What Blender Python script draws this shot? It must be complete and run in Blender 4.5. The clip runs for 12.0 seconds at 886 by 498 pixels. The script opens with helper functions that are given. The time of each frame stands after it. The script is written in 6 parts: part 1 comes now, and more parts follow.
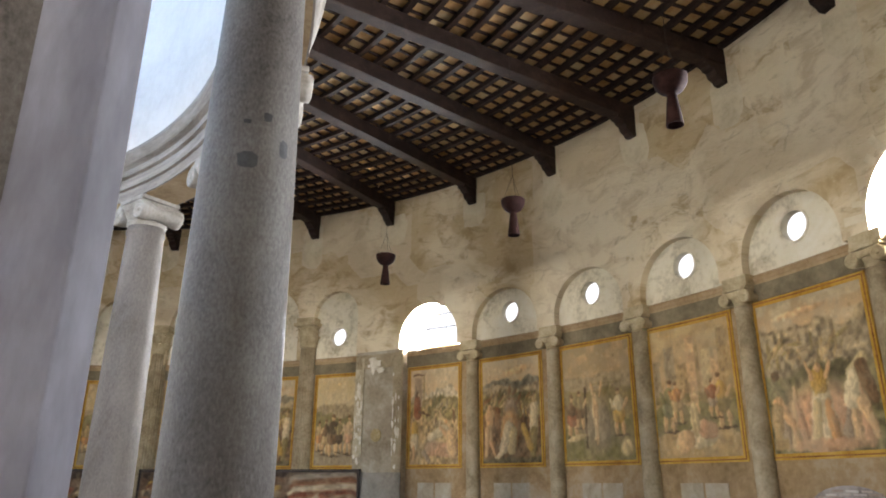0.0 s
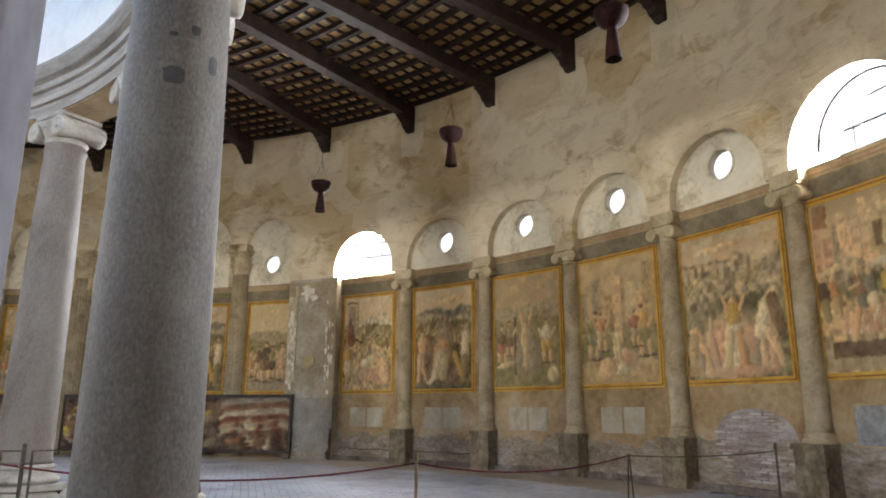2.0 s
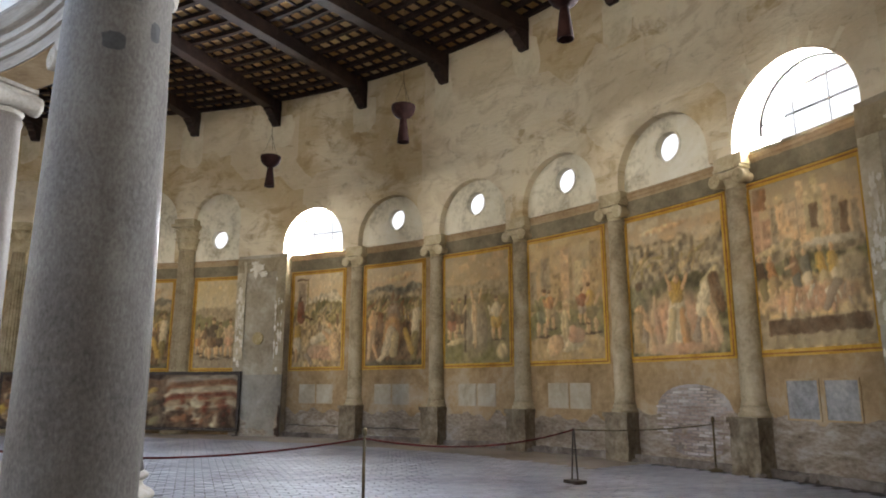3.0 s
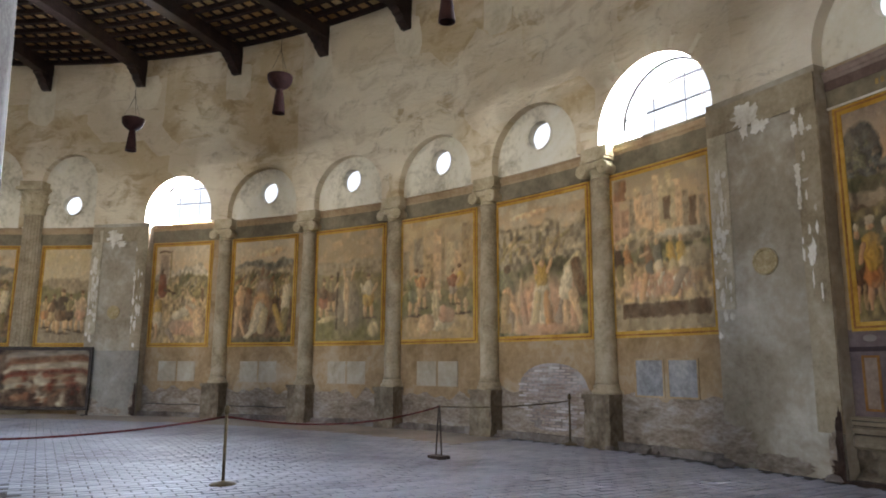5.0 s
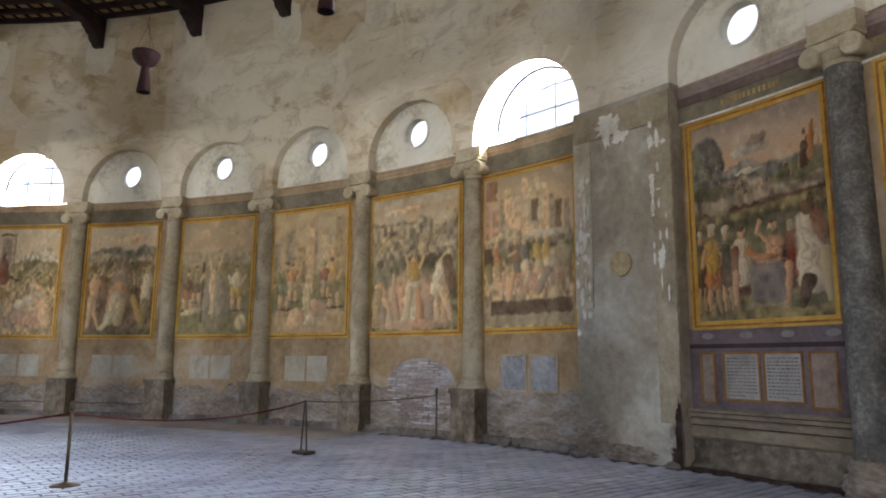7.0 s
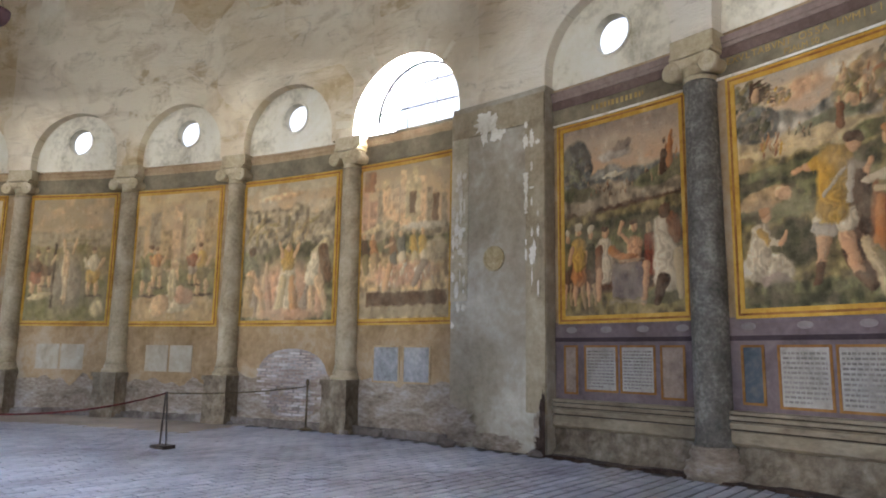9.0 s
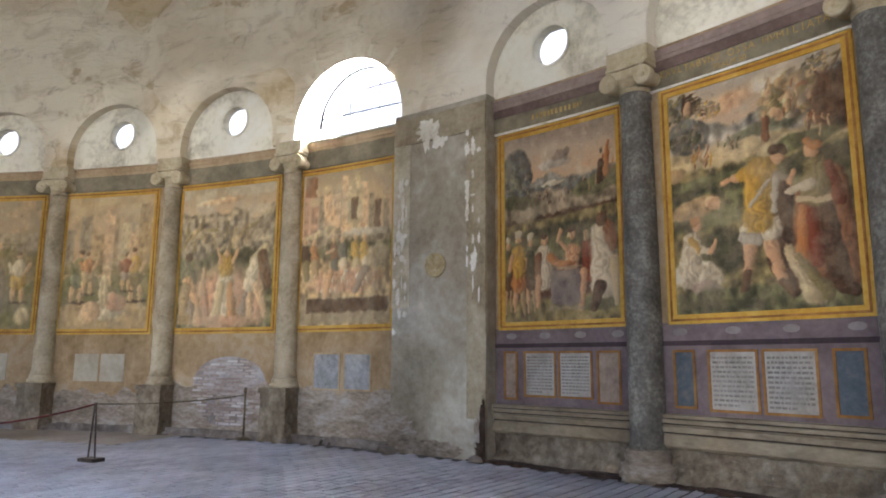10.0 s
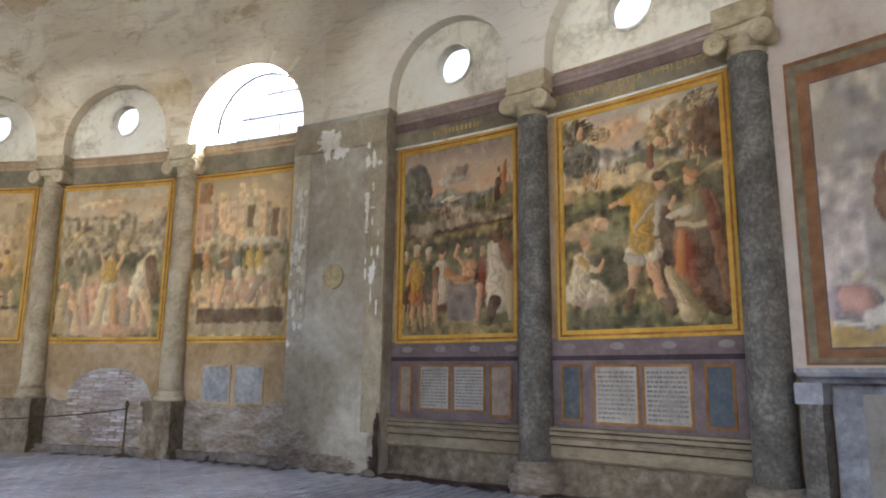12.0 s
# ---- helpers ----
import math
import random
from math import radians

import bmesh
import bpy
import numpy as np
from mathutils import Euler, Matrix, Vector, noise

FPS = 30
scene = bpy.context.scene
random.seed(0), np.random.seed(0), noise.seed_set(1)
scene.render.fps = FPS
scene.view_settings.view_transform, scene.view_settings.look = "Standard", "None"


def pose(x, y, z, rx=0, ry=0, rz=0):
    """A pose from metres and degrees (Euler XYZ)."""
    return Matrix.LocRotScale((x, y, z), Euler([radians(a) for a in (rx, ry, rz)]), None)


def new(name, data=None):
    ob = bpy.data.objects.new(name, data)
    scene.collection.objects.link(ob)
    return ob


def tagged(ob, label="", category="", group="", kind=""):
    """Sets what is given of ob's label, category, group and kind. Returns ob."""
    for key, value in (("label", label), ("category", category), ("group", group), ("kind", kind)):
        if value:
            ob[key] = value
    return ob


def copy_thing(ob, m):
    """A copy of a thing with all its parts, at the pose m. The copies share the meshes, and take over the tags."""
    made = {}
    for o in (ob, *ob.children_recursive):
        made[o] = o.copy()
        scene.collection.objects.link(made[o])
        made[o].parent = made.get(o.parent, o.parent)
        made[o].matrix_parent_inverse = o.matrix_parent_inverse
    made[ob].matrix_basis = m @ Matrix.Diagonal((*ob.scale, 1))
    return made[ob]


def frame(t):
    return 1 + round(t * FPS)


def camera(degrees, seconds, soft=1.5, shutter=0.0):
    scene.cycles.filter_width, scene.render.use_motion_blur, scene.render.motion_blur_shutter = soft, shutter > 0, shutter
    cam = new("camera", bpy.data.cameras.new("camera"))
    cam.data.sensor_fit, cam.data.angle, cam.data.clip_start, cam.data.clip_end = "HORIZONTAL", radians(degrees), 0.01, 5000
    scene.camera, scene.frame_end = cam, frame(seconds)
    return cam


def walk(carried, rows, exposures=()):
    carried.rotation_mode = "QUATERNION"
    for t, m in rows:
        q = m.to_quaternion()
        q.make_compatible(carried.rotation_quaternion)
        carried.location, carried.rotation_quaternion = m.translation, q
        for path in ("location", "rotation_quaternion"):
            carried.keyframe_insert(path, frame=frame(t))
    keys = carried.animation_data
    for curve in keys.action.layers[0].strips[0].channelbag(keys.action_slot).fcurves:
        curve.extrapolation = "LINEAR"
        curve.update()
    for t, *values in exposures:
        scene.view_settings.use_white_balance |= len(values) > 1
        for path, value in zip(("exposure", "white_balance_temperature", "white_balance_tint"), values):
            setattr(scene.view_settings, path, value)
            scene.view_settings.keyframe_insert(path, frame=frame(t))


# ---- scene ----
cam = camera(64.9, 12.0, soft=1.9)
walk(cam, [
    (0, pose(12.538, -4.760, 1.444, 108.83, -0.40, 0.00)),
    (0.5, pose(12.539, -4.763, 1.433, 107.30, -0.40, -0.94)),
    (1, pose(12.542, -4.760, 1.424, 105.74, -0.42, -2.25)),
    (1.5, pose(12.546, -4.757, 1.419, 104.42, -0.36, -3.66)),
    (2, pose(12.553, -4.753, 1.416, 103.19, -0.30, -5.39)),
    (2.5, pose(12.565, -4.753, 1.408, 102.25, -0.22, -7.18)),
    (3, pose(12.580, -4.757, 1.401, 101.40, -0.10, -9.35)),
    (5, pose(12.603, -4.766, 1.397, 99.70, -0.35, -19.80)),
    (5.5, pose(12.604, -4.774, 1.398, 99.78, -0.38, -22.31)),
    (6, pose(12.613, -4.786, 1.395, 99.81, -0.35, -24.90)),
    (6.5, pose(12.628, -4.801, 1.384, 99.74, -0.41, -27.36)),
    (7, pose(12.649, -4.811, 1.378, 99.45, -0.56, -30.10)),
    (9, pose(12.677, -4.810, 1.386, 98.84, -0.92, -40.29)),
    (9.5, pose(12.689, -4.828, 1.391, 99.05, -0.71, -42.48)),
    (10, pose(12.700, -4.849, 1.401, 99.35, -0.43, -44.85)),
    (10.5, pose(12.716, -4.872, 1.409, 99.67, -0.34, -47.05)),
    (11, pose(12.715, -4.906, 1.416, 100.01, -0.30, -49.40)),
    (11.5, pose(12.705, -4.917, 1.417, 100.24, -0.44, -51.37)),
    (12, pose(12.693, -4.905, 1.421, 100.37, -0.65, -53.13)),
], exposures=[(0, 1.76, 6700, 13), (3, 1.58, 6650, 12.5), (5.5, 1.52, 6050, 14), (7, 1.62, 5850, 14), (9, 1.97, 5800, 14), (12, 2.06, 5850, 14)])

# ---- world and light ----
world = bpy.data.worlds.new("sky")
scene.world = world
world.use_nodes = True
wn = world.node_tree
sky = wn.nodes.new("ShaderNodeTexSky")
sky.sky_type = "NISHITA"
sky.sun_disc = False
sky.sun_elevation, sky.sun_rotation = radians(48), radians(200)
wn.links.new(sky.outputs[0], wn.nodes["Background"].inputs[0])
wn.nodes["Background"].inputs[1].default_value = 0.1
sun = new("sun", bpy.data.lights.new("sun", "SUN"))
sun.data.energy, sun.data.angle, sun.data.color = 1.0, radians(14), (1.0, 0.97, 0.92)
sun.matrix_world = pose(0, 0, 40, 42, 0, 20)

FRONT_W, BACK_W, DRUM_W = 1100.0, 1280.0, 1600.0
SKYLIGHT, BACKLIGHT, NAVELIGHT = (0.84, 0.92, 1.0), (1.0, 0.98, 0.92), (0.4, 0.64, 1.0)


def window_light(name, m, sx, sy, watts):
    lamp = bpy.data.lights.new(name, "AREA")
    lamp.shape, lamp.size, lamp.size_y, lamp.energy, lamp.color = "RECTANGLE", sx, sy, watts, SKYLIGHT
    ob = new(name, lamp)
    ob.matrix_world = m
    return ob


# ---- shape helpers ----
def pol(r, th, z):
    a = radians(th)
    return Vector((r * math.sin(a), r * math.cos(a), z))


def at(r, th, z=0.0):
    """A pose on the ring: local +Y points away from the church's centre, local +X along the ring."""
    p = pol(r, th, z)
    return pose(p.x, p.y, p.z, 0, 0, -th)


def part(name, bm, material, parent=None, label="", smooth=False):
    me = bpy.data.meshes.new(name)
    bmesh.ops.recalc_face_normals(bm, faces=bm.faces)
    bm.to_mesh(me)
    bm.free()
    if material:
        me.materials.append(material)
    if smooth:
        for p in me.polygons:
            p.use_smooth = True
    ob = new(name, me)
    ob.parent = parent
    if label:
        ob["label"] = label
    return ob


def thing(name, m, label, category, group="", kind=""):
    ob = new(name)
    ob.empty_display_size = 0.2
    ob.matrix_world = m
    return tagged(ob, label, category, group, kind)


def box(bm, x0, x1, y0, y1, z0, z1, m=None):
    vs = [bm.verts.new(((m @ Vector((x, y, z))) if m else (x, y, z))) for x in (x0, x1) for y in (y0, y1) for z in (z0, z1)]
    for f in ((0, 1, 3, 2), (4, 6, 7, 5), (0, 4, 5, 1), (2, 3, 7, 6), (0, 2, 6, 4), (1, 5, 7, 3)):
        bm.faces.new([vs[i] for i in f])


def soft_box(x0, x1, y0, y1, z0, z1, w=0.012):
    bm = bmesh.new()
    box(bm, x0, x1, y0, y1, z0, z1)
    bmesh.ops.bevel(bm, geom=bm.edges[:], offset=w, segments=2, affect="EDGES", profile=0.6)
    return bm


def arc_box(bm, r0, r1, t0, t1, z0, z1, n=0, rough=0.0):
    n = n or max(1, int(abs(t1 - t0) / 1.5) + 1)
    rings = []
    for i in range(n + 1):
        th = t0 + (t1 - t0) * i / n
        j = [rough * noise.noise(Vector((th * 0.9, k * 3.1, r0))) for k in range(2)]
        rings.append([bm.verts.new(pol(r, th, z)) for r, z in ((r0 - j[0], z0), (r1, z0), (r1, z1), (r0 - j[1], z1 + j[1]))])
    for a, b in zip(rings, rings[1:]):
        for k in range(4):
            bm.faces.new((a[k], a[(k + 1) % 4], b[(k + 1) % 4], b[k]))
    bm.faces.new(rings[0])
    bm.faces.new(rings[-1][::-1])


def arc_bar(r0, r1, t0, t1, z0, z1, rough=0.0, n=0):
    bm = bmesh.new()
    arc_box(bm, r0, r1, t0, t1, z0, z1, n, rough)
    return bm


def arc_profile(profile, t0, t1, n):
    """A moulding with the given section of (r, z) swept along the ring."""
    bm = bmesh.new()
    rings = [[bm.verts.new(pol(r, t0 + (t1 - t0) * i / n, z)) for r, z in profile] for i in range(n + 1)]
    for a, b in zip(rings, rings[1:]):
        for k in range(len(profile)):
            l = (k + 1) % len(profile)
            bm.faces.new((a[k], a[l], b[l], b[k]))
    bm.faces.new(rings[0])
    bm.faces.new(rings[-1][::-1])
    return bm


def lathe(profile, n=32, flutes=0, depth=0.0, bm=None, m=None):
    bm = bm or bmesh.new()
    rings = []
    for r, z in profile:
        ring = []
        for i in range(n):
            a = 2 * math.pi * i / n
            q = r - (depth * abs(math.sin(a * flutes / 2)) ** 0.7 if flutes else 0)
            v = Vector((q * math.cos(a), q * math.sin(a), z))
            ring.append(bm.verts.new(m @ v if m else v))
        rings.append(ring)
    for a, b in zip(rings, rings[1:]):
        for i in range(n):
            bm.faces.new((a[i], a[(i + 1) % n], b[(i + 1) % n], b[i]))
    bm.faces.new(rings[0][::-1])
    bm.faces.new(rings[-1])
    return bm


def tube(points, r, n=6):
    bm = bmesh.new()
    rings = []
    for i, p in enumerate(points):
        d = (points[min(i + 1, len(points) - 1)] - points[max(i - 1, 0)]).normalized()
        u = d.orthogonal().normalized()
        w = d.cross(u)
        rings.append([bm.verts.new(p + r * (math.cos(2 * math.pi * k / n) * u + math.sin(2 * math.pi * k / n) * w)) for k in range(n)])
    for a, b in zip(rings, rings[1:]):
        best = min(range(n), key=lambda s: (a[0].co - b[s].co).length)
        for k in range(n):
            bm.faces.new((a[k], a[(k + 1) % n], b[(k + 1 + best) % n], b[(k + best) % n]))
    bm.faces.new(rings[0][::-1])
    bm.faces.new(rings[-1])
    return bm


def pierced(bm, r, t0, t1, z0, z1, hole=None, n=4):
    """A curved sheet with an arch (tc, half, spring) or a round hole (tc, radius, zc) left open."""
    ths = {t0 + (t1 - t0) * i / n for i in range(n + 1)}
    if hole:
        kind, tc, a, zc = hole
        w = math.degrees(a / r)
        ths |= {tc - w * math.cos(math.pi * i / 28) for i in range(29)}
    ths = sorted(ths)
    for p, q in zip(ths, ths[1:]):
        if q - p < 1e-6:
            continue
        spans = [((z0, z0), (z1, z1))]
        if hole and abs((p + q) / 2 - tc) < w:
            h = [math.sqrt(max(0.0, a * a - (radians(x - tc) * r) ** 2)) for x in (p, q)]
            spans = [((zc + h[0], zc + h[1]), (z1, z1))]
            if kind == "round":
                spans.append(((z0, z0), (zc - h[0], zc - h[1])))
        for (za, zb), (zc_, zd) in spans:
            cut = 3 if zc_ - za > 2.4 else 1
            for k in range(cut):
                f0, f1 = k / cut, (k + 1) / cut
                bm.faces.new([bm.verts.new(pol(r, x, z)) for x, z in ((p, za + (zc_ - za) * f0), (q, zb + (zd - zb) * f0), (q, zb + (zd - zb) * f1), (p, za + (zc_ - za) * f1))])


def rim(bm, r0, r1, hole, z0, shrink=1.0, n=28):
    """The reveal of an opening between two radii."""
    kind, tc, a, zc = hole
    if kind == "round":
        out = [(a * math.cos(2 * math.pi * i / 40), zc + a * math.sin(2 * math.pi * i / 40), 0) for i in range(41)]
    else:
        out = [(-a, z0, 0)] + [(-a * math.cos(math.pi * i / n), zc + a * math.sin(math.pi * i / n), 0) for i in range(n + 1)] + [(a, z0, 0)]
    mid = zc if kind == "round" else z0
    rows = []
    for x, z, _ in out:
        rows.append((bm.verts.new(pol(r0, tc + math.degrees(x / r0), z)), bm.verts.new(pol(r1, tc + math.degrees(x * shrink / r1), mid + (z - mid) * shrink))))
    for p, q in zip(rows, rows[1:]):
        bm.faces.new((p[0], p[1], q[1], q[0]))


def merge(bm, d=0.0005):
    bmesh.ops.remove_doubles(bm, verts=bm.verts[:], dist=d)
    return bm


# ---- materials ----
def rgb(r, g, b, k=1.0):
    return tuple(min(0.95, (c / 255.0) ** 2.2 * k) for c in (r, g, b)) + (1.0,)


def surface(name, dark, mid, light, scale=1.2, fine=14.0, rough=0.85, bump=0.25, spread=0.5, metal=0.0, island=0.0, obj=0.0, stretch=(1, 1, 1), spec=0.3, bump_d=0.01, speck=0.45):
    """Two scales of noise mix three colours; a third gives relief."""
    m = bpy.data.materials.new(name)
    m.use_nodes = True
    nt = m.node_tree
    N, L = nt.nodes.new, nt.links.new
    b = nt.nodes["Principled BSDF"]
    geo = N("ShaderNodeNewGeometry")
    mp = N("ShaderNodeMapping")
    mp.inputs["Scale"].default_value = stretch
    L(geo.outputs["Position"], mp.inputs["Vector"])
    big, small, grain = N("ShaderNodeTexNoise"), N("ShaderNodeTexNoise"), N("ShaderNodeTexNoise")
    for t, s, d in ((big, scale, 5), (small, fine, 6), (grain, fine * 3, 4)):
        t.inputs["Scale"].default_value, t.inputs["Detail"].default_value = s, d
        t.inputs["Roughness"].default_value = 0.62
        L(mp.outputs[0], t.inputs["Vector"])
    big.inputs["Distortion"].default_value = 0.6
    r1 = N("ShaderNodeValToRGB")
    e = r1.color_ramp.elements
    e[0].position, e[0].color = 0.5 - 0.36 * spread, dark
    e[1].position, e[1].color = 0.5 + 0.36 * spread, light
    e.new(0.5).color = mid
    mixv = N("ShaderNodeMath")
    mixv.operation = "MULTIPLY_ADD"
    mixv.inputs[1].default_value, mixv.inputs[2].default_value = speck, -speck / 2
    L(small.outputs["Fac"], mixv.inputs[0])
    add = N("ShaderNodeMath")
    L(big.outputs["Fac"], add.inputs[0])
    L(mixv.outputs[0], add.inputs[1])
    src = add.outputs[0]
    for amount, node, sock in ((island, geo, "Random Per Island"), (obj, N("ShaderNodeObjectInfo"), "Random")):
        if amount:
            ma, ad = N("ShaderNodeMath"), N("ShaderNodeMath")
            ma.operation = "MULTIPLY_ADD"
            ma.inputs[1].default_value, ma.inputs[2].default_value = amount, -amount / 2
            L(node.outputs[sock], ma.inputs[0])
            L(src, ad.inputs[0])
            L(ma.outputs[0], ad.inputs[1])
            src = ad.outputs[0]
    L(src, r1.inputs[0])
    L(r1.outputs[0], b.inputs["Base Color"])
    b.inputs["Roughness"].default_value, b.inputs["Metallic"].default_value = rough, metal
    b.inputs["Specular IOR Level"].default_value = spec
    if bump:
        s2 = N("ShaderNodeMath")
        L(small.outputs["Fac"], s2.inputs[0])
        L(grain.outputs["Fac"], s2.inputs[1])
        bp = N("ShaderNodeBump")
        bp.inputs["Strength"].default_value, bp.inputs["Distance"].default_value = bump, bump_d
        L(s2.outputs[0], bp.inputs["Height"])
        L(bp.outputs[0], b.inputs["Normal"])
    return m


def fresco_material():
    m = bpy.data.materials.new("fresco")
    m.use_nodes = True
    nt = m.node_tree
    N, L = nt.nodes.new, nt.links.new
    b = nt.nodes["Principled BSDF"]
    a = N("ShaderNodeAttribute")
    a.attribute_name = "paint"
    geo = N("ShaderNodeNewGeometry")
    t1, t2 = N("ShaderNodeTexNoise"), N("ShaderNodeTexNoise")
    for t, s in ((t1, 2.4), (t2, 38.0)):
        t.inputs["Scale"].default_value, t.inputs["Detail"].default_value = s, 7
        t.inputs["Roughness"].default_value = 0.65
        L(geo.outputs["Position"], t.inputs["Vector"])
    rp = N("ShaderNodeValToRGB")
    rp.color_ramp.elements[0].position, rp.color_ramp.elements[0].color = 0.42, (0, 0, 0, 1)
    rp.color_ramp.elements[1].position, rp.color_ramp.elements[1].color = 0.8, (0.5, 0.5, 0.5, 1)
    L(t1.outputs["Fac"], rp.inputs[0])
    mx = N("ShaderNodeMixRGB")
    mx.inputs[2].default_value = rgb(170, 150, 122)
    L(rp.outputs[0], mx.inputs[0])
    L(a.outputs["Color"], mx.inputs[1])
    r2 = N("ShaderNodeValToRGB")
    r2.color_ramp.elements[0].position, r2.color_ramp.elements[0].color = 0.3, (0.86, 0.86, 0.86, 1)
    r2.color_ramp.elements[1].position, r2.color_ramp.elements[1].color = 0.7, (1.08, 1.08, 1.08, 1)
    L(t2.outputs["Fac"], r2.inputs[0])
    mu = N("ShaderNodeMixRGB")
    mu.blend_type = "MULTIPLY"
    mu.inputs[0].default_value = 0.8
    L(mx.outputs[0], mu.inputs[1])
    L(r2.outputs[0], mu.inputs[2])
    L(mu.outputs[0], b.inputs["Base Color"])
    b.inputs["Roughness"].default_value = 0.75
    b.inputs["Specular IOR Level"].default_value = 0.25
    bp = N("ShaderNodeBump")
    bp.inputs["Strength"].default_value, bp.inputs["Distance"].default_value = 0.2, 0.006
    L(t2.outputs["Fac"], bp.inputs["Height"])
    L(bp.outputs[0], b.inputs["Normal"])
    return m


def plaster_material():
    """Old wall plaster: cream over brown stains, square repairs, trowel streaks and hair cracks, paler towards the altar."""
    m = bpy.data.materials.new("old_plaster")
    m.use_nodes = True
    nt = m.node_tree
    N, L = nt.nodes.new, nt.links.new
    b = nt.nodes["Principled BSDF"]
    geo, sep, com = N("ShaderNodeNewGeometry"), N("ShaderNodeSeparateXYZ"), N("ShaderNodeCombineXYZ")
    L(geo.outputs["Position"], sep.inputs[0])

    def calc(op, p, q=0.0, r=0.0):
        n = N("ShaderNodeMath")
        n.operation = op
        for k, v in enumerate((p, q, r)):
            if isinstance(v, (int, float)):
                n.inputs[k].default_value = v
            else:
                L(v, n.inputs[k])
        return n.outputs[0]

    # metres along the wall and up it
    along = calc("MULTIPLY", calc("ARCTAN2", sep.outputs[0], sep.outputs[1]), 20.65)
    L(along, com.inputs[0])
    L(sep.outputs[2], com.inputs[1])

    def cloud(scale, detail, stretch=(1, 1, 1), rough=0.6, distort=0.0):
        mp, t = N("ShaderNodeMapping"), N("ShaderNodeTexNoise")
        mp.inputs["Scale"].default_value = stretch
        L(com.outputs[0], mp.inputs["Vector"])
        L(mp.outputs[0], t.inputs["Vector"])
        t.inputs["Scale"].default_value, t.inputs["Detail"].default_value = scale, detail
        t.inputs["Roughness"].default_value, t.inputs["Distortion"].default_value = rough, distort
        return t

    def step(src, lo, hi, top=1.0):
        n = N("ShaderNodeMapRange")
        n.interpolation_type = "SMOOTHSTEP"
        for k, v in ((1, lo), (2, hi), (3, 0.0), (4, top)):
            n.inputs[k].default_value = v
        L(src, n.inputs[0])
        return n.outputs[0]

    def blend(fac, under, over, mode="MIX"):
        n = N("ShaderNodeMixRGB")
        n.blend_type = mode
        for k, v in enumerate((fac, under, over)):
            if isinstance(v, (tuple, float)):
                n.inputs[k].default_value = v
            else:
                L(v, n.inputs[k])
        return n.outputs[0]

    big, mid, fine = cloud(0.34, 5, distort=0.8), cloud(1.3, 7, (1, 1.5, 1), 0.66, 0.7), cloud(9.0, 8, (1, 1.6, 1), 0.7)
    streak = cloud(1.6, 8, (0.55, 2.6, 1), 0.7, 1.6)
    col = blend(step(big.outputs["Fac"], 0.4, 0.62), rgb(194, 174, 138), rgb(222, 209, 182))
    col = blend(step(mid.outputs["Fac"], 0.47, 0.66, 0.85), col, rgb(170, 147, 110))
    cell, warp = N("ShaderNodeTexVoronoi"), N("ShaderNodeVectorMath")
    cell.distance, cell.inputs["Scale"].default_value = "CHEBYCHEV", 0.42
    warp.operation = "MULTIPLY_ADD"
    warp.inputs[1].default_value = (0.22, 0.22, 0.0)
    L(mid.outputs["Color"], warp.inputs[0])
    L(com.outputs[0], warp.inputs[2])
    L(warp.outputs[0], cell.inputs["Vector"])
    tint = N("ShaderNodeSeparateXYZ")
    L(cell.outputs["Color"], tint.inputs[0])
    col = blend(step(tint.outputs[0], 0.55, 0.6, 0.42), col, rgb(220, 209, 187))
    pale = calc("ADD", along, calc("MULTIPLY", big.outputs["Fac"], 4.0))
    col = blend(step(pale, 29.5, 33.0, 0.85), col, rgb(228, 220, 204))
    col = blend(step(streak.outputs["Fac"], 0.55, 0.7, 0.4), col, rgb(138, 117, 86))
    col = blend(step(fine.outputs["Fac"], 0.6, 0.74, 0.45), col, rgb(142, 122, 92))
    col = blend(step(fine.outputs["Fac"], 0.42, 0.3, 0.4), col, rgb(234, 226, 208))
    crack = N("ShaderNodeTexVoronoi")
    crack.feature, crack.inputs["Scale"].default_value = "DISTANCE_TO_EDGE", 0.55
    warp2 = N("ShaderNodeVectorMath")
    warp2.operation = "MULTIPLY_ADD"
    warp2.inputs[1].default_value = (0.9, 0.9, 0.0)
    L(mid.outputs["Color"], warp2.inputs[0])
    L(com.outputs[0], warp2.inputs[2])
    L(warp2.outputs[0], crack.inputs["Vector"])
    hair = calc("MULTIPLY", step(crack.outputs["Distance"], 0.01, 0.002, 0.3), step(mid.outputs["Fac"], 0.46, 0.56))
    col = blend(hair, col, rgb(112, 94, 70))
    L(col, b.inputs["Base Color"])
    b.inputs["Roughness"].default_value, b.inputs["Specular IOR Level"].default_value = 0.95, 0.2
    height = calc("ADD", calc("MULTIPLY", mid.outputs["Fac"], 1.6), calc("ADD", calc("MULTIPLY", fine.outputs["Fac"], 0.5), streak.outputs["Fac"]))
    height = calc("SUBTRACT", height, calc("MULTIPLY", hair, 0.3))
    bp = N("ShaderNodeBump")
    bp.inputs["Strength"].default_value, bp.inputs["Distance"].default_value = 0.7, 0.045
    L(height, bp.inputs["Height"])
    L(bp.outputs[0], b.inputs["Normal"])
    return m


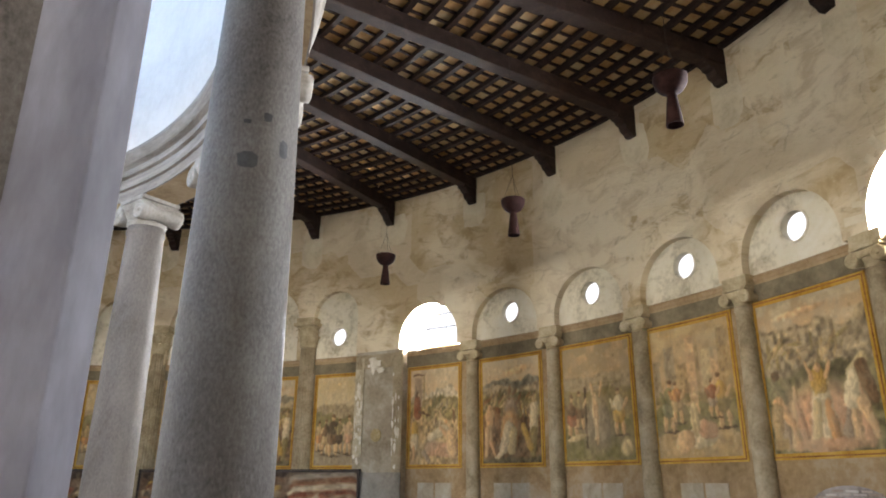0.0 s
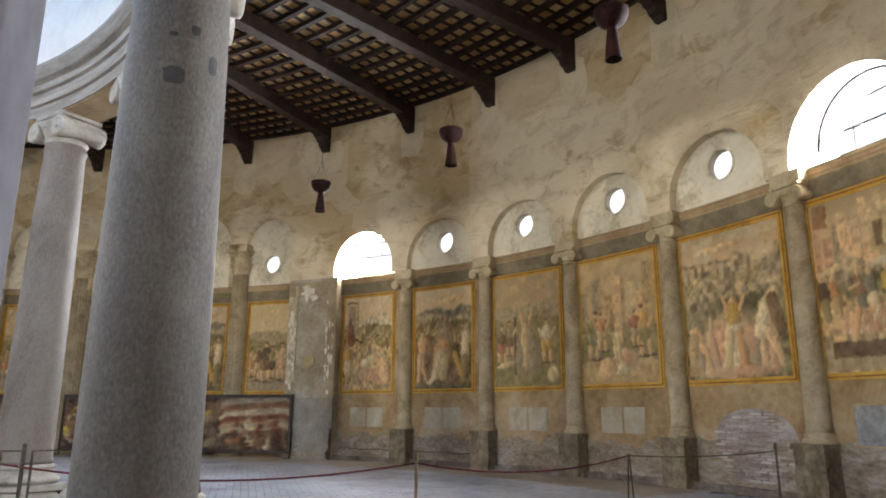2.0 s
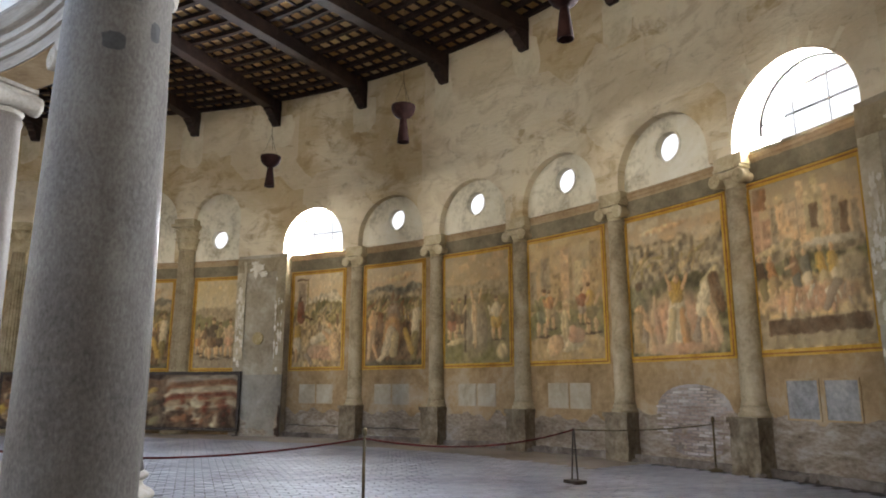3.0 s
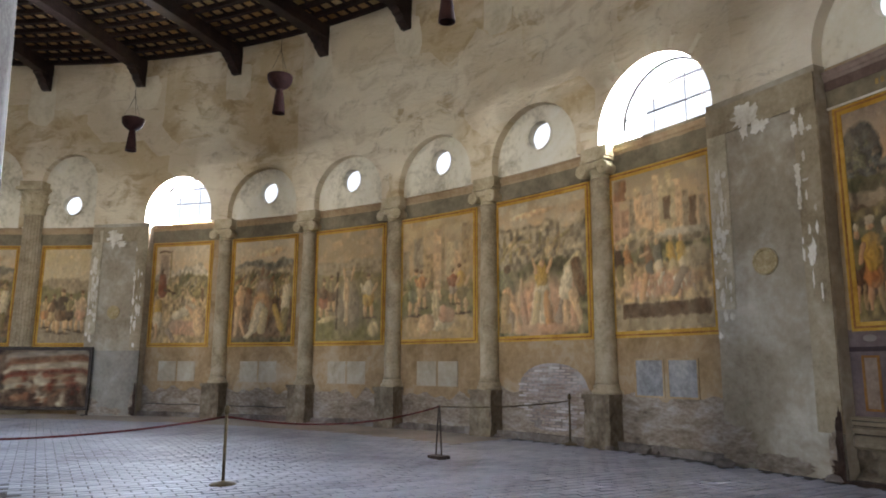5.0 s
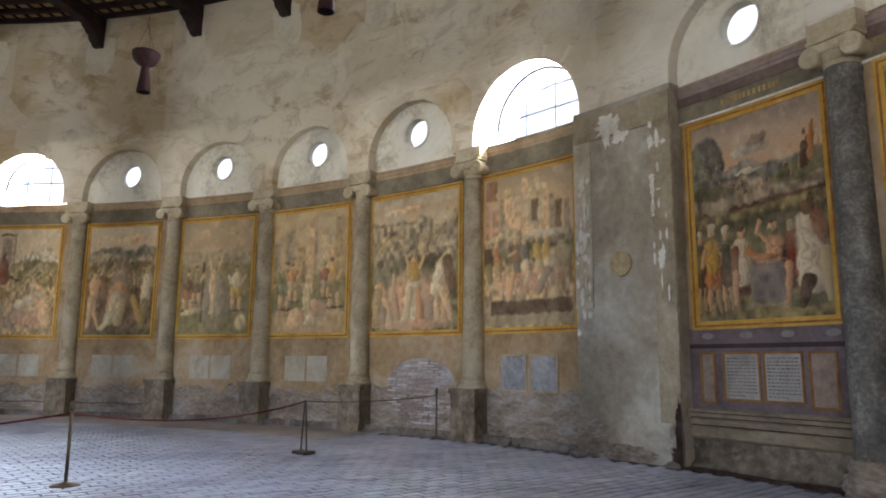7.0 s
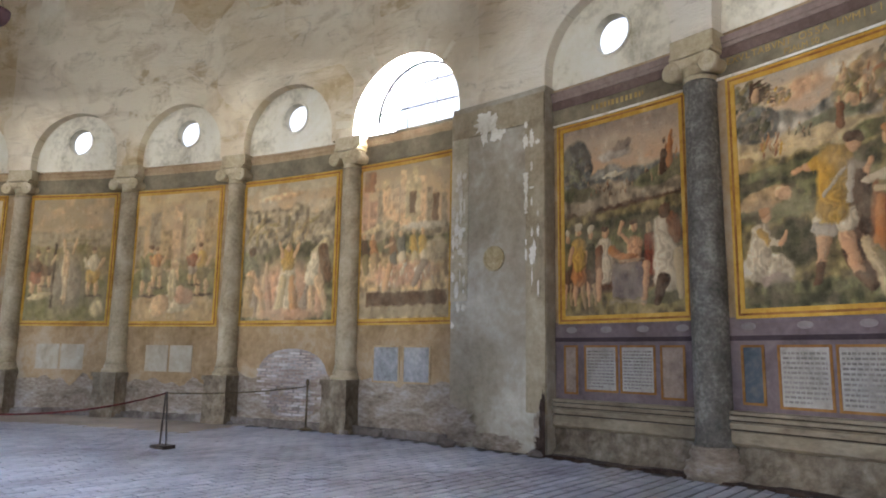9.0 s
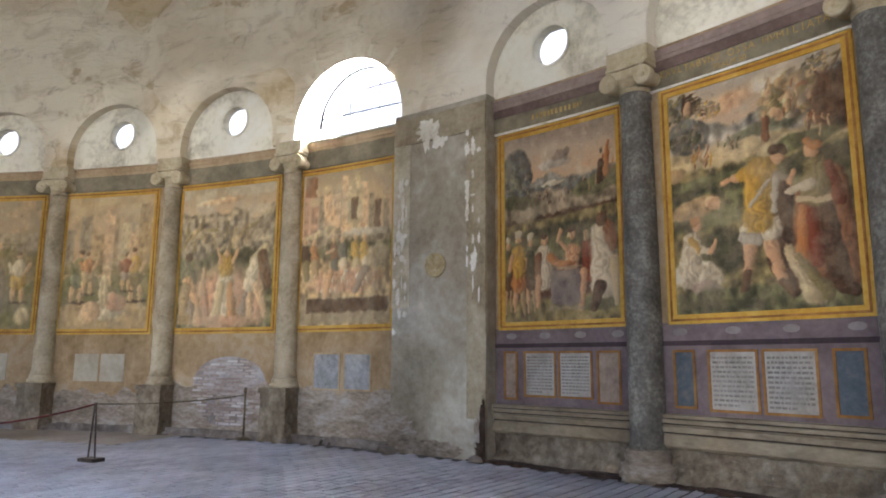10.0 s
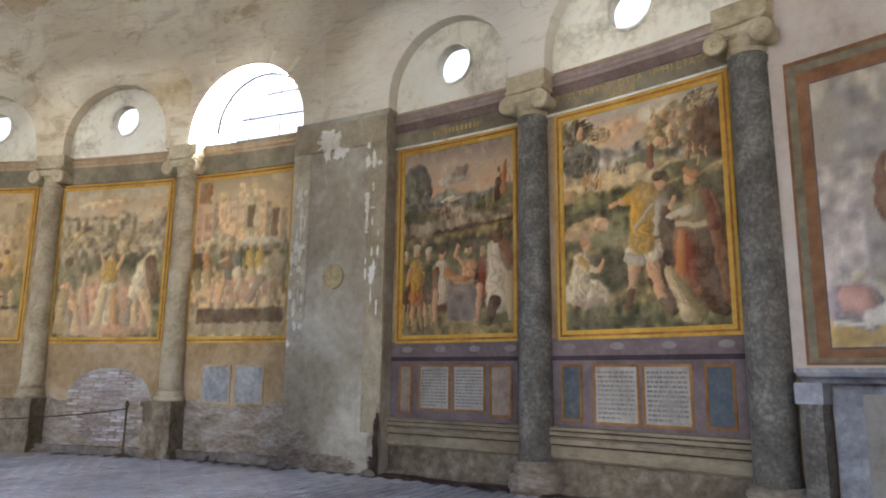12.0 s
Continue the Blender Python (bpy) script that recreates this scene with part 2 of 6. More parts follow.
M_PLASTER = plaster_material()
M_LUNETTE = surface("lunette_plaster", rgb(150, 140, 116), rgb(218, 210, 188), rgb(228, 223, 208), 1.1, 9.0, 0.95, 0.3, 0.7)
M_REVEAL = surface("reveal_plaster", rgb(130, 119, 98), rgb(184, 172, 146), rgb(212, 203, 180), 1.6, 9.0, 0.95, 0.4, 0.7)
M_PATCH = surface("repair_plaster", rgb(190, 177, 148), rgb(212, 200, 174), rgb(222, 212, 190), 1.2, 12.0, 0.95, 0.2, 0.6)
M_WHITE = surface("white_stucco", rgb(214, 204, 194), rgb(226, 217, 208), rgb(234, 226, 218), 0.5, 7.0, 0.9, 0.12, 0.6)
M_DADO = surface("worn_ochre_plaster", rgb(112, 90, 62), rgb(152, 128, 96), rgb(172, 157, 136), 0.9, 7.0, 0.95, 0.4, 0.75)
M_LOWER = surface("salt_eaten_plaster", rgb(102, 89, 76), rgb(142, 128, 112), rgb(172, 163, 154), 1.8, 9.0, 0.95, 0.8, 0.8, bump_d=0.04, stretch=(1, 1, 2.2), speck=0.8)
M_PIER = surface("grey_green_plaster", rgb(116, 104, 84), rgb(156, 145, 126), rgb(192, 184, 168), 0.8, 8.0, 0.9, 0.3, 0.8)
M_LIMEWASH = surface("warm_lime_wash", rgb(164, 148, 132), rgb(190, 175, 160), rgb(204, 192, 178), 0.9, 9.0, 0.9, 0.2, 0.8)
M_FLAKE = surface("bare_white_plaster", rgb(190, 180, 160), rgb(216, 210, 196), rgb(230, 226, 216), 3.0, 20.0, 0.95, 0.3)
M_FRIEZE = surface("slate_frieze_paint", rgb(88, 80, 64), rgb(118, 108, 88), rgb(146, 134, 110), 1.4, 12.0, 0.9, 0.3, 0.8)
M_CORNICE = surface("brown_cornice_paint", rgb(128, 104, 76), rgb(160, 136, 104), rgb(184, 162, 130), 1.4, 12.0, 0.9, 0.3, 0.8)
M_PURPLE = surface("purple_marbled_paint", rgb(72, 61, 60), rgb(98, 85, 84), rgb(120, 105, 103), 1.6, 14.0, 0.8, 0.15, 0.8)
M_PURPLE_D = surface("dark_purple_paint", rgb(76, 61, 55), rgb(103, 85, 77), rgb(128, 109, 99), 1.6, 14.0, 0.8, 0.15, 0.8)
M_BROWNLINE = surface("red_brown_border_paint", rgb(92, 62, 42), rgb(122, 86, 58), rgb(144, 108, 78), 1.8, 12.0, 0.85, 0.2, 0.8)
M_PURPLE_L = surface("pale_purple_paint", rgb(112, 94, 86), rgb(140, 122, 112), rgb(160, 142, 130), 1.6, 14.0, 0.8, 0.15, 0.8)
M_DARKLINE = surface("blackish_purple_paint", rgb(40, 30, 32), rgb(56, 44, 46), rgb(74, 60, 62), 1.6, 14.0, 0.8, 0.1, 0.8)
M_REPAIR = surface("grey_cement_repair", rgb(110, 104, 94), rgb(138, 132, 122), rgb(156, 150, 140), 1.2, 10.0, 0.95, 0.2, 0.7)
M_DIRT_SHADE = surface("dark_brown_dirt_and_shade", rgb(38, 28, 22), rgb(62, 48, 40), rgb(92, 76, 66), 2.2, 11.0, 0.95, 0.9, 0.8, bump_d=0.03, speck=0.8)
M_GOLD = surface("ochre_gold_frame_paint", rgb(150, 106, 32), rgb(180, 138, 51), rgb(198, 160, 84), 1.8, 14.0, 0.75, 0.2, 0.7)
M_OCHRE = surface("ochre_border_paint", rgb(101, 68, 31), rgb(129, 90, 44), rgb(147, 110, 64), 2.0, 14.0, 0.85, 0.2, 0.7)
M_GOLD_D = surface("brown_frame_line", rgb(100, 64, 30), rgb(138, 94, 48), rgb(164, 120, 68), 2.0, 14.0, 0.8, 0.2, 0.7)
M_SHAFT = surface("grey_brown_column_stone", rgb(108, 95, 74), rgb(150, 136, 110), rgb(180, 166, 142), 1.6, 16.0, 0.75, 0.3, 0.75)
M_DARKMARBLE = surface("dark_veined_marble", rgb(68, 65, 59), rgb(97, 92, 84), rgb(135, 130, 121), 2.4, 22.0, 0.6, 0.25, 0.8, speck=0.9, spec=0.2)
M_CAP = surface("pale_carved_stone", rgb(132, 117, 88), rgb(176, 161, 130), rgb(200, 188, 160), 2.0, 16.0, 0.9, 0.4, 0.7)
M_GRANITE = surface("grey_granite", rgb(65, 60, 58), rgb(93, 88, 84), rgb(114, 110, 105), 1.0, 42.0, 0.65, 0.3, 0.8, stretch=(1, 1, 0.6), speck=0.85, spec=0.2)
M_PALEGRANITE = surface("pale_pinkish_stone", rgb(83, 76, 69), rgb(108, 100, 94), rgb(126, 118, 111), 1.0, 34.0, 0.65, 0.2, 0.8, stretch=(1, 1, 0.5), speck=0.6, spec=0.2)
M_INLAY = surface("dark_stone_inlay", rgb(43, 42, 43), rgb(55, 53, 55), rgb(66, 65, 66), 3.0, 40.0, 0.6, 0.2)
M_TRAVERTINE = surface("white_marble_capital", rgb(116, 109, 100), rgb(150, 143, 134), rgb(172, 166, 157), 2.0, 18.0, 0.7, 0.3, 0.7)
M_ARCHITRAVE = surface("striped_marble_architrave", rgb(92, 85, 78), rgb(132, 124, 116), rgb(162, 154, 145), 1.2, 10.0, 0.7, 0.2, 0.8, stretch=(0.5, 0.5, 5.0))
M_SLAB = surface("blue_grey_pier_stucco", rgb(82, 80, 87), rgb(108, 106, 114), rgb(132, 131, 140), 1.4, 8.0, 0.7, 0.2, 0.8, stretch=(1, 1, 0.4))
M_TIMBER = surface("dark_stained_timber", rgb(26, 17, 15), rgb(46, 33, 28), rgb(68, 51, 43), 3.0, 22.0, 0.7, 0.4, 0.8)
M_TILE = surface("terracotta_roof_tile", rgb(136, 97, 57), rgb(170, 133, 90), rgb(183, 160, 123), 2.0, 18.0, 0.9, 0.3, 0.8, island=0.35)
M_FLOOR = surface("floor_mortar", rgb(48, 44, 43), rgb(68, 63, 61), rgb(88, 83, 81), 1.0, 12.0, 0.7, 0.4, 0.8)
M_PEDESTAL = surface("crumbling_brown_plaster", rgb(78, 68, 56), rgb(115, 103, 86), rgb(148, 137, 122), 1.8, 9.0, 0.95, 0.8, 0.8, bump_d=0.04, speck=0.8)
M_BLUETAB = surface("blue_grey_faded_paint", rgb(98, 96, 94), rgb(134, 133, 133), rgb(164, 160, 156), 2.0, 12.0, 0.9, 0.3, 0.8, speck=0.8)
M_BRICK = surface("worn_floor_brick", rgb(116, 116, 124), rgb(150, 151, 161), rgb(174, 176, 188), 0.5, 16.0, 0.58, 0.14, 0.8, spec=0.4, island=0.16, obj=0.16, speck=0.25)
M_PAVING = surface("dusty_floor_slab", rgb(116, 106, 94), rgb(146, 135, 122), rgb(166, 156, 144), 0.6, 9.0, 0.6, 0.25, 0.8)
M_LAMP = surface("maroon_lamp_metal", rgb(30, 20, 19), rgb(44, 29, 27), rgb(54, 37, 34), 3.0, 20.0, 0.85, 0.1, spec=0.1)
M_IRON = surface("dark_iron", rgb(40, 36, 34), rgb(62, 56, 52), rgb(84, 76, 70), 4.0, 30.0, 0.5, 0.15, metal=0.5)
M_BARS = surface("black_window_iron", rgb(24, 23, 24), rgb(34, 33, 34), rgb(46, 44, 44), 4.0, 30.0, 0.95, 0.1, spec=0.05)
M_BRASS = surface("worn_bronze_post", rgb(70, 60, 44), rgb(96, 84, 62), rgb(120, 106, 82), 4.0, 30.0, 0.45, 0.1, metal=0.6)
M_ROPE = surface("dark_red_rope", rgb(58, 20, 19), rgb(84, 28, 26), rgb(104, 40, 36), 8.0, 60.0, 0.8, 0.4)
M_MARBLE_TAB = surface("white_inscribed_marble", rgb(109, 101, 91), rgb(141, 133, 123), rgb(158, 151, 143), 1.6, 14.0, 0.6, 0.1, 0.7)
M_FADED_TAB = surface("faded_painted_tablet", rgb(134, 122, 102), rgb(164, 153, 134), rgb(180, 172, 158), 1.6, 9.0, 0.9, 0.3, 0.8)
M_INK = surface("grey_lettering", rgb(92, 86, 80), rgb(112, 105, 98), rgb(128, 121, 114), 3.0, 20.0, 0.8, 0.0)
M_GILT = surface("gilt_lettering", rgb(132, 106, 58), rgb(160, 132, 76), rgb(178, 150, 92), 3.0, 20.0, 0.7, 0.0)
M_WALLBRICK = surface("exposed_old_brick", rgb(132, 116, 106), rgb(164, 150, 142), rgb(188, 180, 176), 1.2, 16.0, 0.95, 0.6, 0.8, obj=0.5, bump_d=0.02)
M_MORTAR = surface("crumbling_mortar", rgb(116, 106, 100), rgb(146, 138, 134), rgb(166, 160, 158), 2.0, 16.0, 0.95, 0.6, bump_d=0.02)
M_ROUGHSTONE = surface("rough_footing_stone", rgb(62, 54, 48), rgb(112, 102, 94), rgb(150, 142, 136), 1.8, 9.0, 0.95, 0.8, 0.8, bump_d=0.04)
M_BENCH = surface("grey_brown_bench_stucco", rgb(86, 76, 62), rgb(124, 111, 91), rgb(148, 136, 114), 1.6, 10.0, 0.9, 0.4, 0.8, stretch=(1, 1, 2.5))
M_GROOVE_SHADE = surface("groove_shade", rgb(39, 33, 28), rgb(56, 48, 40), rgb(69, 60, 51), 3.0, 14.0, 0.95, 0.2)
M_MEDAL = surface("faded_ochre_paint", rgb(128, 112, 76), rgb(164, 146, 108), rgb(196, 182, 150), 9.0, 40.0, 0.9, 0.2, 0.8)
M_SHELF = surface("grey_altar_marble", rgb(96, 94, 96), rgb(140, 138, 142), rgb(184, 182, 184), 2.4, 16.0, 0.45, 0.1, 0.8)
M_PANEL_BLUE = surface("blue_marbled_panel", rgb(53, 59, 67), rgb(77, 83, 88), rgb(112, 106, 98), 3.0, 18.0, 0.8, 0.15, 0.8)
M_PANEL_BROWN = surface("brown_marbled_panel", rgb(92, 76, 66), rgb(126, 108, 94), rgb(150, 134, 118), 3.0, 18.0, 0.8, 0.15, 0.8)
M_PANEL_PALE = surface("pale_lilac_paint", rgb(105, 94, 92), rgb(123, 113, 111), rgb(133, 125, 120), 3.0, 18.0, 0.8, 0.15, 0.8)
M_BOARD = surface("black_board_edge", rgb(36, 30, 28), rgb(54, 46, 42), rgb(74, 64, 58), 3.0, 20.0, 0.5, 0.1)
M_FRESCO = fresco_material()
M_GLASS = bpy.data.materials.new("window_glass")
M_GLASS.use_nodes = True
gn = M_GLASS.node_tree
gn.nodes.remove(gn.nodes["Principled BSDF"])
clear, shine, both = gn.nodes.new("ShaderNodeBsdfTransparent"), gn.nodes.new("ShaderNodeBsdfGlossy"), gn.nodes.new("ShaderNodeMixShader")
shine.inputs["Roughness"].default_value, both.inputs[0].default_value = 0.03, 0.05
for k, node in ((1, clear), (2, shine)):
    gn.links.new(node.outputs[0], both.inputs[k])
gn.links.new(both.outputs[0], gn.nodes["Material Output"].inputs[0])

# ---- plan of the ring ----
R_UP, R_IN, R_OUT = 20.65, 20.85, 21.75      # upper wall face, infill face, outside face
R_COL, R_RING = 20.78, 10.82                # wall columns, inner colonnade
Z_SPRING, Z_CEIL = 5.55, 10.9
IONIC = (40.12, 48.12, 55.96, 63.95, 72.18)
CORINTH = (22.2, 14.1, 5.9, -2.2, -10.4)
BAYS = ((43.68, 1.19), (51.82, 1.14), (59.65, 1.13), (67.7, 1.155), (87.1, 1.075), (95.02, 1.19), (103.9, 1.38))
ROUND = {43.68: 43.91, 51.82: 51.75, 59.65: 59.83, 67.7: 67.8, 87.1: 87.1, 95.02: 94.95, 25.3: 25.37}
TALL = ((25.3, 0.9), (17.9, 1.15), (9.9, 1.15), (1.8, 1.15), (-6.3, 1.15))
WINDOWS = ((35.65, 1.12), (75.85, 1.24))
# unseen windows, added round the rest of the ring to light the aisle
BACK_WINDOWS = (117.0, 164.0, 204.0, 244.0, 284.0, 324.0)
R_GLASS = 21.15                             # glazing of the arched windows
Z_ARCHES, Z_WINDOWS = 5.78, (5.84, 5.71)

# ---- floor and ground ----
g = bmesh.new()
bmesh.ops.create_circle(g, cap_ends=True, radius=3000, segments=64)
bmesh.ops.translate(g, verts=g.verts[:], vec=(0, 0, -0.3))
M_HAZE = bpy.data.materials.new("bright_hazy_sky")
M_HAZE.use_nodes = True
hz = M_HAZE.node_tree.nodes
hz["Principled BSDF"].inputs["Emission Color"].default_value = (0.86, 0.93, 1.0, 1.0)
hz["Principled BSDF"].inputs["Emission Strength"].default_value = 0.5
hz["Principled BSDF"].inputs["Base Color"].default_value = (0.0, 0.0, 0.0, 1.0)
bd = bmesh.new()
pierced(bd, 90.0, 0, 360, -0.3, 110.0, None, 72)
tagged(part("backdrop", bd, M_HAZE), "bright hazy white sky outside the windows", "sky", kind="structure")
tagged(part("ground", g, M_PAVING), "pale dusty ground outside the round church", "ground", kind="structure")
fl = lathe([(0.01, -0.25), (21.7, -0.25), (21.7, 0.0), (0.01, 0.0)], 96)
floor = tagged(part("floor", fl, M_FLOOR), "grey mortar bed of the brick church floor", "floor", kind="structure")
tagged(part("nave_floor", lathe([(0.01, -0.1), (11.58, -0.1), (11.58, 0.006), (0.01, 0.006)], 72), M_PAVING), "dusty stone floor of the central nave", "floor", kind="structure")
tagged(part("floor_margin", arc_bar(18.9, 20.85, -25, 66, -0.1, 0.006), M_PAVING), "dusty tan floor strip along the wall", "floor", kind="structure")

# ---- outer wall ----
def splay(bm, r0, r1, tc, front, back, z0, n=28):
    """The reveal of a stilted arch that narrows from its front (half width, springing) to its back."""
    rows = []
    for (a, zs), r in ((front, r0), (back, r1)):
        out = [(-a, z0)] + [(-a * math.cos(math.pi * i / n), zs + a * math.sin(math.pi * i / n)) for i in range(n + 1)] + [(a, z0)]
        rows.append([bm.verts.new(pol(r, tc + math.degrees(x / r), z)) for x, z in out])
    for k in range(len(rows[0]) - 1):
        bm.faces.new((rows[0][k], rows[1][k], rows[1][k + 1], rows[0][k + 1]))


wall_up = bmesh.new()
edges = []
for tc, a in BAYS:
    edges.append((tc, a, Z_ARCHES, "bay"))
for tc, a in TALL:
    edges.append((tc, a, 6.95, "tall"))
for tc, a in WINDOWS:
    edges.append((tc, a, Z_WINDOWS[tc > 50], "window"))
for tc in BACK_WINDOWS:
    edges.append((tc, 1.2, Z_SPRING, "window"))
edges.sort()
cuts = [(p[0] + q[0]) / 2 for p, q in zip(edges, edges[1:])]
lo = [-16.0] + cuts
hi = cuts + [344.0]
for (tc, a, zs, kind), t0, t1 in zip(edges, lo, hi):
    n = max(4, int((t1 - t0) / 2))
    hole = ("arch", tc, a, zs)
    pierced(wall_up, R_UP, t0, t1, zs, Z_CEIL + 0.5, hole, n)
    if zs > Z_SPRING:
        w = math.degrees(a / R_UP)
        pierced(wall_up, R_UP, t0, tc - w, Z_SPRING, zs, None, 2)
        pierced(wall_up, R_UP, tc + w, t1, Z_SPRING, zs, None, 2)
    pierced(wall_up, R_OUT, t0, t1, Z_SPRING if kind == "window" else zs + a + 0.1, Z_CEIL + 0.5, hole if kind == "window" else None, n)
    if kind == "window":
        arc_box(wall_up, R_UP + 0.02, R_OUT, t0, t0 + 0.02, Z_SPRING, Z_CEIL, 1)
        arc_box(wall_up, R_UP + 0.02, R_OUT, t1 - 0.02, t1, Z_SPRING, Z_CEIL, 1)
    else:
        arc_box(wall_up, R_IN + 0.17, R_OUT, t0, t1, zs + a + 0.04, zs + a + 0.12, n)
    if kind == "window":
        rv = bmesh.new()
        splay(rv, R_UP, R_GLASS, tc, (a, zs), (a * 0.863, zs + 0.21), Z_SPRING)
        splay(rv, R_GLASS, R_OUT, tc, (a * 0.863, zs + 0.21), (a * 0.9, zs + 0.21), Z_SPRING)
        tagged(part("window_reveal", rv, M_WHITE), "white splayed reveal of an arched window", "wall", kind="structure")
    else:
        rim(wall_up, R_UP, R_IN + 0.02, hole, Z_SPRING)
wall_upper = tagged(part("wall_outer", merge(wall_up), M_PLASTER), "round church wall in stained ochre plaster above the arches", "wall", kind="structure")

low = bmesh.new()
pierced(low, R_IN, -16, 108, -0.2, Z_SPRING + 0.02, None, 90)
pierced(low, R_UP, 108, 344, -0.2, Z_SPRING + 0.02, None, 100)
arc_box(low, R_UP, R_IN, 107.9, 108.0, -0.2, Z_SPRING + 0.02, 1)
pierced(low, R_OUT, -16, 344, -0.2, Z_SPRING + 0.3, None, 160)
wall_low = tagged(part("wall_lower", merge(low), M_DADO), "worn ochre plaster of the lower church wall", "wall", kind="structure")

# window sills close the wall under the big openings
for i, (tc, a) in enumerate(WINDOWS + tuple((t, 1.2) for t in BACK_WINDOWS)):
    w = math.degrees(a / R_UP)
    sill = tagged(part("window_sill", arc_bar(R_IN - 0.03 if tc < 100 else R_UP + 0.02, R_OUT, tc - w - 0.4, tc + w + 0.4, Z_SPRING - 0.25, Z_SPRING + (0.04 if 50 < tc < 100 else 0.0)), M_FRIEZE, None), "grey plastered sill under an arched window", "sill", kind="structure")
    win = thing("window_%d" % (i + 1), at(R_GLASS, tc, 0), "arched lunette window with thin dark iron bars", "window", kind="structure")
    zs = (Z_WINDOWS[tc > 50] if tc < 100 else Z_SPRING) + 0.21
    ra = a * 0.863
    fr = bmesh.new()
    n = 28
    ring = []
    for k in range(n + 1):
        ang = math.pi * k / n
        for rr in (ra, ra - 0.05):
            for y in (-0.02, 0.02):
                ring.append(fr.verts.new((-rr * math.cos(ang), y, zs + rr * math.sin(ang))))
    for k in range(n):
        q, p = ring[4 * k:4 * k + 4], ring[4 * k + 4:4 * k + 8]
        for u, v in ((0, 1), (1, 3), (3, 2), (2, 0)):
            fr.faces.new((q[u], q[v], p[v], p[u]))
    part("frame", fr, M_BARS, win, "dark iron arch frame")
    for z in (zs + 0.2, zs + 0.64):
        b = bmesh.new()
        h = math.sqrt(ra * ra - (z - zs) ** 2)
        box(b, -h, h, -0.01, 0.01, z - 0.018, z + 0.018)
        part("bar", b, M_BARS, win)
    for x in (-0.33, 0.36):
        b = bmesh.new()
        box(b, x - 0.009, x + 0.009, -0.009, 0.009, Z_SPRING, zs + math.sqrt(ra * ra - x * x) * 0.98)
        part("bar", b, M_BARS, win)
    glow = window_light("window_daylight", at(21.72, tc, Z_SPRING + 0.62) @ pose(0, 0, 0, -90, 0, 0), 2.2, 1.25, FRONT_W if tc < 100 else 400.0 if tc < 120 else BACK_W)
    if tc > 100:
        glow.data.color = BACKLIGHT

# lunettes with round windows
for n_, (tc, a, zs, kind) in enumerate(edges):
    if kind == "window":
        continue
    w = math.degrees((a + 0.15) / R_IN)
    zo, ro = 6.18 if tc > 80 else 6.28, 0.305
    to = ROUND.get(tc, tc)
    hole = ("round", to, ro, zo)
    bm = bmesh.new()
    pierced(bm, R_IN, tc - w, tc + w, Z_SPRING + 0.02, zs + a + 0.1, hole, 8)
    rim(bm, R_IN, R_IN + 0.16, hole, 0, 0.97)
    pierced(bm, R_IN + 0.16, tc - w, tc + w, Z_SPRING, zs + a + 0.1, ("round", to, ro * 0.97, zo), 8)
    l = tagged(part("wall_lunette", merge(bm), M_LUNETTE), "pale plaster lunette with a small round window", "wall", kind="structure")
    ring = bmesh.new()
    mm = at(R_IN + 0.02, to, zo) @ pose(0, 0, 0, 90, 0, 0)
    lathe([(ro + 0.004, -0.03), (ro + 0.045, -0.03), (ro + 0.045, 0.05), (ro + 0.004, 0.05)], 40, bm=ring, m=mm)
    bmesh.ops.delete(ring, geom=[f for f in ring.faces if len(f.verts) > 4], context="FACES")
    part("oculus_rim", ring, M_LUNETTE, l)
    pane = bmesh.new()
    lathe([(ro * 0.98, -0.004), (ro * 0.98, 0.004)], 40, bm=pane, m=at(R_IN + 0.11, to, zo) @ pose(0, 0, 0, 90, 0, 0))
    gl = part("pane", pane, M_GLASS, l, "clear round pane")
    gl.visible_shadow = False

# ---- ceiling of the ring ----
plain = bmesh.new()
arc_box(plain, 10.9, 21.7, -16, 344, Z_CEIL + 0.06, Z_CEIL + 0.3, 160)
tagged(part("ceiling", plain, M_TIMBER), "dark timber deck over the ring-shaped aisle", "ceiling", kind="structure")
T0, T1 = -14.0, 113.0
PITCH_R = 0.52
tiles, joists, purlins = bmesh.new(), bmesh.new(), bmesh.new()
r = 20.6
while r > 11.4:
    arc_box(purlins, r - 0.06, r + 0.06, T0, T1, Z_CEIL - 0.11, Z_CEIL + 0.02, 84)
    step = math.degrees(0.36 / (r - 0.26))
    th = T0
    while th < T1:
        g0 = math.degrees(0.02 / r)
        vs = [tiles.verts.new(pol(q, x, Z_CEIL + 0.02 + 0.008 * random.random())) for q, x in ((r - PITCH_R, th + g0), (r, th + g0), (r, th + step - g0), (r - PITCH_R, th + step - g0))]
        tiles.faces.new(vs)
        m = at(r - PITCH_R / 2, th)
        box(joists, -0.028, 0.028, -PITCH_R / 2, PITCH_R / 2, Z_CEIL - 0.035, Z_CEIL + 0.015, m)
        th += step
    r -= PITCH_R
tagged(part("ceiling_tiles", tiles, M_TILE), "terracotta tiles laid over the roof joists", "ceiling", kind="structure")
tagged(part("ceiling_joists", joists, M_TIMBER), "thin dark joists between the purlins", "ceiling", kind="structure")
tagged(part("ceiling_purlins", purlins, M_TIMBER), "dark curved purlins under the tiled roof", "ceiling", kind="structure")


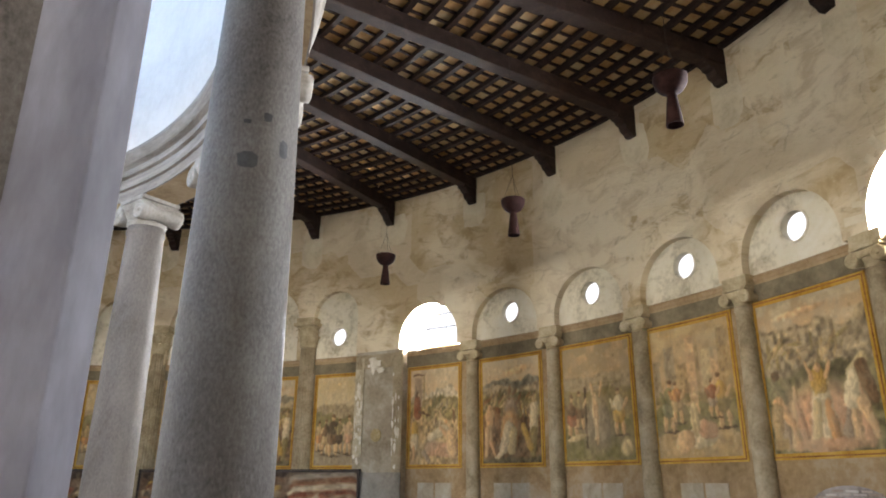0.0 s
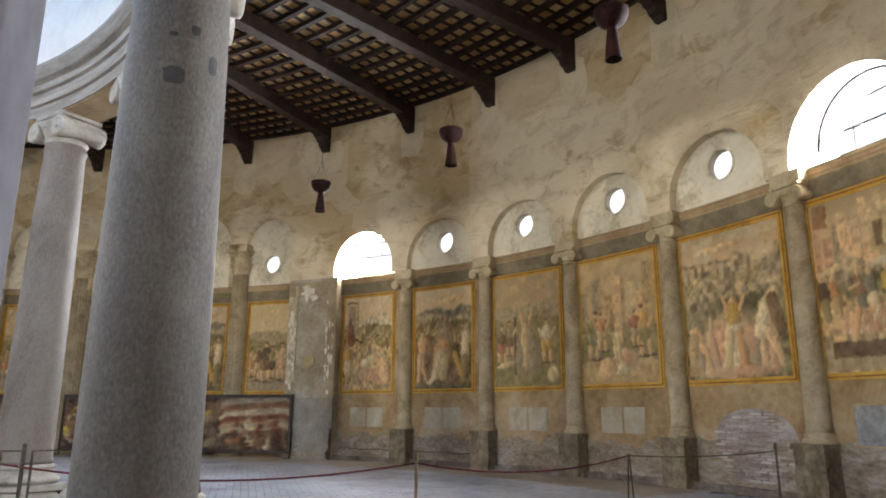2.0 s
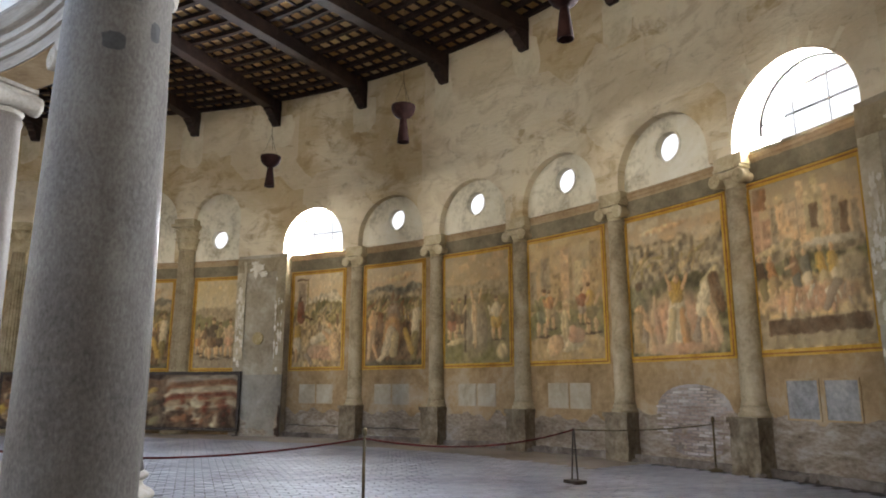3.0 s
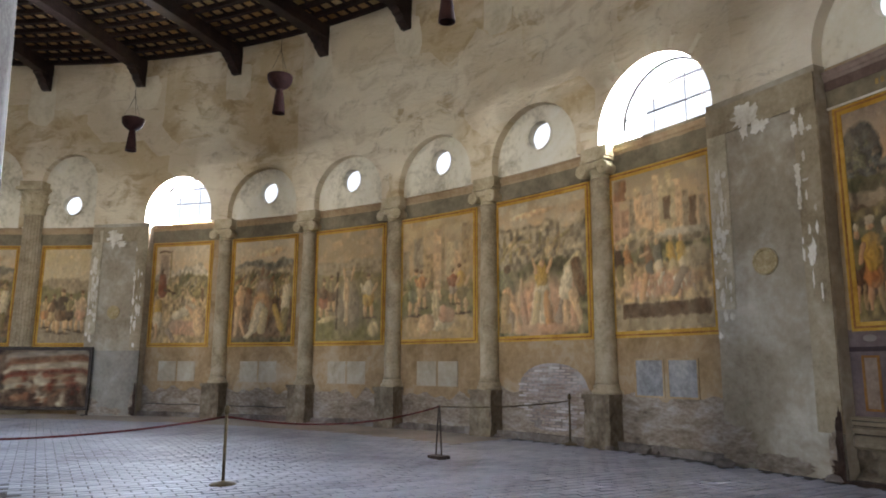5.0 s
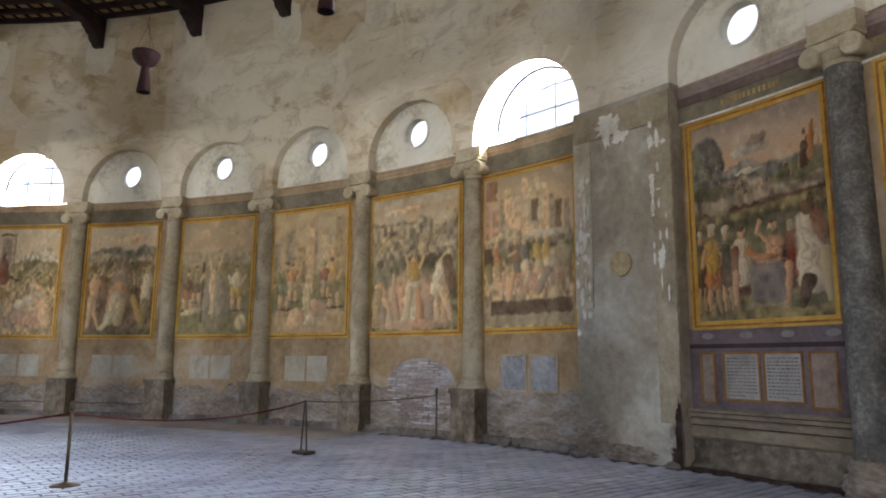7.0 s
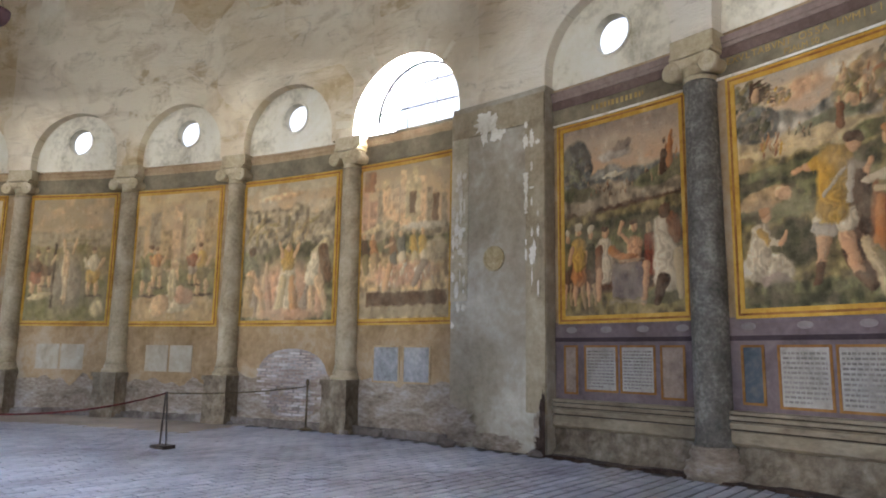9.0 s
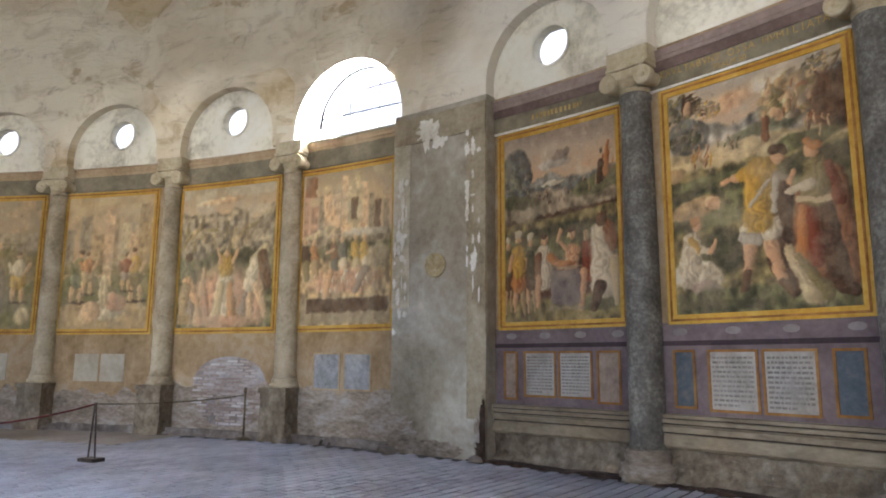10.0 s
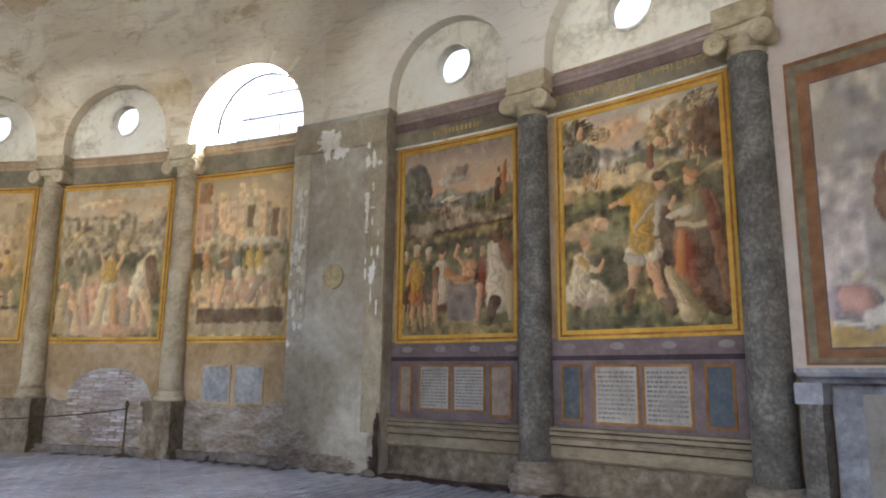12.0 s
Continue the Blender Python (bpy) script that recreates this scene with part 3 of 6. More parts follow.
def roof_beam():
    t = thing("roof_beam", Matrix(), "heavy dark timber beam on a carved wall corbel", "beam", "beams of the aisle roof")
    bm = soft_box(-0.16, 0.16, -9.6, -0.02, 10.38, 10.76, 0.02)
    part("beam", bm, M_TIMBER, t)
    c = bmesh.new()
    prof = [(0.0, 10.38), (-0.62, 10.38), (-0.62, 10.3), (-0.5, 10.27), (-0.46, 10.2), (-0.36, 10.18), (-0.32, 10.06), (-0.2, 10.0), (-0.14, 9.92), (0.0, 9.92)]
    fs = [[c.verts.new((x, y, z)) for y, z in prof] for x in (-0.13, 0.13)]
    for k in range(len(prof)):
        l = (k + 1) % len(prof)
        c.faces.new((fs[0][k], fs[0][l], fs[1][l], fs[1][k]))
    c.faces.new(fs[0][::-1])
    c.faces.new(fs[1])
    part("corbel", c, M_TIMBER, t, "stepped timber corbel")
    return t


BEAMS = (72.75, 65.0, 57.1, 49.2, 40.6, 31.2, 22.4, 14.2, 6.2, -2.0, 80.9, 89.1, 97.3, 105.5)
first = roof_beam()
first.matrix_world = at(R_UP, BEAMS[0])
for th in BEAMS[1:]:
    copy_thing(first, at(R_UP, th))

# ---- inner ring: drum, architrave, columns ----
Z_ARCH = 7.0
prof = [(10.42, 7.0), (10.42, 7.22), (10.37, 7.24), (10.37, 7.46), (10.31, 7.49), (10.31, 7.62), (10.22, 7.68), (10.16, 7.78), (10.12, 7.86), (10.12, 7.92),
        (11.36, 7.92), (11.36, 7.84), (11.31, 7.76), (11.26, 7.66), (11.26, 7.49), (11.22, 7.46), (11.22, 7.24), (11.19, 7.22), (11.19, 7.0)]
tagged(part("architrave", arc_profile(prof, 0, 360, 180), M_ARCHITRAVE), "moulded marble architrave ring on the columns", "architrave", kind="structure")
tagged(part("architrave_soffit", arc_bar(10.45, 11.16, 0, 360, 6.985, 7.0, 0.0, 160), M_CORNICE), "tan plaster underside of the architrave", "architrave", kind="structure")
drum = bmesh.new()
arc_box(drum, 10.4, 11.15, 0, 360, 7.92, 13.0, 120)
# skin added to keep the drum's outer face darker than its inner face
tagged(part("drum_outer_skin", arc_bar(11.15, 11.2, 0, 360, 7.92, 11.3, 0.0, 120), M_REVEAL), "darker skin added on the outer face of the drum", "wall", kind="structure")
for k in range(22):
    arc_box(drum, 10.4, 11.2, 16.36 * k + 5, 16.36 * k + 16.36, 13.0, 17.0, 3)
arc_box(drum, 10.4, 11.2, 0, 360, 17.0, 20.0, 120)
tagged(part("drum_wall", drum, M_WHITE), "bright white stucco wall of the high central drum", "wall", kind="structure")
tagged(part("drum_ceiling", lathe([(0.01, 20.0), (11.2, 20.0), (11.2, 20.3), (0.01, 20.3)], 64), M_TIMBER), "dark timber ceiling over the central drum", "ceiling", kind="structure")
for k in range(11):
    lamp = window_light("clerestory_daylight", at(11.0, 32.72 * k + 2.5, 15.0) @ pose(0, 0, 0, -90, 0, 0), 0.95, 4.0, DRUM_W / 11 * 2)
    lamp.data.color = NAVELIGHT


def ionic_capital(parent, rtop, z0, h, wide, material, label, deep=1.0):
    """A capital with two scrolls, its faces towards local -Y and +Y."""
    bm = bmesh.new()
    lathe([(rtop, z0), (rtop * 1.1, z0 + h * 0.12), (rtop * 1.02, z0 + h * 0.2), (rtop * 1.28, z0 + h * 0.5), (rtop * 1.3, z0 + h * 0.62), (rtop, z0 + h * 0.64)], 28, bm=bm)
    s = wide / 2
    d = s * deep
    for k in range(8):
        x = -s * 0.6 + s * 1.2 * (k + 0.5) / 8
        for y in (-d * 0.86, d * 0.86):
            bmesh.ops.create_icosphere(bm, subdivisions=1, radius=h * 0.09, matrix=Matrix.Translation((x, y, z0 + h * 0.5)))
    parent = part("capital", bm, material, parent, label)
    ab = soft_box(-s, s, -d * 0.92, d * 0.92, z0 + h * 0.84, z0 + h, h * 0.05)
    part("abacus", ab, material, parent)
    for sx in (-1, 1):
        v = bmesh.new()
        rv = h * 0.34
        m = Matrix.Translation((sx * s * 0.86, 0, z0 + h * 0.42)) @ pose(0, 0, 0, 90, 0, 0)
        roll = [(rv * 0.2, -1.04), (rv * 0.22, -1.0), (rv * 0.36, -0.97), (rv * 0.5, -1.04), (rv * 0.66, -0.97), (rv * 0.82, -1.04), (rv, -1.0), (rv, -0.8), (rv * 0.72, -0.2)]
        roll += [(q, -y) for q, y in roll[::-1]]
        lathe([(q, y * d) for q, y in roll], 24, bm=v, m=m)
        part("volute", v, material, parent, "rolled scroll volute", True)
    # the band between the scrolls dips in the middle
    band = bmesh.new()
    n = 10
    rings = []
    for k in range(n + 1):
        x = s * 0.9 * (2 * k / n - 1)
        dip = 0.06 * h * (1 - (2 * k / n - 1) ** 2)
        rings.append([band.verts.new((x, y, z0 + h * f - dip)) for y, f in ((-d * 0.98, 0.58), (-d * 0.98, 0.82), (d * 0.98, 0.82), (d * 0.98, 0.58))])
    for a, b in zip(rings, rings[1:]):
        for k in range(4):
            band.faces.new((a[k], a[(k + 1) % 4], b[(k + 1) % 4], b[k]))
    band.faces.new(rings[0])
    band.faces.new(rings[-1][::-1])
    part("channel", band, material, parent)


def inner_column(stone, label):
    t = thing("granite_column", Matrix(), label, "column", "columns of the inner ring")
    b = soft_box(-0.62, 0.62, -0.62, 0.62, 0.0, 0.16, 0.02)
    part("plinth", b, M_TRAVERTINE, t, "worn white marble plinth")
    pr = [(0.6, 0.16)] + [(0.54 + 0.07 * math.sin(math.pi * k / 8), 0.16 + 0.14 * k / 8) for k in range(9)] + [(0.5, 0.32), (0.47, 0.36), (0.5, 0.4)] + [(0.49 + 0.045 * math.sin(math.pi * k / 6), 0.4 + 0.09 * k / 6) for k in range(7)] + [(0.46, 0.5)]
    part("base", lathe(pr, 40), M_TRAVERTINE, t, "worn white marble torus base", True)
    pr = [(0.475, 0.5), (0.47, 0.56), (0.452, 0.62)]
    for k in range(1, 15):
        f = k / 14
        pr.append((0.452 - 0.092 * f ** 1.7, 0.62 + 5.6 * f))
    pr += [(0.375, 6.26), (0.385, 6.3), (0.375, 6.34), (0.36, 6.36), (0.36, 6.42)]
    part("shaft", lathe(pr, 48), stone, t, smooth=True)
    ionic_capital(t, 0.36, 6.42, 0.58, 0.9, M_TRAVERTINE, "white carved stone capital")
    return t


RING_TH = [85.2 - 16.3636 * k for k in range(22)]
GREY_COL = "tall smooth grey granite column carrying the marble architrave"
first = inner_column(M_GRANITE, "tall grey granite column with dark stone repairs in its shaft")
first.matrix_world = at(R_RING, RING_TH[0])
# two dark repairs set in the shaft
for dx, z, w, h in ((-0.02, 4.02, 0.085, 0.075), (0.3, 4.2, 0.05, 0.09), (-0.05, 4.38, 0.035, 0.02), (0.12, 4.45, 0.04, 0.045)):
    bm = bmesh.new()
    f = []
    for k in range(14):
        a = 2 * math.pi * k / 14
        s = 1 + 0.25 * noise.noise(Vector((k * 0.9, z, dx)))
        x = dx + w * s * math.copysign(abs(math.cos(a)) ** 0.6, math.cos(a))
        zz = z + h * s * math.copysign(abs(math.sin(a)) ** 0.6, math.sin(a))
        ft = (zz - 0.62) / 5.6
        rr = 0.452 - 0.092 * ft ** 1.7 + 0.002
        ang = radians(12.5) + x / rr
        f.append(bm.verts.new((rr * math.cos(ang), rr * math.sin(ang), zz)))
    hub = bm.verts.new((0, 0, z))
    rm = 0.452 - 0.092 * ((z - 0.62) / 5.6) ** 1.7 + 0.004
    hub.co = (rm * math.cos(radians(12.5) + dx / rm), rm * math.sin(radians(12.5) + dx / rm), z)
    for q in range(len(f)):
        bm.faces.new((hub, f[q], f[(q + 1) % len(f)]))
    part("inlay", bm, M_INLAY, first, "dark stone repair let into the shaft")
plain_col = inner_column(M_GRANITE, GREY_COL)
plain_col.matrix_world = at(R_RING, RING_TH[1])
for th in RING_TH[2:3] + RING_TH[4:]:
    copy_thing(plain_col, at(R_RING, th))
pale_col = inner_column(M_PALEGRANITE, "tall pale pinkish stone column carrying the marble architrave")
pale_col.matrix_world = at(R_RING, RING_TH[3])

# stucco pier strip beside the next column
jamb = thing("stucco_pier", pose(11.26, -2.50, 0, 0, 0, -10.0), "blue-grey stuccoed pier strip beside a granite column", "pier")
bm = soft_box(-0.43, 0.0, 0.0, 0.2, 0.0, 7.0, 0.012)
part("shaft", bm, M_SLAB, jamb)
bm = soft_box(-0.47, 0.03, -0.04, 0.24, 0.0, 0.3, 0.02)
part("base", bm, M_SLAB, jamb)


# ---- wall columns ----
def wall_ionic(material, rough_base, label):
    t = thing("wall_column", Matrix(), label, "column", "columns built into the outer wall")
    if rough_base:
        b = bmesh.new()
        box(b, -0.3, 0.28, -0.32, 0.1, 0.0, 0.88)
        bmesh.ops.subdivide_edges(b, edges=b.edges[:], cuts=6, use_grid_fill=True)
        for v in b.verts:
            v.co += 0.025 * noise.noise_vector(v.co * 4.0) + 0.012 * noise.noise_vector(v.co * 11.0)
        pedestal = part("pedestal", b, M_PEDESTAL, t, "crumbling plastered pedestal")
        b = bmesh.new()
        box(b, -0.32, 0.3, -0.34, 0.1, 0.86, 0.95)
        bmesh.ops.subdivide_edges(b, edges=b.edges[:], cuts=3, use_grid_fill=True)
        for v in b.verts:
            v.co += 0.012 * noise.noise_vector(v.co * 7.0)
        part("coping", b, M_PEDESTAL, pedestal)
        part("base", lathe([(0.27, 0.94), (0.285, 0.98), (0.27, 1.02), (0.235, 1.04), (0.25, 1.08), (0.235, 1.11), (0.215, 1.13)], 28), material, t, smooth=True)
        z0, r0, r1 = 1.13, 0.205, 0.175
    else:
        b = lathe([(0.37, 0.0), (0.37, 0.1), (0.35, 0.12), (0.36, 0.16), (0.345, 0.2), (0.3, 0.22), (0.285, 0.25), (0.305, 0.28), (0.3, 0.32), (0.265, 0.34), (0.275, 0.36), (0.25, 0.39)], 36)
        part("base", b, M_LOWER, t, "worn grey torus base", True)
        z0, r0, r1 = 0.39, 0.225, 0.2
    part("shaft", lathe([(r0 + 0.02, z0), (r0, z0 + 0.1), (r0, 2.2), (r0 * 0.4 + r1 * 0.6, 3.8), (r1, 4.84), (r1 + 0.015, 4.88), (r1 + 0.015, 4.93), (r1, 4.96)], 40), material, t, smooth=True)
    ionic_capital(t, r1, 4.96, 0.38, 0.6, M_CAP, "pale carved scroll capital", 0.9)
    b = soft_box(-0.31, 0.31, -0.2, 0.1, 5.34, Z_SPRING + 0.02, 0.02)
    part("impost", b, M_CAP, t, "plain stone impost block")
    return t


col = wall_ionic(M_SHAFT, True, "grey-brown stone column with scroll capital on a crumbling pedestal")
col.matrix_world = at(R_COL, IONIC[0])
for th in IONIC[1:]:
    copy_thing(col, at(R_COL, th))
dark = wall_ionic(M_DARKMARBLE, False, "dark grey veined marble column with scroll capital and round base")
dark.matrix_world = at(R_COL, 90.96)
copy_thing(dark, at(R_COL, 98.95))


def corinthian():
    t = thing("fluted_column", Matrix(), "tall fluted brown stone column with leafy capital", "column", "fluted columns built into the outer wall")
    part("base", lathe([(0.45, 0.0), (0.45, 0.2), (0.42, 0.24), (0.43, 0.34), (0.38, 0.4), (0.36, 0.45), (0.38, 0.52), (0.35, 0.56)], 28), M_SHAFT, t, smooth=True)
    part("shaft", lathe([(0.33, 0.56), (0.32, 1.2), (0.315, 3.0), (0.29, 5.6), (0.285, 5.95)], 96, 20, 0.035), M_SHAFT, t, "fluted shaft")
    part("bell", lathe([(0.3, 5.95), (0.31, 6.0), (0.27, 6.03), (0.27, 6.4), (0.32, 6.6), (0.38, 6.68)], 24), M_CAP, t)
    for row, (z, h, n) in enumerate(((6.0, 0.32, 10), (6.2, 0.4, 10))):
        lv = bmesh.new()
        for k in range(n):
            a = 2 * math.pi * (k + 0.5 * row) / n
            pts = []
            for f, out, w in ((0, 0.0, 0.09), (0.5, 0.02, 0.1), (0.85, 0.07, 0.085), (1.0, 0.14, 0.05), (0.9, 0.18, 0.02)):
                c = Vector((math.cos(a), math.sin(a), 0)) * (0.29 + out + 0.02 * row)
                s = Vector((-math.sin(a), math.cos(a), 0)) * w
                up = Vector((0, 0, z + h * f))
                pts.append((lv.verts.new(c - s + up), lv.verts.new(c * 1.05 + up), lv.verts.new(c + s + up)))
            for p, q in zip(pts, pts[1:]):
                lv.faces.new((p[0], p[1], q[1], q[0]))
                lv.faces.new((p[1], p[2], q[2], q[1]))
        part("leaves", lv, M_CAP, t, "curled stone leaves")
    part("abacus", soft_box(-0.42, 0.42, -0.42, 0.3, 6.68, 6.8, 0.02), M_CAP, t)
    part("impost", soft_box(-0.36, 0.36, -0.34, 0.22, 6.8, 6.97, 0.02), M_CAP, t)
    return t


col = corinthian()
col.matrix_world = at(R_COL, CORINTH[0])
for th in CORINTH[1:]:
    copy_thing(col, at(R_COL, th))


# ---- wall piers ----
def wall_pier(t0, t1, label, repaired=False):
    p = thing("wall_pier", at(R_UP, (t0 + t1) / 2), label, "pier")
    inv = p.matrix_world.inverted()

    def add(name, bm, m, label=""):
        bmesh.ops.transform(bm, matrix=inv, verts=bm.verts[:])
        return part(name, bm, m, p, label)
    bm = bmesh.new()
    n, k = 26, 34
    grid = [[bm.verts.new(pol(R_UP - 0.03 + 0.018 * noise.noise(Vector((i * 0.35, j * 0.35, t0))), t0 + (t1 - t0) * i / n, -0.02 + 5.57 * j / k)) for j in range(k + 1)] for i in range(n + 1)]
    for i in range(n):
        for j in range(k):
            bm.faces.new((grid[i][j], grid[i + 1][j], grid[i + 1][j + 1], grid[i][j + 1]))
    for side in (grid[0], grid[-1]):
        back = [bm.verts.new(pol(R_IN + 0.05, t0 if side is grid[0] else t1, v.co.z)) for v in side]
        for j in range(k):
            bm.faces.new((side[j], side[j + 1], back[j + 1], back[j]))
    arc_box(bm, R_UP - 0.03, R_IN + 0.05, t0, t1, 5.52, 5.6, 8)
    add("body", bm, M_PIER)
    for s0, s1, z0, z1, m in ((t0 + 0.02, t0 + 0.95, 2.3, 5.4, M_REVEAL), (t1 - 1.0, t1 - 0.02, 0.6, 5.4, M_SHAFT)):
        add("side_strip", arc_bar(R_UP - 0.06, R_UP - 0.02, s0, s1, z0, z1, 0.02, 6), m, "worn plaster strip")
    add("top_band", arc_bar(R_UP - 0.064, R_UP - 0.02, t0 + 0.02, t1 - 0.02, 5.05, 5.5, 0.012, 10), M_SHAFT, "grey-brown band across the top")
    md = bmesh.new()
    mm = at(R_UP - 0.05, (t0 + t1) / 2 - 0.1, 2.95) @ pose(0, 0, 0, 90, 0, 0)
    lathe([(0.03, 0.02), (0.15, 0.024), (0.17, 0.035), (0.2, 0.03), (0.2, 0.0)], 28, bm=md, m=mm)
    add("medallion", md, M_MEDAL, "faded ochre painted medallion")
    random.seed(int(t0))
    for cx, cz, w, h in ((0.4, 5.2, 0.24, 0.17), (0.52, 4.98, 0.15, 0.1), (0.36, 5.33, 0.14, 0.09), (0.38, 5.0, 0.07, 0.16), (0.1, 4.3, 0.05, 0.2), (0.9, 3.0, 0.04, 0.16), (0.1, 2.2, 0.04, 0.1)) + tuple((random.choice((0.04, 0.08, 0.12, 0.16, 0.82, 0.88, 0.94)), random.triangular(1.7, 5.1, 3.4), random.uniform(0.012, 0.055), random.uniform(0.02, 0.15)) for _ in range(54)):
        fl = bmesh.new()
        ring = []
        for q in range(30):
            a = 2 * math.pi * q / 30
            s = 0.62 + 0.7 * random.random()
            ring.append(fl.verts.new(pol(R_UP - 0.083, t0 + (t1 - t0) * cx + math.degrees(w * s * math.cos(a) / R_UP), cz + h * s * math.sin(a))))
        c = fl.verts.new(pol(R_UP - 0.087, t0 + (t1 - t0) * cx, cz))
        for q in range(30):
            fl.faces.new((c, ring[q], ring[(q + 1) % 30]))
        add("flake", fl, M_FLAKE, "white scar where paint has flaked off")
    for cx, cz, w, h in ((0.1, 0.3, 0.42, 0.34), (0.5, 0.12, 0.5, 0.14), (0.95, 0.3, 0.12, 0.4)):
        fl = bmesh.new()
        ring = [fl.verts.new(pol(R_UP - 0.08, min(t1, max(t0, t0 + (t1 - t0) * cx + math.degrees(w * (0.75 + 0.4 * random.random()) * math.cos(q) / R_UP))), max(0.0, cz + h * (0.75 + 0.4 * random.random()) * math.sin(q)))) for q in [2 * math.pi * k / 36 for k in range(36)]]
        c = fl.verts.new(pol(R_UP - 0.085, t0 + (t1 - t0) * cx, cz))
        for q in range(36):
            fl.faces.new((c, ring[q], ring[(q + 1) % 36]))
        add("lost_plaster", fl, M_LOWER, "eaten-away plaster at the foot")
    # flat dark patches paint the shade of a hollow eroded into the corner
    for cx, cz, w, h in ((0.985, 0.5, 0.07, 0.5), (0.97, 0.16, 0.14, 0.16)):
        fl = bmesh.new()
        ring = [fl.verts.new(pol(R_UP - 0.092, min(t1 + 0.02, t0 + (t1 - t0) * cx + math.degrees(w * (0.6 + 0.6 * random.random()) * math.cos(q) / R_UP)), max(0.0, cz + h * (0.7 + 0.4 * random.random()) * math.sin(q)))) for q in [2 * math.pi * k / 36 for k in range(36)]]
        c = fl.verts.new(pol(R_UP - 0.094, t0 + (t1 - t0) * cx, cz))
        for q in range(36):
            fl.faces.new((c, ring[q], ring[(q + 1) % 36]))
        add("lost_plaster", fl, M_DIRT_SHADE, "dark patch painted as the shaded hollow of an eroded corner")
    if repaired:
        add("repair", arc_bar(R_UP - 0.075, R_UP - 0.02, t0, t1, 0.0, 1.84, 0.012, 10), M_REPAIR, "smooth grey cement repair on the lower part")
    return p


wall_pier(27.95, 33.1, "grey-green plastered wall pier, stained and flaking, grey below", True)
wall_pier(79.0, 84.2, "grey-green plastered wall pier with a faded medallion, flaking white")


# ---- cornice bands over the wall paintings ----
SPANS = ((33.1, 39.5), (40.7, 47.5), (48.7, 55.4), (56.5, 63.4), (64.5, 71.6), (72.7, 79.0))
for t0, t1 in SPANS + ((23.0, 27.95), (14.9, 21.4), (6.8, 12.9), (-1.4, 5.1)):
    tagged(part("trim", arc_bar(R_IN - 0.025, R_IN, t0 - 0.6, t1 + 0.6, 5.03, 5.36), M_FRIEZE), "faded slate-grey painted frieze band", "trim", kind="structure")
    pr = [(R_IN, 5.36), (R_IN - 0.03, 5.36), (R_IN - 0.035, 5.41), (R_IN - 0.055, 5.43), (R_IN - 0.06, 5.48), (R_IN - 0.08, 5.51), (R_IN, 5.53)]
    tagged(part("cornice", arc_profile(pr, t0 - 0.6, t1 + 0.6, 8), M_CORNICE), "brown stucco cornice under the lunette", "cornice", kind="structure")
BRIGHT = ((84.2, 90.6), (91.3, 98.6))
for t0, t1 in BRIGHT:
    tagged(part("trim", arc_bar(R_IN - 0.02, R_IN, t0, t1, 4.98, 5.22), M_FRIEZE), "grey-green painted frieze with gilt lettering", "trim", kind="structure")
    tagged(part("trim", arc_bar(R_IN - 0.026, R_IN, t0, t1, 4.95, 4.98), M_FLAKE), "thin white painted line", "trim", kind="structure")
    tagged(part("cornice", arc_bar(R_IN - 0.035, R_IN, t0, t1, 5.22, 5.355), M_PURPLE_D), "dark purple band of the cornice", "cornice", kind="structure")
    pr = [(R_IN, 5.355), (R_IN - 0.05, 5.355), (R_IN - 0.055, 5.4), (R_IN - 0.07, 5.41), (R_IN - 0.075, 5.46), (R_IN - 0.09, 5.49), (R_IN, 5.51)]
    tagged(part("cornice", arc_profile(pr, t0, t1, 8), M_PURPLE_L), "pale purple moulded cornice", "cornice", kind="structure")


# ---- wall paintings ----
def value_noise(u, v, f, seed):
    rng = np.random.RandomState(seed)
    n = int(f) + 3
    lat = rng.rand(n + 1, n + 1)
    x, y = u * f, v * f
    i, j = np.clip(x.astype(int), 0, n - 1), np.clip(y.astype(int), 0, n - 1)
    a, b = x - i, y - j
    a, b = a * a * (3 - 2 * a), b * b * (3 - 2 * b)
    return (lat[i, j] * (1 - a) + lat[i + 1, j] * a) * (1 - b) + (lat[i, j + 1] * (1 - a) + lat[i + 1, j + 1] * a) * b


PAL = {
    "skin": (204, 164, 130), "white": (206, 196, 180), "pink": (194, 150, 132), "red": (156, 88, 62), "orange": (190, 128, 78), "yellow": (204, 164, 84),
    "olive": (134, 124, 88), "green": (122, 121, 88), "teal": (122, 126, 110), "brown": (108, 82, 64), "dark": (70, 58, 50), "grey": (140, 132, 126), "blue": (136, 138, 140),
    "tan": (174, 150, 118), "cream": (200, 184, 154), "peach": (208, 174, 146), "rust": (138, 94, 66), "lilac": (152, 138, 136), "flame": (204, 150, 104), "stone": (158, 146, 132),
    "rosy": (228, 190, 160), "haze": (188, 184, 184), "cloudy": (216, 206, 196), "slate": (104, 108, 112), "meadow": (104, 106, 80), "moss": (82, 82, 64), "ochre": (196, 158, 70), "flesh": (214, 168, 134), "linen": (214, 204, 190), "wine": (128, 66, 46), "umber": (84, 62, 48)}


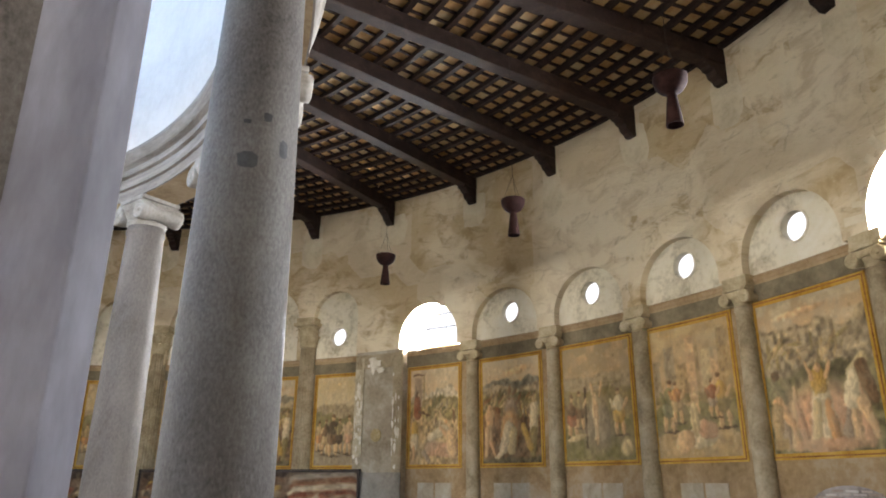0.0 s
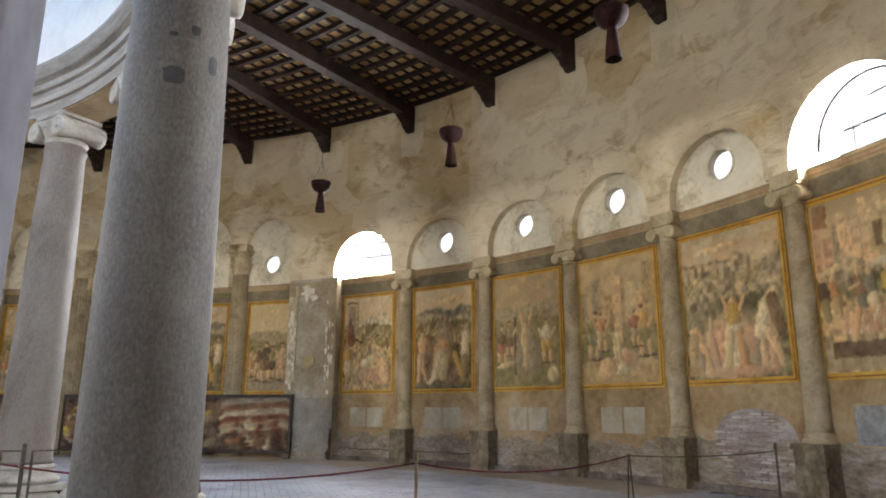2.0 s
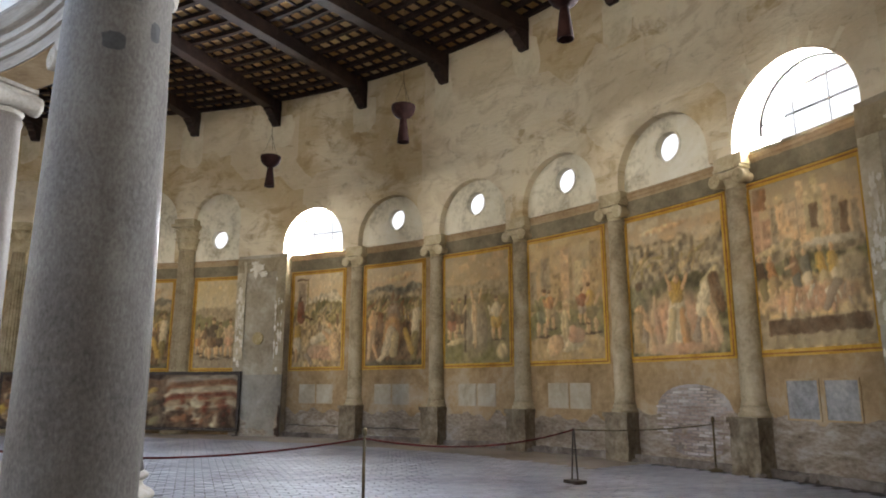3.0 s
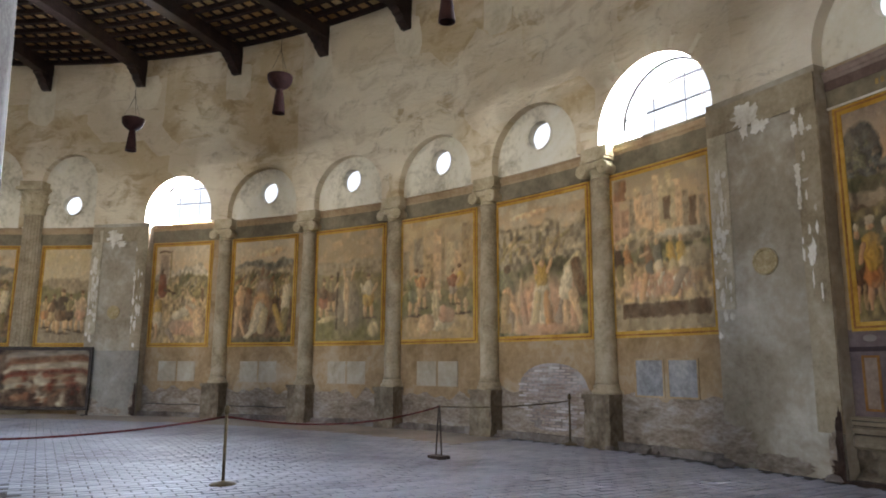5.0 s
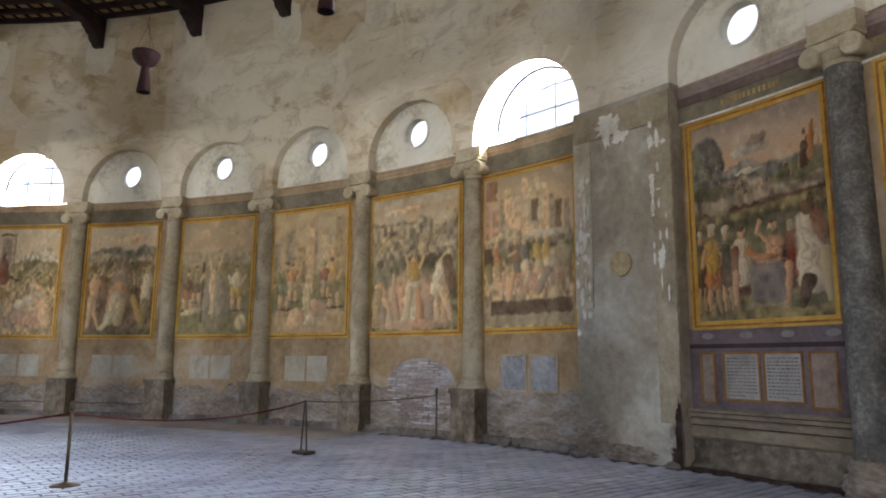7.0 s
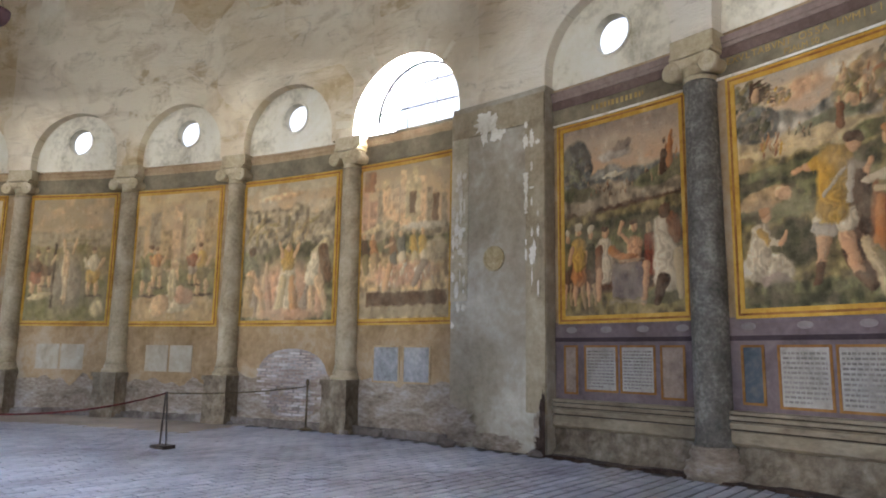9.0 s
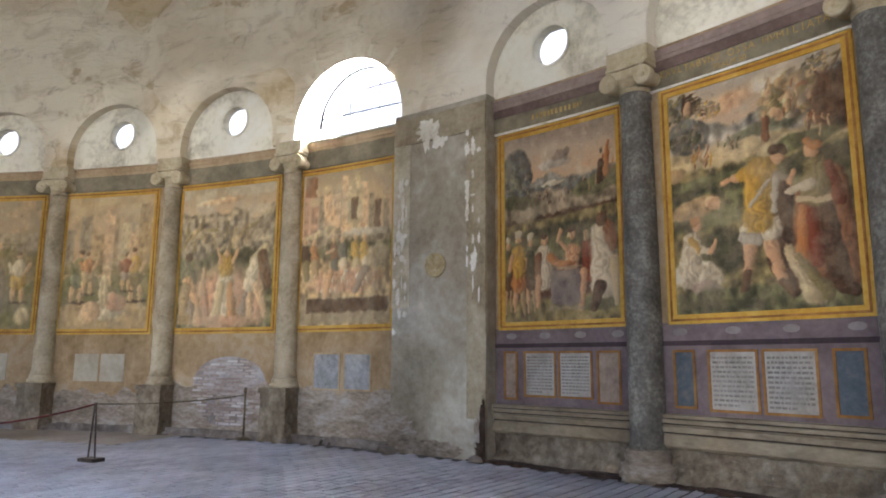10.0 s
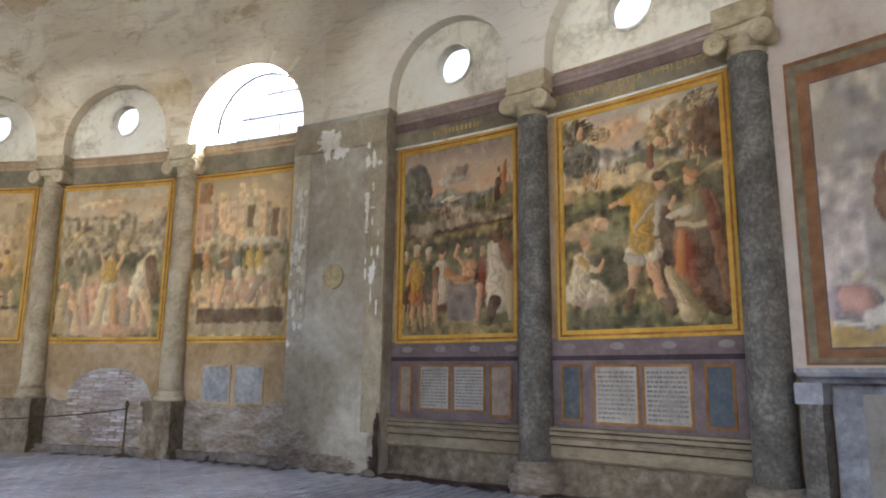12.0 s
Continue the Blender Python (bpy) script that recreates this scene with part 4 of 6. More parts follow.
class Picture:
    """A painted field of colour over u (across) and v (up), built of soft plain shapes."""

    def __init__(self, nx, ny, seed, aspect):
        self.seed, self.aspect = seed, aspect
        self.u, self.v = np.meshgrid(np.linspace(0, 1, nx), np.linspace(0, 1, ny), indexing="ij")
        w = 0.018
        self.n1 = value_noise(self.u, self.v, 26, seed) - 0.5
        self.n2 = value_noise(self.u, self.v, 60, seed + 1) - 0.5
        self.uu = self.u + w * self.n1 + 0.5 * w * self.n2
        self.vv = self.v + w * (value_noise(self.u, self.v, 22, seed + 2) - 0.5) + 0.4 * w * self.n2
        self.c = np.zeros(self.u.shape + (3,))

    def mix(self, mask, color, tone=0.0):
        col = np.array(PAL[color] if isinstance(color, str) else color, float)
        lay = col * (1 + tone * self.n1 * 1.6 + 0.5 * tone * self.n2)[..., None]
        self.c = self.c * (1 - mask[..., None]) + lay * mask[..., None]

    def sky(self, low, high, horizon, cloud):
        f = np.clip((self.v - horizon) / (1 - horizon), 0, 1)[..., None]
        self.c = np.array(PAL[low], float) * (1 - f) + np.array(PAL[high], float) * f
        n = value_noise(self.u, self.v * 1.6, 7, self.seed + 5) * 0.65 + value_noise(self.u, self.v, 19, self.seed + 6) * 0.35
        self.mix(np.clip((n - 0.42) * 2.2, 0, 0.6), cloud, 0.15)

    def ridge(self, height, rough, color, seed, tone=0.2, slope=0.0):
        h = height + slope * (self.u - 0.5) + rough * (value_noise(self.u, self.u * 0, 5, seed) - 0.5) + 0.4 * rough * (value_noise(self.u, self.u * 0, 16, seed + 1) - 0.5)
        self.mix(np.clip((h - self.vv) * 55, 0, 1), color, tone)

    def blob(self, u, v, ru, rv, color, rot=0.0, soft=9.0, tone=0.3, shade=0.35):
        du, dv = (self.uu - u), (self.vv - v) * self.aspect
        a = radians(rot)
        x, y = du * math.cos(a) + dv * math.sin(a), -du * math.sin(a) + dv * math.cos(a)
        rv *= self.aspect
        d = np.sqrt((x / ru) ** 2 + (y / rv) ** 2)
        mask = np.clip((1 - d) * soft, 0, 1)
        col = np.array(PAL[color] if isinstance(color, str) else color, float)
        form = 1 + shade * (-0.55 * x / ru + 0.3 * y / rv)
        folds = 1 + 0.1 * np.sin((x / ru) * 6 + 2.0 * (y / rv) + u * 40) * (rv > ru)
        edge = 1 - 0.16 * np.clip(1 - np.abs(d - 0.97) * 7, 0, 1)
        lay = col * (form * folds * edge * (1 + tone * self.n1 + 0.5 * tone * self.n2))[..., None]
        self.c = self.c * (1 - mask[..., None]) + np.clip(lay, 20, 235) * mask[..., None]

    def foliage(self, u, v, ru, rv, n, seed, colors=("green", "olive", "dark", "olive")):
        rng = random.Random(seed)
        for _ in range(n):
            a, q = rng.uniform(0, 6.28), math.sqrt(rng.random())
            k = rng.uniform(0.12, 0.3)
            self.blob(u + ru * q * math.cos(a), v + rv * q * math.sin(a), ru * k, rv * k, rng.choice(colors), rng.uniform(0, 90), 3, 0.5)

    def limb(self, p0, p1, r0, r1, color):
        """A tapered soft stroke with a lit and a shaded side."""
        ax, ay = p1[0] - p0[0], (p1[1] - p0[1]) * self.aspect
        dx, dy = self.uu - p0[0], (self.vv - p0[1]) * self.aspect
        l2 = ax * ax + ay * ay + 1e-9
        s = np.clip((dx * ax + dy * ay) / l2, 0, 1)
        ex, ey = dx - s * ax, dy - s * ay
        r = r0 + (r1 - r0) * s
        d = np.sqrt(ex * ex + ey * ey) / r
        mask = np.clip((1.12 - d) * 4.5, 0, 1)
        lit = 1 - 0.2 * np.clip(ex / r, -1, 1) - 0.12 * d * d + 0.22 * np.sin(ex / r * 7 + 9 * self.n1) * (r > 0.04)* 0.5
        col = np.array(PAL[color], float)
        lay = col * (lit + 0.12 * self.n1)[..., None]
        self.c = self.c * (1 - mask[..., None]) + lay * mask[..., None]

    def soften(self, times):
        for _ in range(times):
            q = np.pad(self.c, ((1, 1), (1, 1), (0, 0)), mode="edge")
            self.c = (q[1:-1, 1:-1] * 2 + q[:-2, 1:-1] + q[2:, 1:-1] + q[1:-1, :-2] + q[1:-1, 2:]) / 6

    def dabs(self, n, size, seed):
        """Short brush strokes that vary the colour where they fall."""
        rng = np.random.RandomState(seed)
        nx, ny = self.u.shape
        for _ in range(n):
            i, j = rng.randint(2, nx - 2), rng.randint(2, ny - 2)
            l, w = rng.randint(1, size + 1), rng.randint(1, 3)
            gain = np.clip(rng.normal(1.0, 0.1), 0.7, 1.25)
            warm = 1 + rng.normal(0, 0.04)
            a, b = (l, w) if rng.rand() < 0.45 else (w, l)
            sl = (slice(max(0, i - a), i + a), slice(max(0, j - b), j + b))
            base = self.c[i, j]
            self.c[sl] = 0.6 * self.c[sl] + 0.4 * base * gain * np.array((warm, 1.0, 2 - warm))

    def quad(self, u0, u1, v0, v1, color, tone=0.2):
        m = np.clip((self.uu - u0) * 90, 0, 1) * np.clip((u1 - self.uu) * 90, 0, 1) * np.clip((self.vv - v0) * 90, 0, 1) * np.clip((v1 - self.vv) * 90, 0, 1)
        self.mix(m, color, tone)

    def form(self, u, v, h, robe, skirt="tan", lean=0.0, w=1.0):
        """A plain upright shape: lower cloth, upper cloth and a small round top."""
        ww = h * 0.235 * w
        dx = math.tan(radians(lean)) * h
        self.blob(u + 0.02, v, ww * 1.3, h * 0.03, "dark", 0, 4, 0.2, 0)
        self.blob(u - ww * 0.45, v + h * 0.18, ww * 0.34, h * 0.2, "skin" if skirt != robe else robe, -lean)
        self.blob(u + ww * 0.5, v + h * 0.18, ww * 0.34, h * 0.2, "skin" if skirt != robe else robe, -lean + 6)
        self.blob(u + dx * 0.4, v + h * 0.42, ww, h * 0.19, skirt, -lean)
        self.blob(u + dx * 0.65, v + h * 0.64, ww * 0.82, h * 0.17, robe, -lean)
        self.blob(u + dx * 0.65 - ww * 0.9, v + h * 0.62, ww * 0.26, h * 0.15, robe, 24 - lean)
        self.blob(u + dx * 0.65 + ww * 0.95, v + h * 0.62, ww * 0.26, h * 0.15, "skin", -30 - lean)
        self.blob(u + dx, v + h * 0.87, ww * 0.34, h * 0.075, "skin")
        self.blob(u + dx - 0.004, v + h * 0.91, ww * 0.34, h * 0.05, "brown", 0, 6)

    def crowd(self, n, u0, u1, v0, v1, size, colors, seed):
        rng = random.Random(seed)
        for _ in range(n):
            c = rng.choice(colors)
            u, v, s = rng.uniform(u0, u1), rng.uniform(v0, v1), size * rng.uniform(0.7, 1.2)
            self.blob(u, v, s * 0.35, s, c, rng.uniform(-25, 25), 6)
            self.blob(u + rng.uniform(-0.3, 0.3) * s, v + s * 1.05, s * 0.24, s * 0.28, "skin", 0, 6)

    def town(self, n, v0, v1, colors, seed):
        rng = random.Random(seed)
        for k in range(n):
            u = (k + rng.uniform(-0.2, 0.3)) / n
            w, top = rng.uniform(0.6, 1.2) / n, rng.uniform(v0 + 0.5 * (v1 - v0), v1)
            self.quad(u, u + w, v0, top, rng.choice(colors))
            for q in range(int((top - v0) / 0.06)):
                for x in (0.3, 0.65):
                    self.quad(u + w * x - 0.008, u + w * x + 0.008, v0 + 0.03 + q * 0.06, v0 + 0.06 + q * 0.06, "brown")


def paint_bound(p):
    p.sky("rosy", "haze", 0.7, "cloudy")
    p.ridge(0.76, 0.12, "haze", 11, 0.4)
    p.ridge(0.68, 0.08, "olive", 12, 0.5)
    p.ridge(0.5, 0.08, "tan", 13, 0.5)
    p.foliage(0.55, 0.6, 0.45, 0.07, 60, 14, ("olive", "stone", "tan", "meadow"))
    p.quad(0.04, 0.3, 0.93, 0.96, "umber")
    p.quad(0.26, 0.3, 0.6, 0.94, "olive")
    p.quad(0.08, 0.25, 0.6, 0.92, "lilac")
    p.limb((0.14, 0.68), (0.16, 0.52), 0.06, 0.08, "wine")
    p.blob(0.13, 0.73, 0.035, 0.03, "umber")
    p.limb((0.18, 0.55), (0.42, 0.5), 0.02, 0.01, "umber")
    p.limb((0.1, 0.42), (0.1, 0.3), 0.06, 0.07, "ochre")
    p.limb((0.1, 0.27), (0.1, 0.2), 0.08, 0.07, "linen")
    p.limb((0.08, 0.18), (0.08, 0.06), 0.03, 0.02, "flesh")
    p.limb((0.42, 0.27), (0.72, 0.36), 0.06, 0.08, "linen")
    p.limb((0.62, 0.38), (0.74, 0.3), 0.03, 0.04, "flesh")
    p.blob(0.74, 0.43, 0.045, 0.035, "flesh")
    p.crowd(14, 0.5, 0.95, 0.38, 0.52, 0.05, ("brown", "tan", "olive", "peach", "rust"), 4)
    p.limb((0.4, 0.16), (0.9, 0.14), 0.1, 0.12, "pink")
    p.limb((0.84, 0.3), (0.88, 0.12), 0.09, 0.1, "peach")
    p.limb((0.3, 0.12), (0.4, 0.04), 0.05, 0.04, "lilac")


def paint_fire(p):
    p.sky("rosy", "haze", 0.72, "linen")
    p.blob(0.6, 0.88, 0.3, 0.05, "rosy", 8, 2, 0.4)
    p.ridge(0.8, 0.08, "slate", 21, 0.5)
    p.ridge(0.74, 0.08, "stone", 22, 0.5)
    p.ridge(0.66, 0.04, "olive", 24, 0.5)
    p.foliage(0.5, 0.58, 0.5, 0.07, 80, 25, ("olive", "tan", "meadow", "rust"))
    p.ridge(0.45, 0.1, "brown", 23, 0.5)
    p.blob(0.5, 0.5, 0.17, 0.16, "lilac", 0, 2)
    p.blob(0.48, 0.34, 0.19, 0.2, "flame", 0, 3)
    p.blob(0.46, 0.24, 0.17, 0.16, "orange", 0, 3)
    p.crowd(12, 0.62, 0.96, 0.36, 0.52, 0.05, ("ochre", "tan", "olive", "linen", "brown"), 27)
    for args in (((0.12, 0.48), (0.12, 0.34), 0.075, 0.06, "flesh"), ((0.11, 0.33), (0.14, 0.2), 0.05, 0.03, "peach"), ((0.14, 0.2), (0.22, 0.05), 0.03, 0.02, "flesh"), ((0.08, 0.32), (0.06, 0.08), 0.045, 0.025, "peach"),
                 ((0.17, 0.5), (0.27, 0.46), 0.03, 0.02, "flesh"), ((0.26, 0.5), (0.26, 0.36), 0.055, 0.06, "rust"), ((0.46, 0.34), (0.36, 0.14), 0.08, 0.08, "linen"), ((0.54, 0.3), (0.5, 0.12), 0.06, 0.07, "cream"),
                 ((0.36, 0.12), (0.22, 0.04), 0.04, 0.03, "linen"), ((0.9, 0.52), (0.88, 0.3), 0.065, 0.07, "linen"), ((0.88, 0.28), (0.86, 0.08), 0.06, 0.05, "olive"), ((0.7, 0.34), (0.82, 0.14), 0.04, 0.05, "ochre")):
        p.limb(*args)
    p.blob(0.12, 0.54, 0.04, 0.035, "flesh")
    p.blob(0.9, 0.58, 0.04, 0.035, "tan")
    p.blob(0.5, 0.4, 0.035, 0.03, "flesh")
    p.ridge(0.06, 0.04, "moss", 26, 0.4)


def paint_posts(p):
    p.ridge(0.74, 0.06, "stone", 31)
    p.ridge(0.6, 0.08, "olive", 32)
    p.ridge(0.34, 0.14, "green", 33)
    p.blob(0.5, 0.3, 0.3, 0.3, "grey", 0, 2)
    p.quad(0.4, 0.82, 0.64, 0.66, "olive")
    p.quad(0.3, 0.34, 0.1, 0.64, "dark")
    p.quad(0.66, 0.69, 0.06, 0.66, "green")
    p.blob(0.46, 0.42, 0.05, 0.17, "peach")
    p.blob(0.43, 0.6, 0.02, 0.08, "skin", 14)
    p.blob(0.55, 0.6, 0.02, 0.08, "skin", -14)
    p.blob(0.47, 0.24, 0.035, 0.12, "peach")
    p.form(0.8, 0.2, 0.42, "white", "yellow")
    p.form(0.12, 0.2, 0.4, "brown", "red")
    p.form(0.23, 0.28, 0.34, "olive", "brown")
    p.blob(0.18, 0.2, 0.16, 0.03, "cream", 12)
    p.blob(0.88, 0.1, 0.1, 0.08, "cream", 0, 3)


def paint_hall(p):
    p.town(7, 0.45, 0.98, ("peach", "tan", "cream", "stone", "peach"), 41)
    p.quad(0.0, 1.0, 0.4, 0.48, "olive")
    p.ridge(0.4, 0.08, "green", 42)
    p.ridge(0.2, 0.1, "tan", 43)
    p.quad(0.44, 0.56, 0.3, 0.92, "peach")
    p.crowd(9, 0.25, 0.75, 0.42, 0.5, 0.03, ("tan", "red", "olive", "cream"), 44)
    p.form(0.16, 0.2, 0.42, "green", "teal", 6)
    p.form(0.28, 0.26, 0.34, "orange", "tan")
    p.form(0.84, 0.2, 0.42, "yellow", "olive", -4)
    p.form(0.72, 0.28, 0.3, "red", "lilac")
    p.blob(0.5, 0.14, 0.26, 0.08, "white", 4)
    p.blob(0.34, 0.12, 0.13, 0.09, "peach", 30)
    p.blob(0.62, 0.2, 0.14, 0.07, "pink", -20)
    p.blob(0.48, 0.28, 0.06, 0.14, "cream")


def paint_flame(p):
    p.sky("rosy", "stone", 0.74, "haze")
    p.blob(0.4, 0.9, 0.3, 0.03, "rosy", 4, 3, 0.4)
    p.ridge(0.82, 0.1, "stone", 51, 0.5)
    p.ridge(0.75, 0.1, "grey", 52, 0.5)
    p.foliage(0.5, 0.64, 0.5, 0.07, 60, 53, ("stone", "tan", "stone", "olive"))
    p.ridge(0.52, 0.06, "meadow", 54, 0.5)
    p.blob(0.6, 0.5, 0.4, 0.06, "moss", 0, 3, 0.4)
    p.blob(0.5, 0.22, 0.46, 0.26, "pink", 0, 2)
    for k in range(9):
        x = 0.14 + 0.09 * k
        p.limb((x, 0.06), (x + 0.05 * math.sin(k * 2.3), 0.34 + 0.08 * math.sin(k * 1.7)), 0.05, 0.012, ("lilac", "peach", "pink")[k % 3])
    p.limb((0.5, 0.42), (0.5, 0.1), 0.07, 0.13, "linen")
    p.limb((0.46, 0.3), (0.42, 0.06), 0.03, 0.05, "cream")
    p.limb((0.55, 0.3), (0.58, 0.07), 0.03, 0.05, "flame")
    p.limb((0.5, 0.46), (0.5, 0.41), 0.075, 0.07, "ochre")
    p.blob(0.5, 0.52, 0.032, 0.028, "flesh")
    p.limb((0.44, 0.46), (0.4, 0.56), 0.022, 0.014, "flesh")
    p.limb((0.57, 0.46), (0.62, 0.55), 0.022, 0.014, "flesh")
    p.limb((0.07, 0.42), (0.12, 0.34), 0.07, 0.07, "teal")
    p.limb((0.1, 0.32), (0.2, 0.2), 0.06, 0.04, "flesh")
    p.limb((0.08, 0.28), (0.06, 0.06), 0.06, 0.04, "tan")
    p.limb((0.2, 0.2), (0.24, 0.06), 0.03, 0.02, "flesh")
    p.blob(0.1, 0.5, 0.04, 0.035, "umber")
    p.limb((0.78, 0.46), (0.9, 0.53), 0.04, 0.05, "cream")
    p.limb((0.8, 0.44), (0.76, 0.3), 0.05, 0.07, "linen")
    p.limb((0.88, 0.48), (0.94, 0.3), 0.06, 0.05, "brown")
    p.limb((0.84, 0.28), (0.92, 0.08), 0.05, 0.03, "peach")
    p.quad(0.0, 0.15, 0.02, 0.11, "tan")
    p.blob(0.5, 0.04, 0.4, 0.05, "pink", 0, 3)


def paint_city(p):
    p.sky("rosy", "stone", 0.7, "cream")
    p.town(11, 0.58, 0.99, ("tan", "stone", "pink", "brown", "cream", "rosy"), 61)
    p.quad(0.02, 0.16, 0.84, 0.99, "rust")
    p.quad(0.24, 0.44, 0.62, 0.86, "rosy")
    for k in range(4):
        p.quad(0.27 + 0.045 * k, 0.285 + 0.045 * k, 0.76, 0.81, "umber")
    p.quad(0.5, 0.68, 0.64, 0.9, "cream")
    p.quad(0.54, 0.63, 0.66, 0.82, "brown")
    p.ridge(0.6, 0.06, "stone", 62, 0.5)
    p.blob(0.2, 0.6, 0.22, 0.025, "cream", 16, 4)
    p.blob(0.72, 0.58, 0.26, 0.035, "haze", -3, 3)
    p.ridge(0.53, 0.05, "meadow", 63, 0.5)
    p.ridge(0.44, 0.05, "tan", 64, 0.5)
    for x, c, d in ((0.04, "umber", "olive"), (0.14, "orange", "tan"), (0.36, "rust", "slate"), (0.46, "slate", "linen"), (0.6, "ochre", "cream"), (0.7, "ochre", "linen")):
        p.limb((x, 0.5), (x + 0.02, 0.42), 0.04, 0.045, c)
        p.limb((x + 0.02, 0.4), (x + 0.04, 0.31), 0.04, 0.03, d)
        p.blob(x, 0.545, 0.026, 0.024, "flesh")
    p.limb((0.36, 0.49), (0.28, 0.46), 0.018, 0.012, "flesh")
    p.blob(0.86, 0.42, 0.15, 0.1, "stone", 0, 3)
    p.blob(0.5, 0.28, 0.46, 0.09, "pink", 4, 3)
    p.crowd(26, 0.1, 0.85, 0.2, 0.34, 0.035, ("linen", "pink", "haze", "lilac", "peach"), 66)
    p.limb((0.3, 0.2), (0.34, 0.34), 0.03, 0.03, "flesh")
    p.limb((0.62, 0.22), (0.72, 0.34), 0.03, 0.04, "lilac")
    p.quad(0.0, 1.0, 0.0, 0.18, "stone")
    p.quad(0.08, 0.97, 0.075, 0.175, "umber")
    for k in range(16):
        p.quad(0.09 + 0.055 * k, 0.094 + 0.055 * k, 0.08, 0.17, "dark")


def paint_altar(p):
    p.sky("rosy", "haze", 0.74, "cloudy")
    p.mix(np.clip((p.vv - 0.93 + 0.05 * p.u) * 9, 0, 0.7), "lilac", 0.2)
    p.blob(0.46, 0.82, 0.17, 0.035, "haze", 4, 3, 0.4)
    p.blob(0.52, 0.86, 0.1, 0.03, "lilac", 10, 3, 0.4)
    p.ridge(0.755, 0.06, "blue", 71, 0.4)
    p.ridge(0.725, 0.04, "slate", 72, 0.4, 0.04)
    p.blob(0.1, 0.78, 0.17, 0.165, "slate", -8, 7, 0.5)
    p.foliage(0.1, 0.75, 0.13, 0.1, 60, 3, ("slate", "grey", "teal", "slate"))
    p.blob(0.46, 0.715, 0.12, 0.012, "linen", 3, 6)
    p.ridge(0.69, 0.04, "stone", 78, 0.5, 0.05)
    p.blob(0.9, 0.68, 0.32, 0.055, "meadow", 10, 5, 0.5)
    p.blob(0.12, 0.64, 0.24, 0.04, "meadow", -6, 4, 0.5)
    p.crowd(34, 0.22, 0.62, 0.61, 0.68, 0.013, ("umber", "rust", "lilac", "stone", "brown", "tan"), 74)
    p.crowd(9, 0.72, 0.9, 0.66, 0.71, 0.018, ("orange", "umber", "rust", "tan"), 75)
    p.crowd(10, 0.86, 0.98, 0.72, 0.83, 0.022, ("orange", "flame", "rust", "umber"), 79)
    p.limb((0.9, 0.72), (0.93, 0.87), 0.035, 0.008, "orange")
    p.limb((0.86, 0.68), (0.87, 0.77), 0.024, 0.02, "umber")
    p.ridge(0.59, 0.02, "stone", 73, 0.4, 0.03)
    p.ridge(0.565, 0.02, "umber", 80, 0.4, 0.05)
    p.ridge(0.545, 0.02, "olive", 76, 0.5, 0.03)
    p.ridge(0.5, 0.03, "moss", 81, 0.4, 0.04)
    p.ridge(0.46, 0.04, "meadow", 82, 0.5)
    p.ridge(0.3, 0.03, "umber", 83, 0.5)
    p.ridge(0.13, 0.03, "olive", 77, 0.5)
    p.blob(0.8, 0.08, 0.2, 0.04, "meadow", 0, 4)
    # upright shapes round the block
    for x, top, wide, robe, low in ((0.03, 0.43, 0.04, "olive", "brown"), (0.24, 0.44, 0.045, "moss", "umber"), (0.13, 0.46, 0.062, "ochre", "orange")):
        p.limb((x - wide * 0.5, 0.2), (x - wide * 0.6, 0.05), wide * 0.4, wide * 0.25, "flesh")
        p.limb((x + wide * 0.5, 0.2), (x + wide * 0.7, 0.05), wide * 0.4, wide * 0.25, "tan")
        p.limb((x, 0.26), (x, 0.2), wide * 0.95, wide * 1.15, low)
        p.limb((x, top - 0.1), (x, 0.26), wide * 1.05, wide * 0.85, robe)
        p.limb((x - wide, top - 0.11), (x - wide * 1.3, 0.27), wide * 0.32, wide * 0.25, "flesh")
        p.blob(x, top - 0.02, wide * 0.55, 0.028, "flesh")
        p.blob(x, top + 0.01, wide * 0.75, 0.022, "linen", 0, 6)
    p.limb((0.36, 0.34), (0.36, 0.2), 0.075, 0.07, "linen")
    p.limb((0.31, 0.33), (0.31, 0.2), 0.03, 0.03, "rust")
    p.limb((0.43, 0.32), (0.5, 0.27), 0.035, 0.025, "orange")
    p.limb((0.31, 0.22), (0.3, 0.08), 0.03, 0.02, "flesh")
    p.blob(0.37, 0.42, 0.034, 0.032, "flesh")
    p.blob(0.365, 0.44, 0.036, 0.016, "umber", 0, 6)
    p.limb((0.62, 0.34), (0.6, 0.26), 0.062, 0.05, "flesh")
    p.limb((0.57, 0.36), (0.49, 0.41), 0.02, 0.016, "flesh")
    p.limb((0.49, 0.41), (0.52, 0.46), 0.016, 0.014, "flesh")
    p.limb((0.64, 0.27), (0.52, 0.27), 0.02, 0.018, "flesh")
    p.blob(0.61, 0.43, 0.034, 0.032, "flesh")
    p.blob(0.61, 0.452, 0.036, 0.014, "umber", 0, 6)
    p.limb((0.74, 0.36), (0.74, 0.22), 0.05, 0.05, "wine")
    p.blob(0.73, 0.42, 0.03, 0.03, "tan")
    p.limb((0.71, 0.24), (0.68, 0.06), 0.03, 0.02, "flesh")
    p.limb((0.84, 0.42), (0.87, 0.17), 0.075, 0.11, "linen")
    p.limb((0.92, 0.44), (0.95, 0.36), 0.055, 0.05, "rust")
    p.limb((0.8, 0.4), (0.96, 0.28), 0.02, 0.022, "linen")
    p.limb((0.96, 0.28), (0.97, 0.08), 0.04, 0.03, "cream")
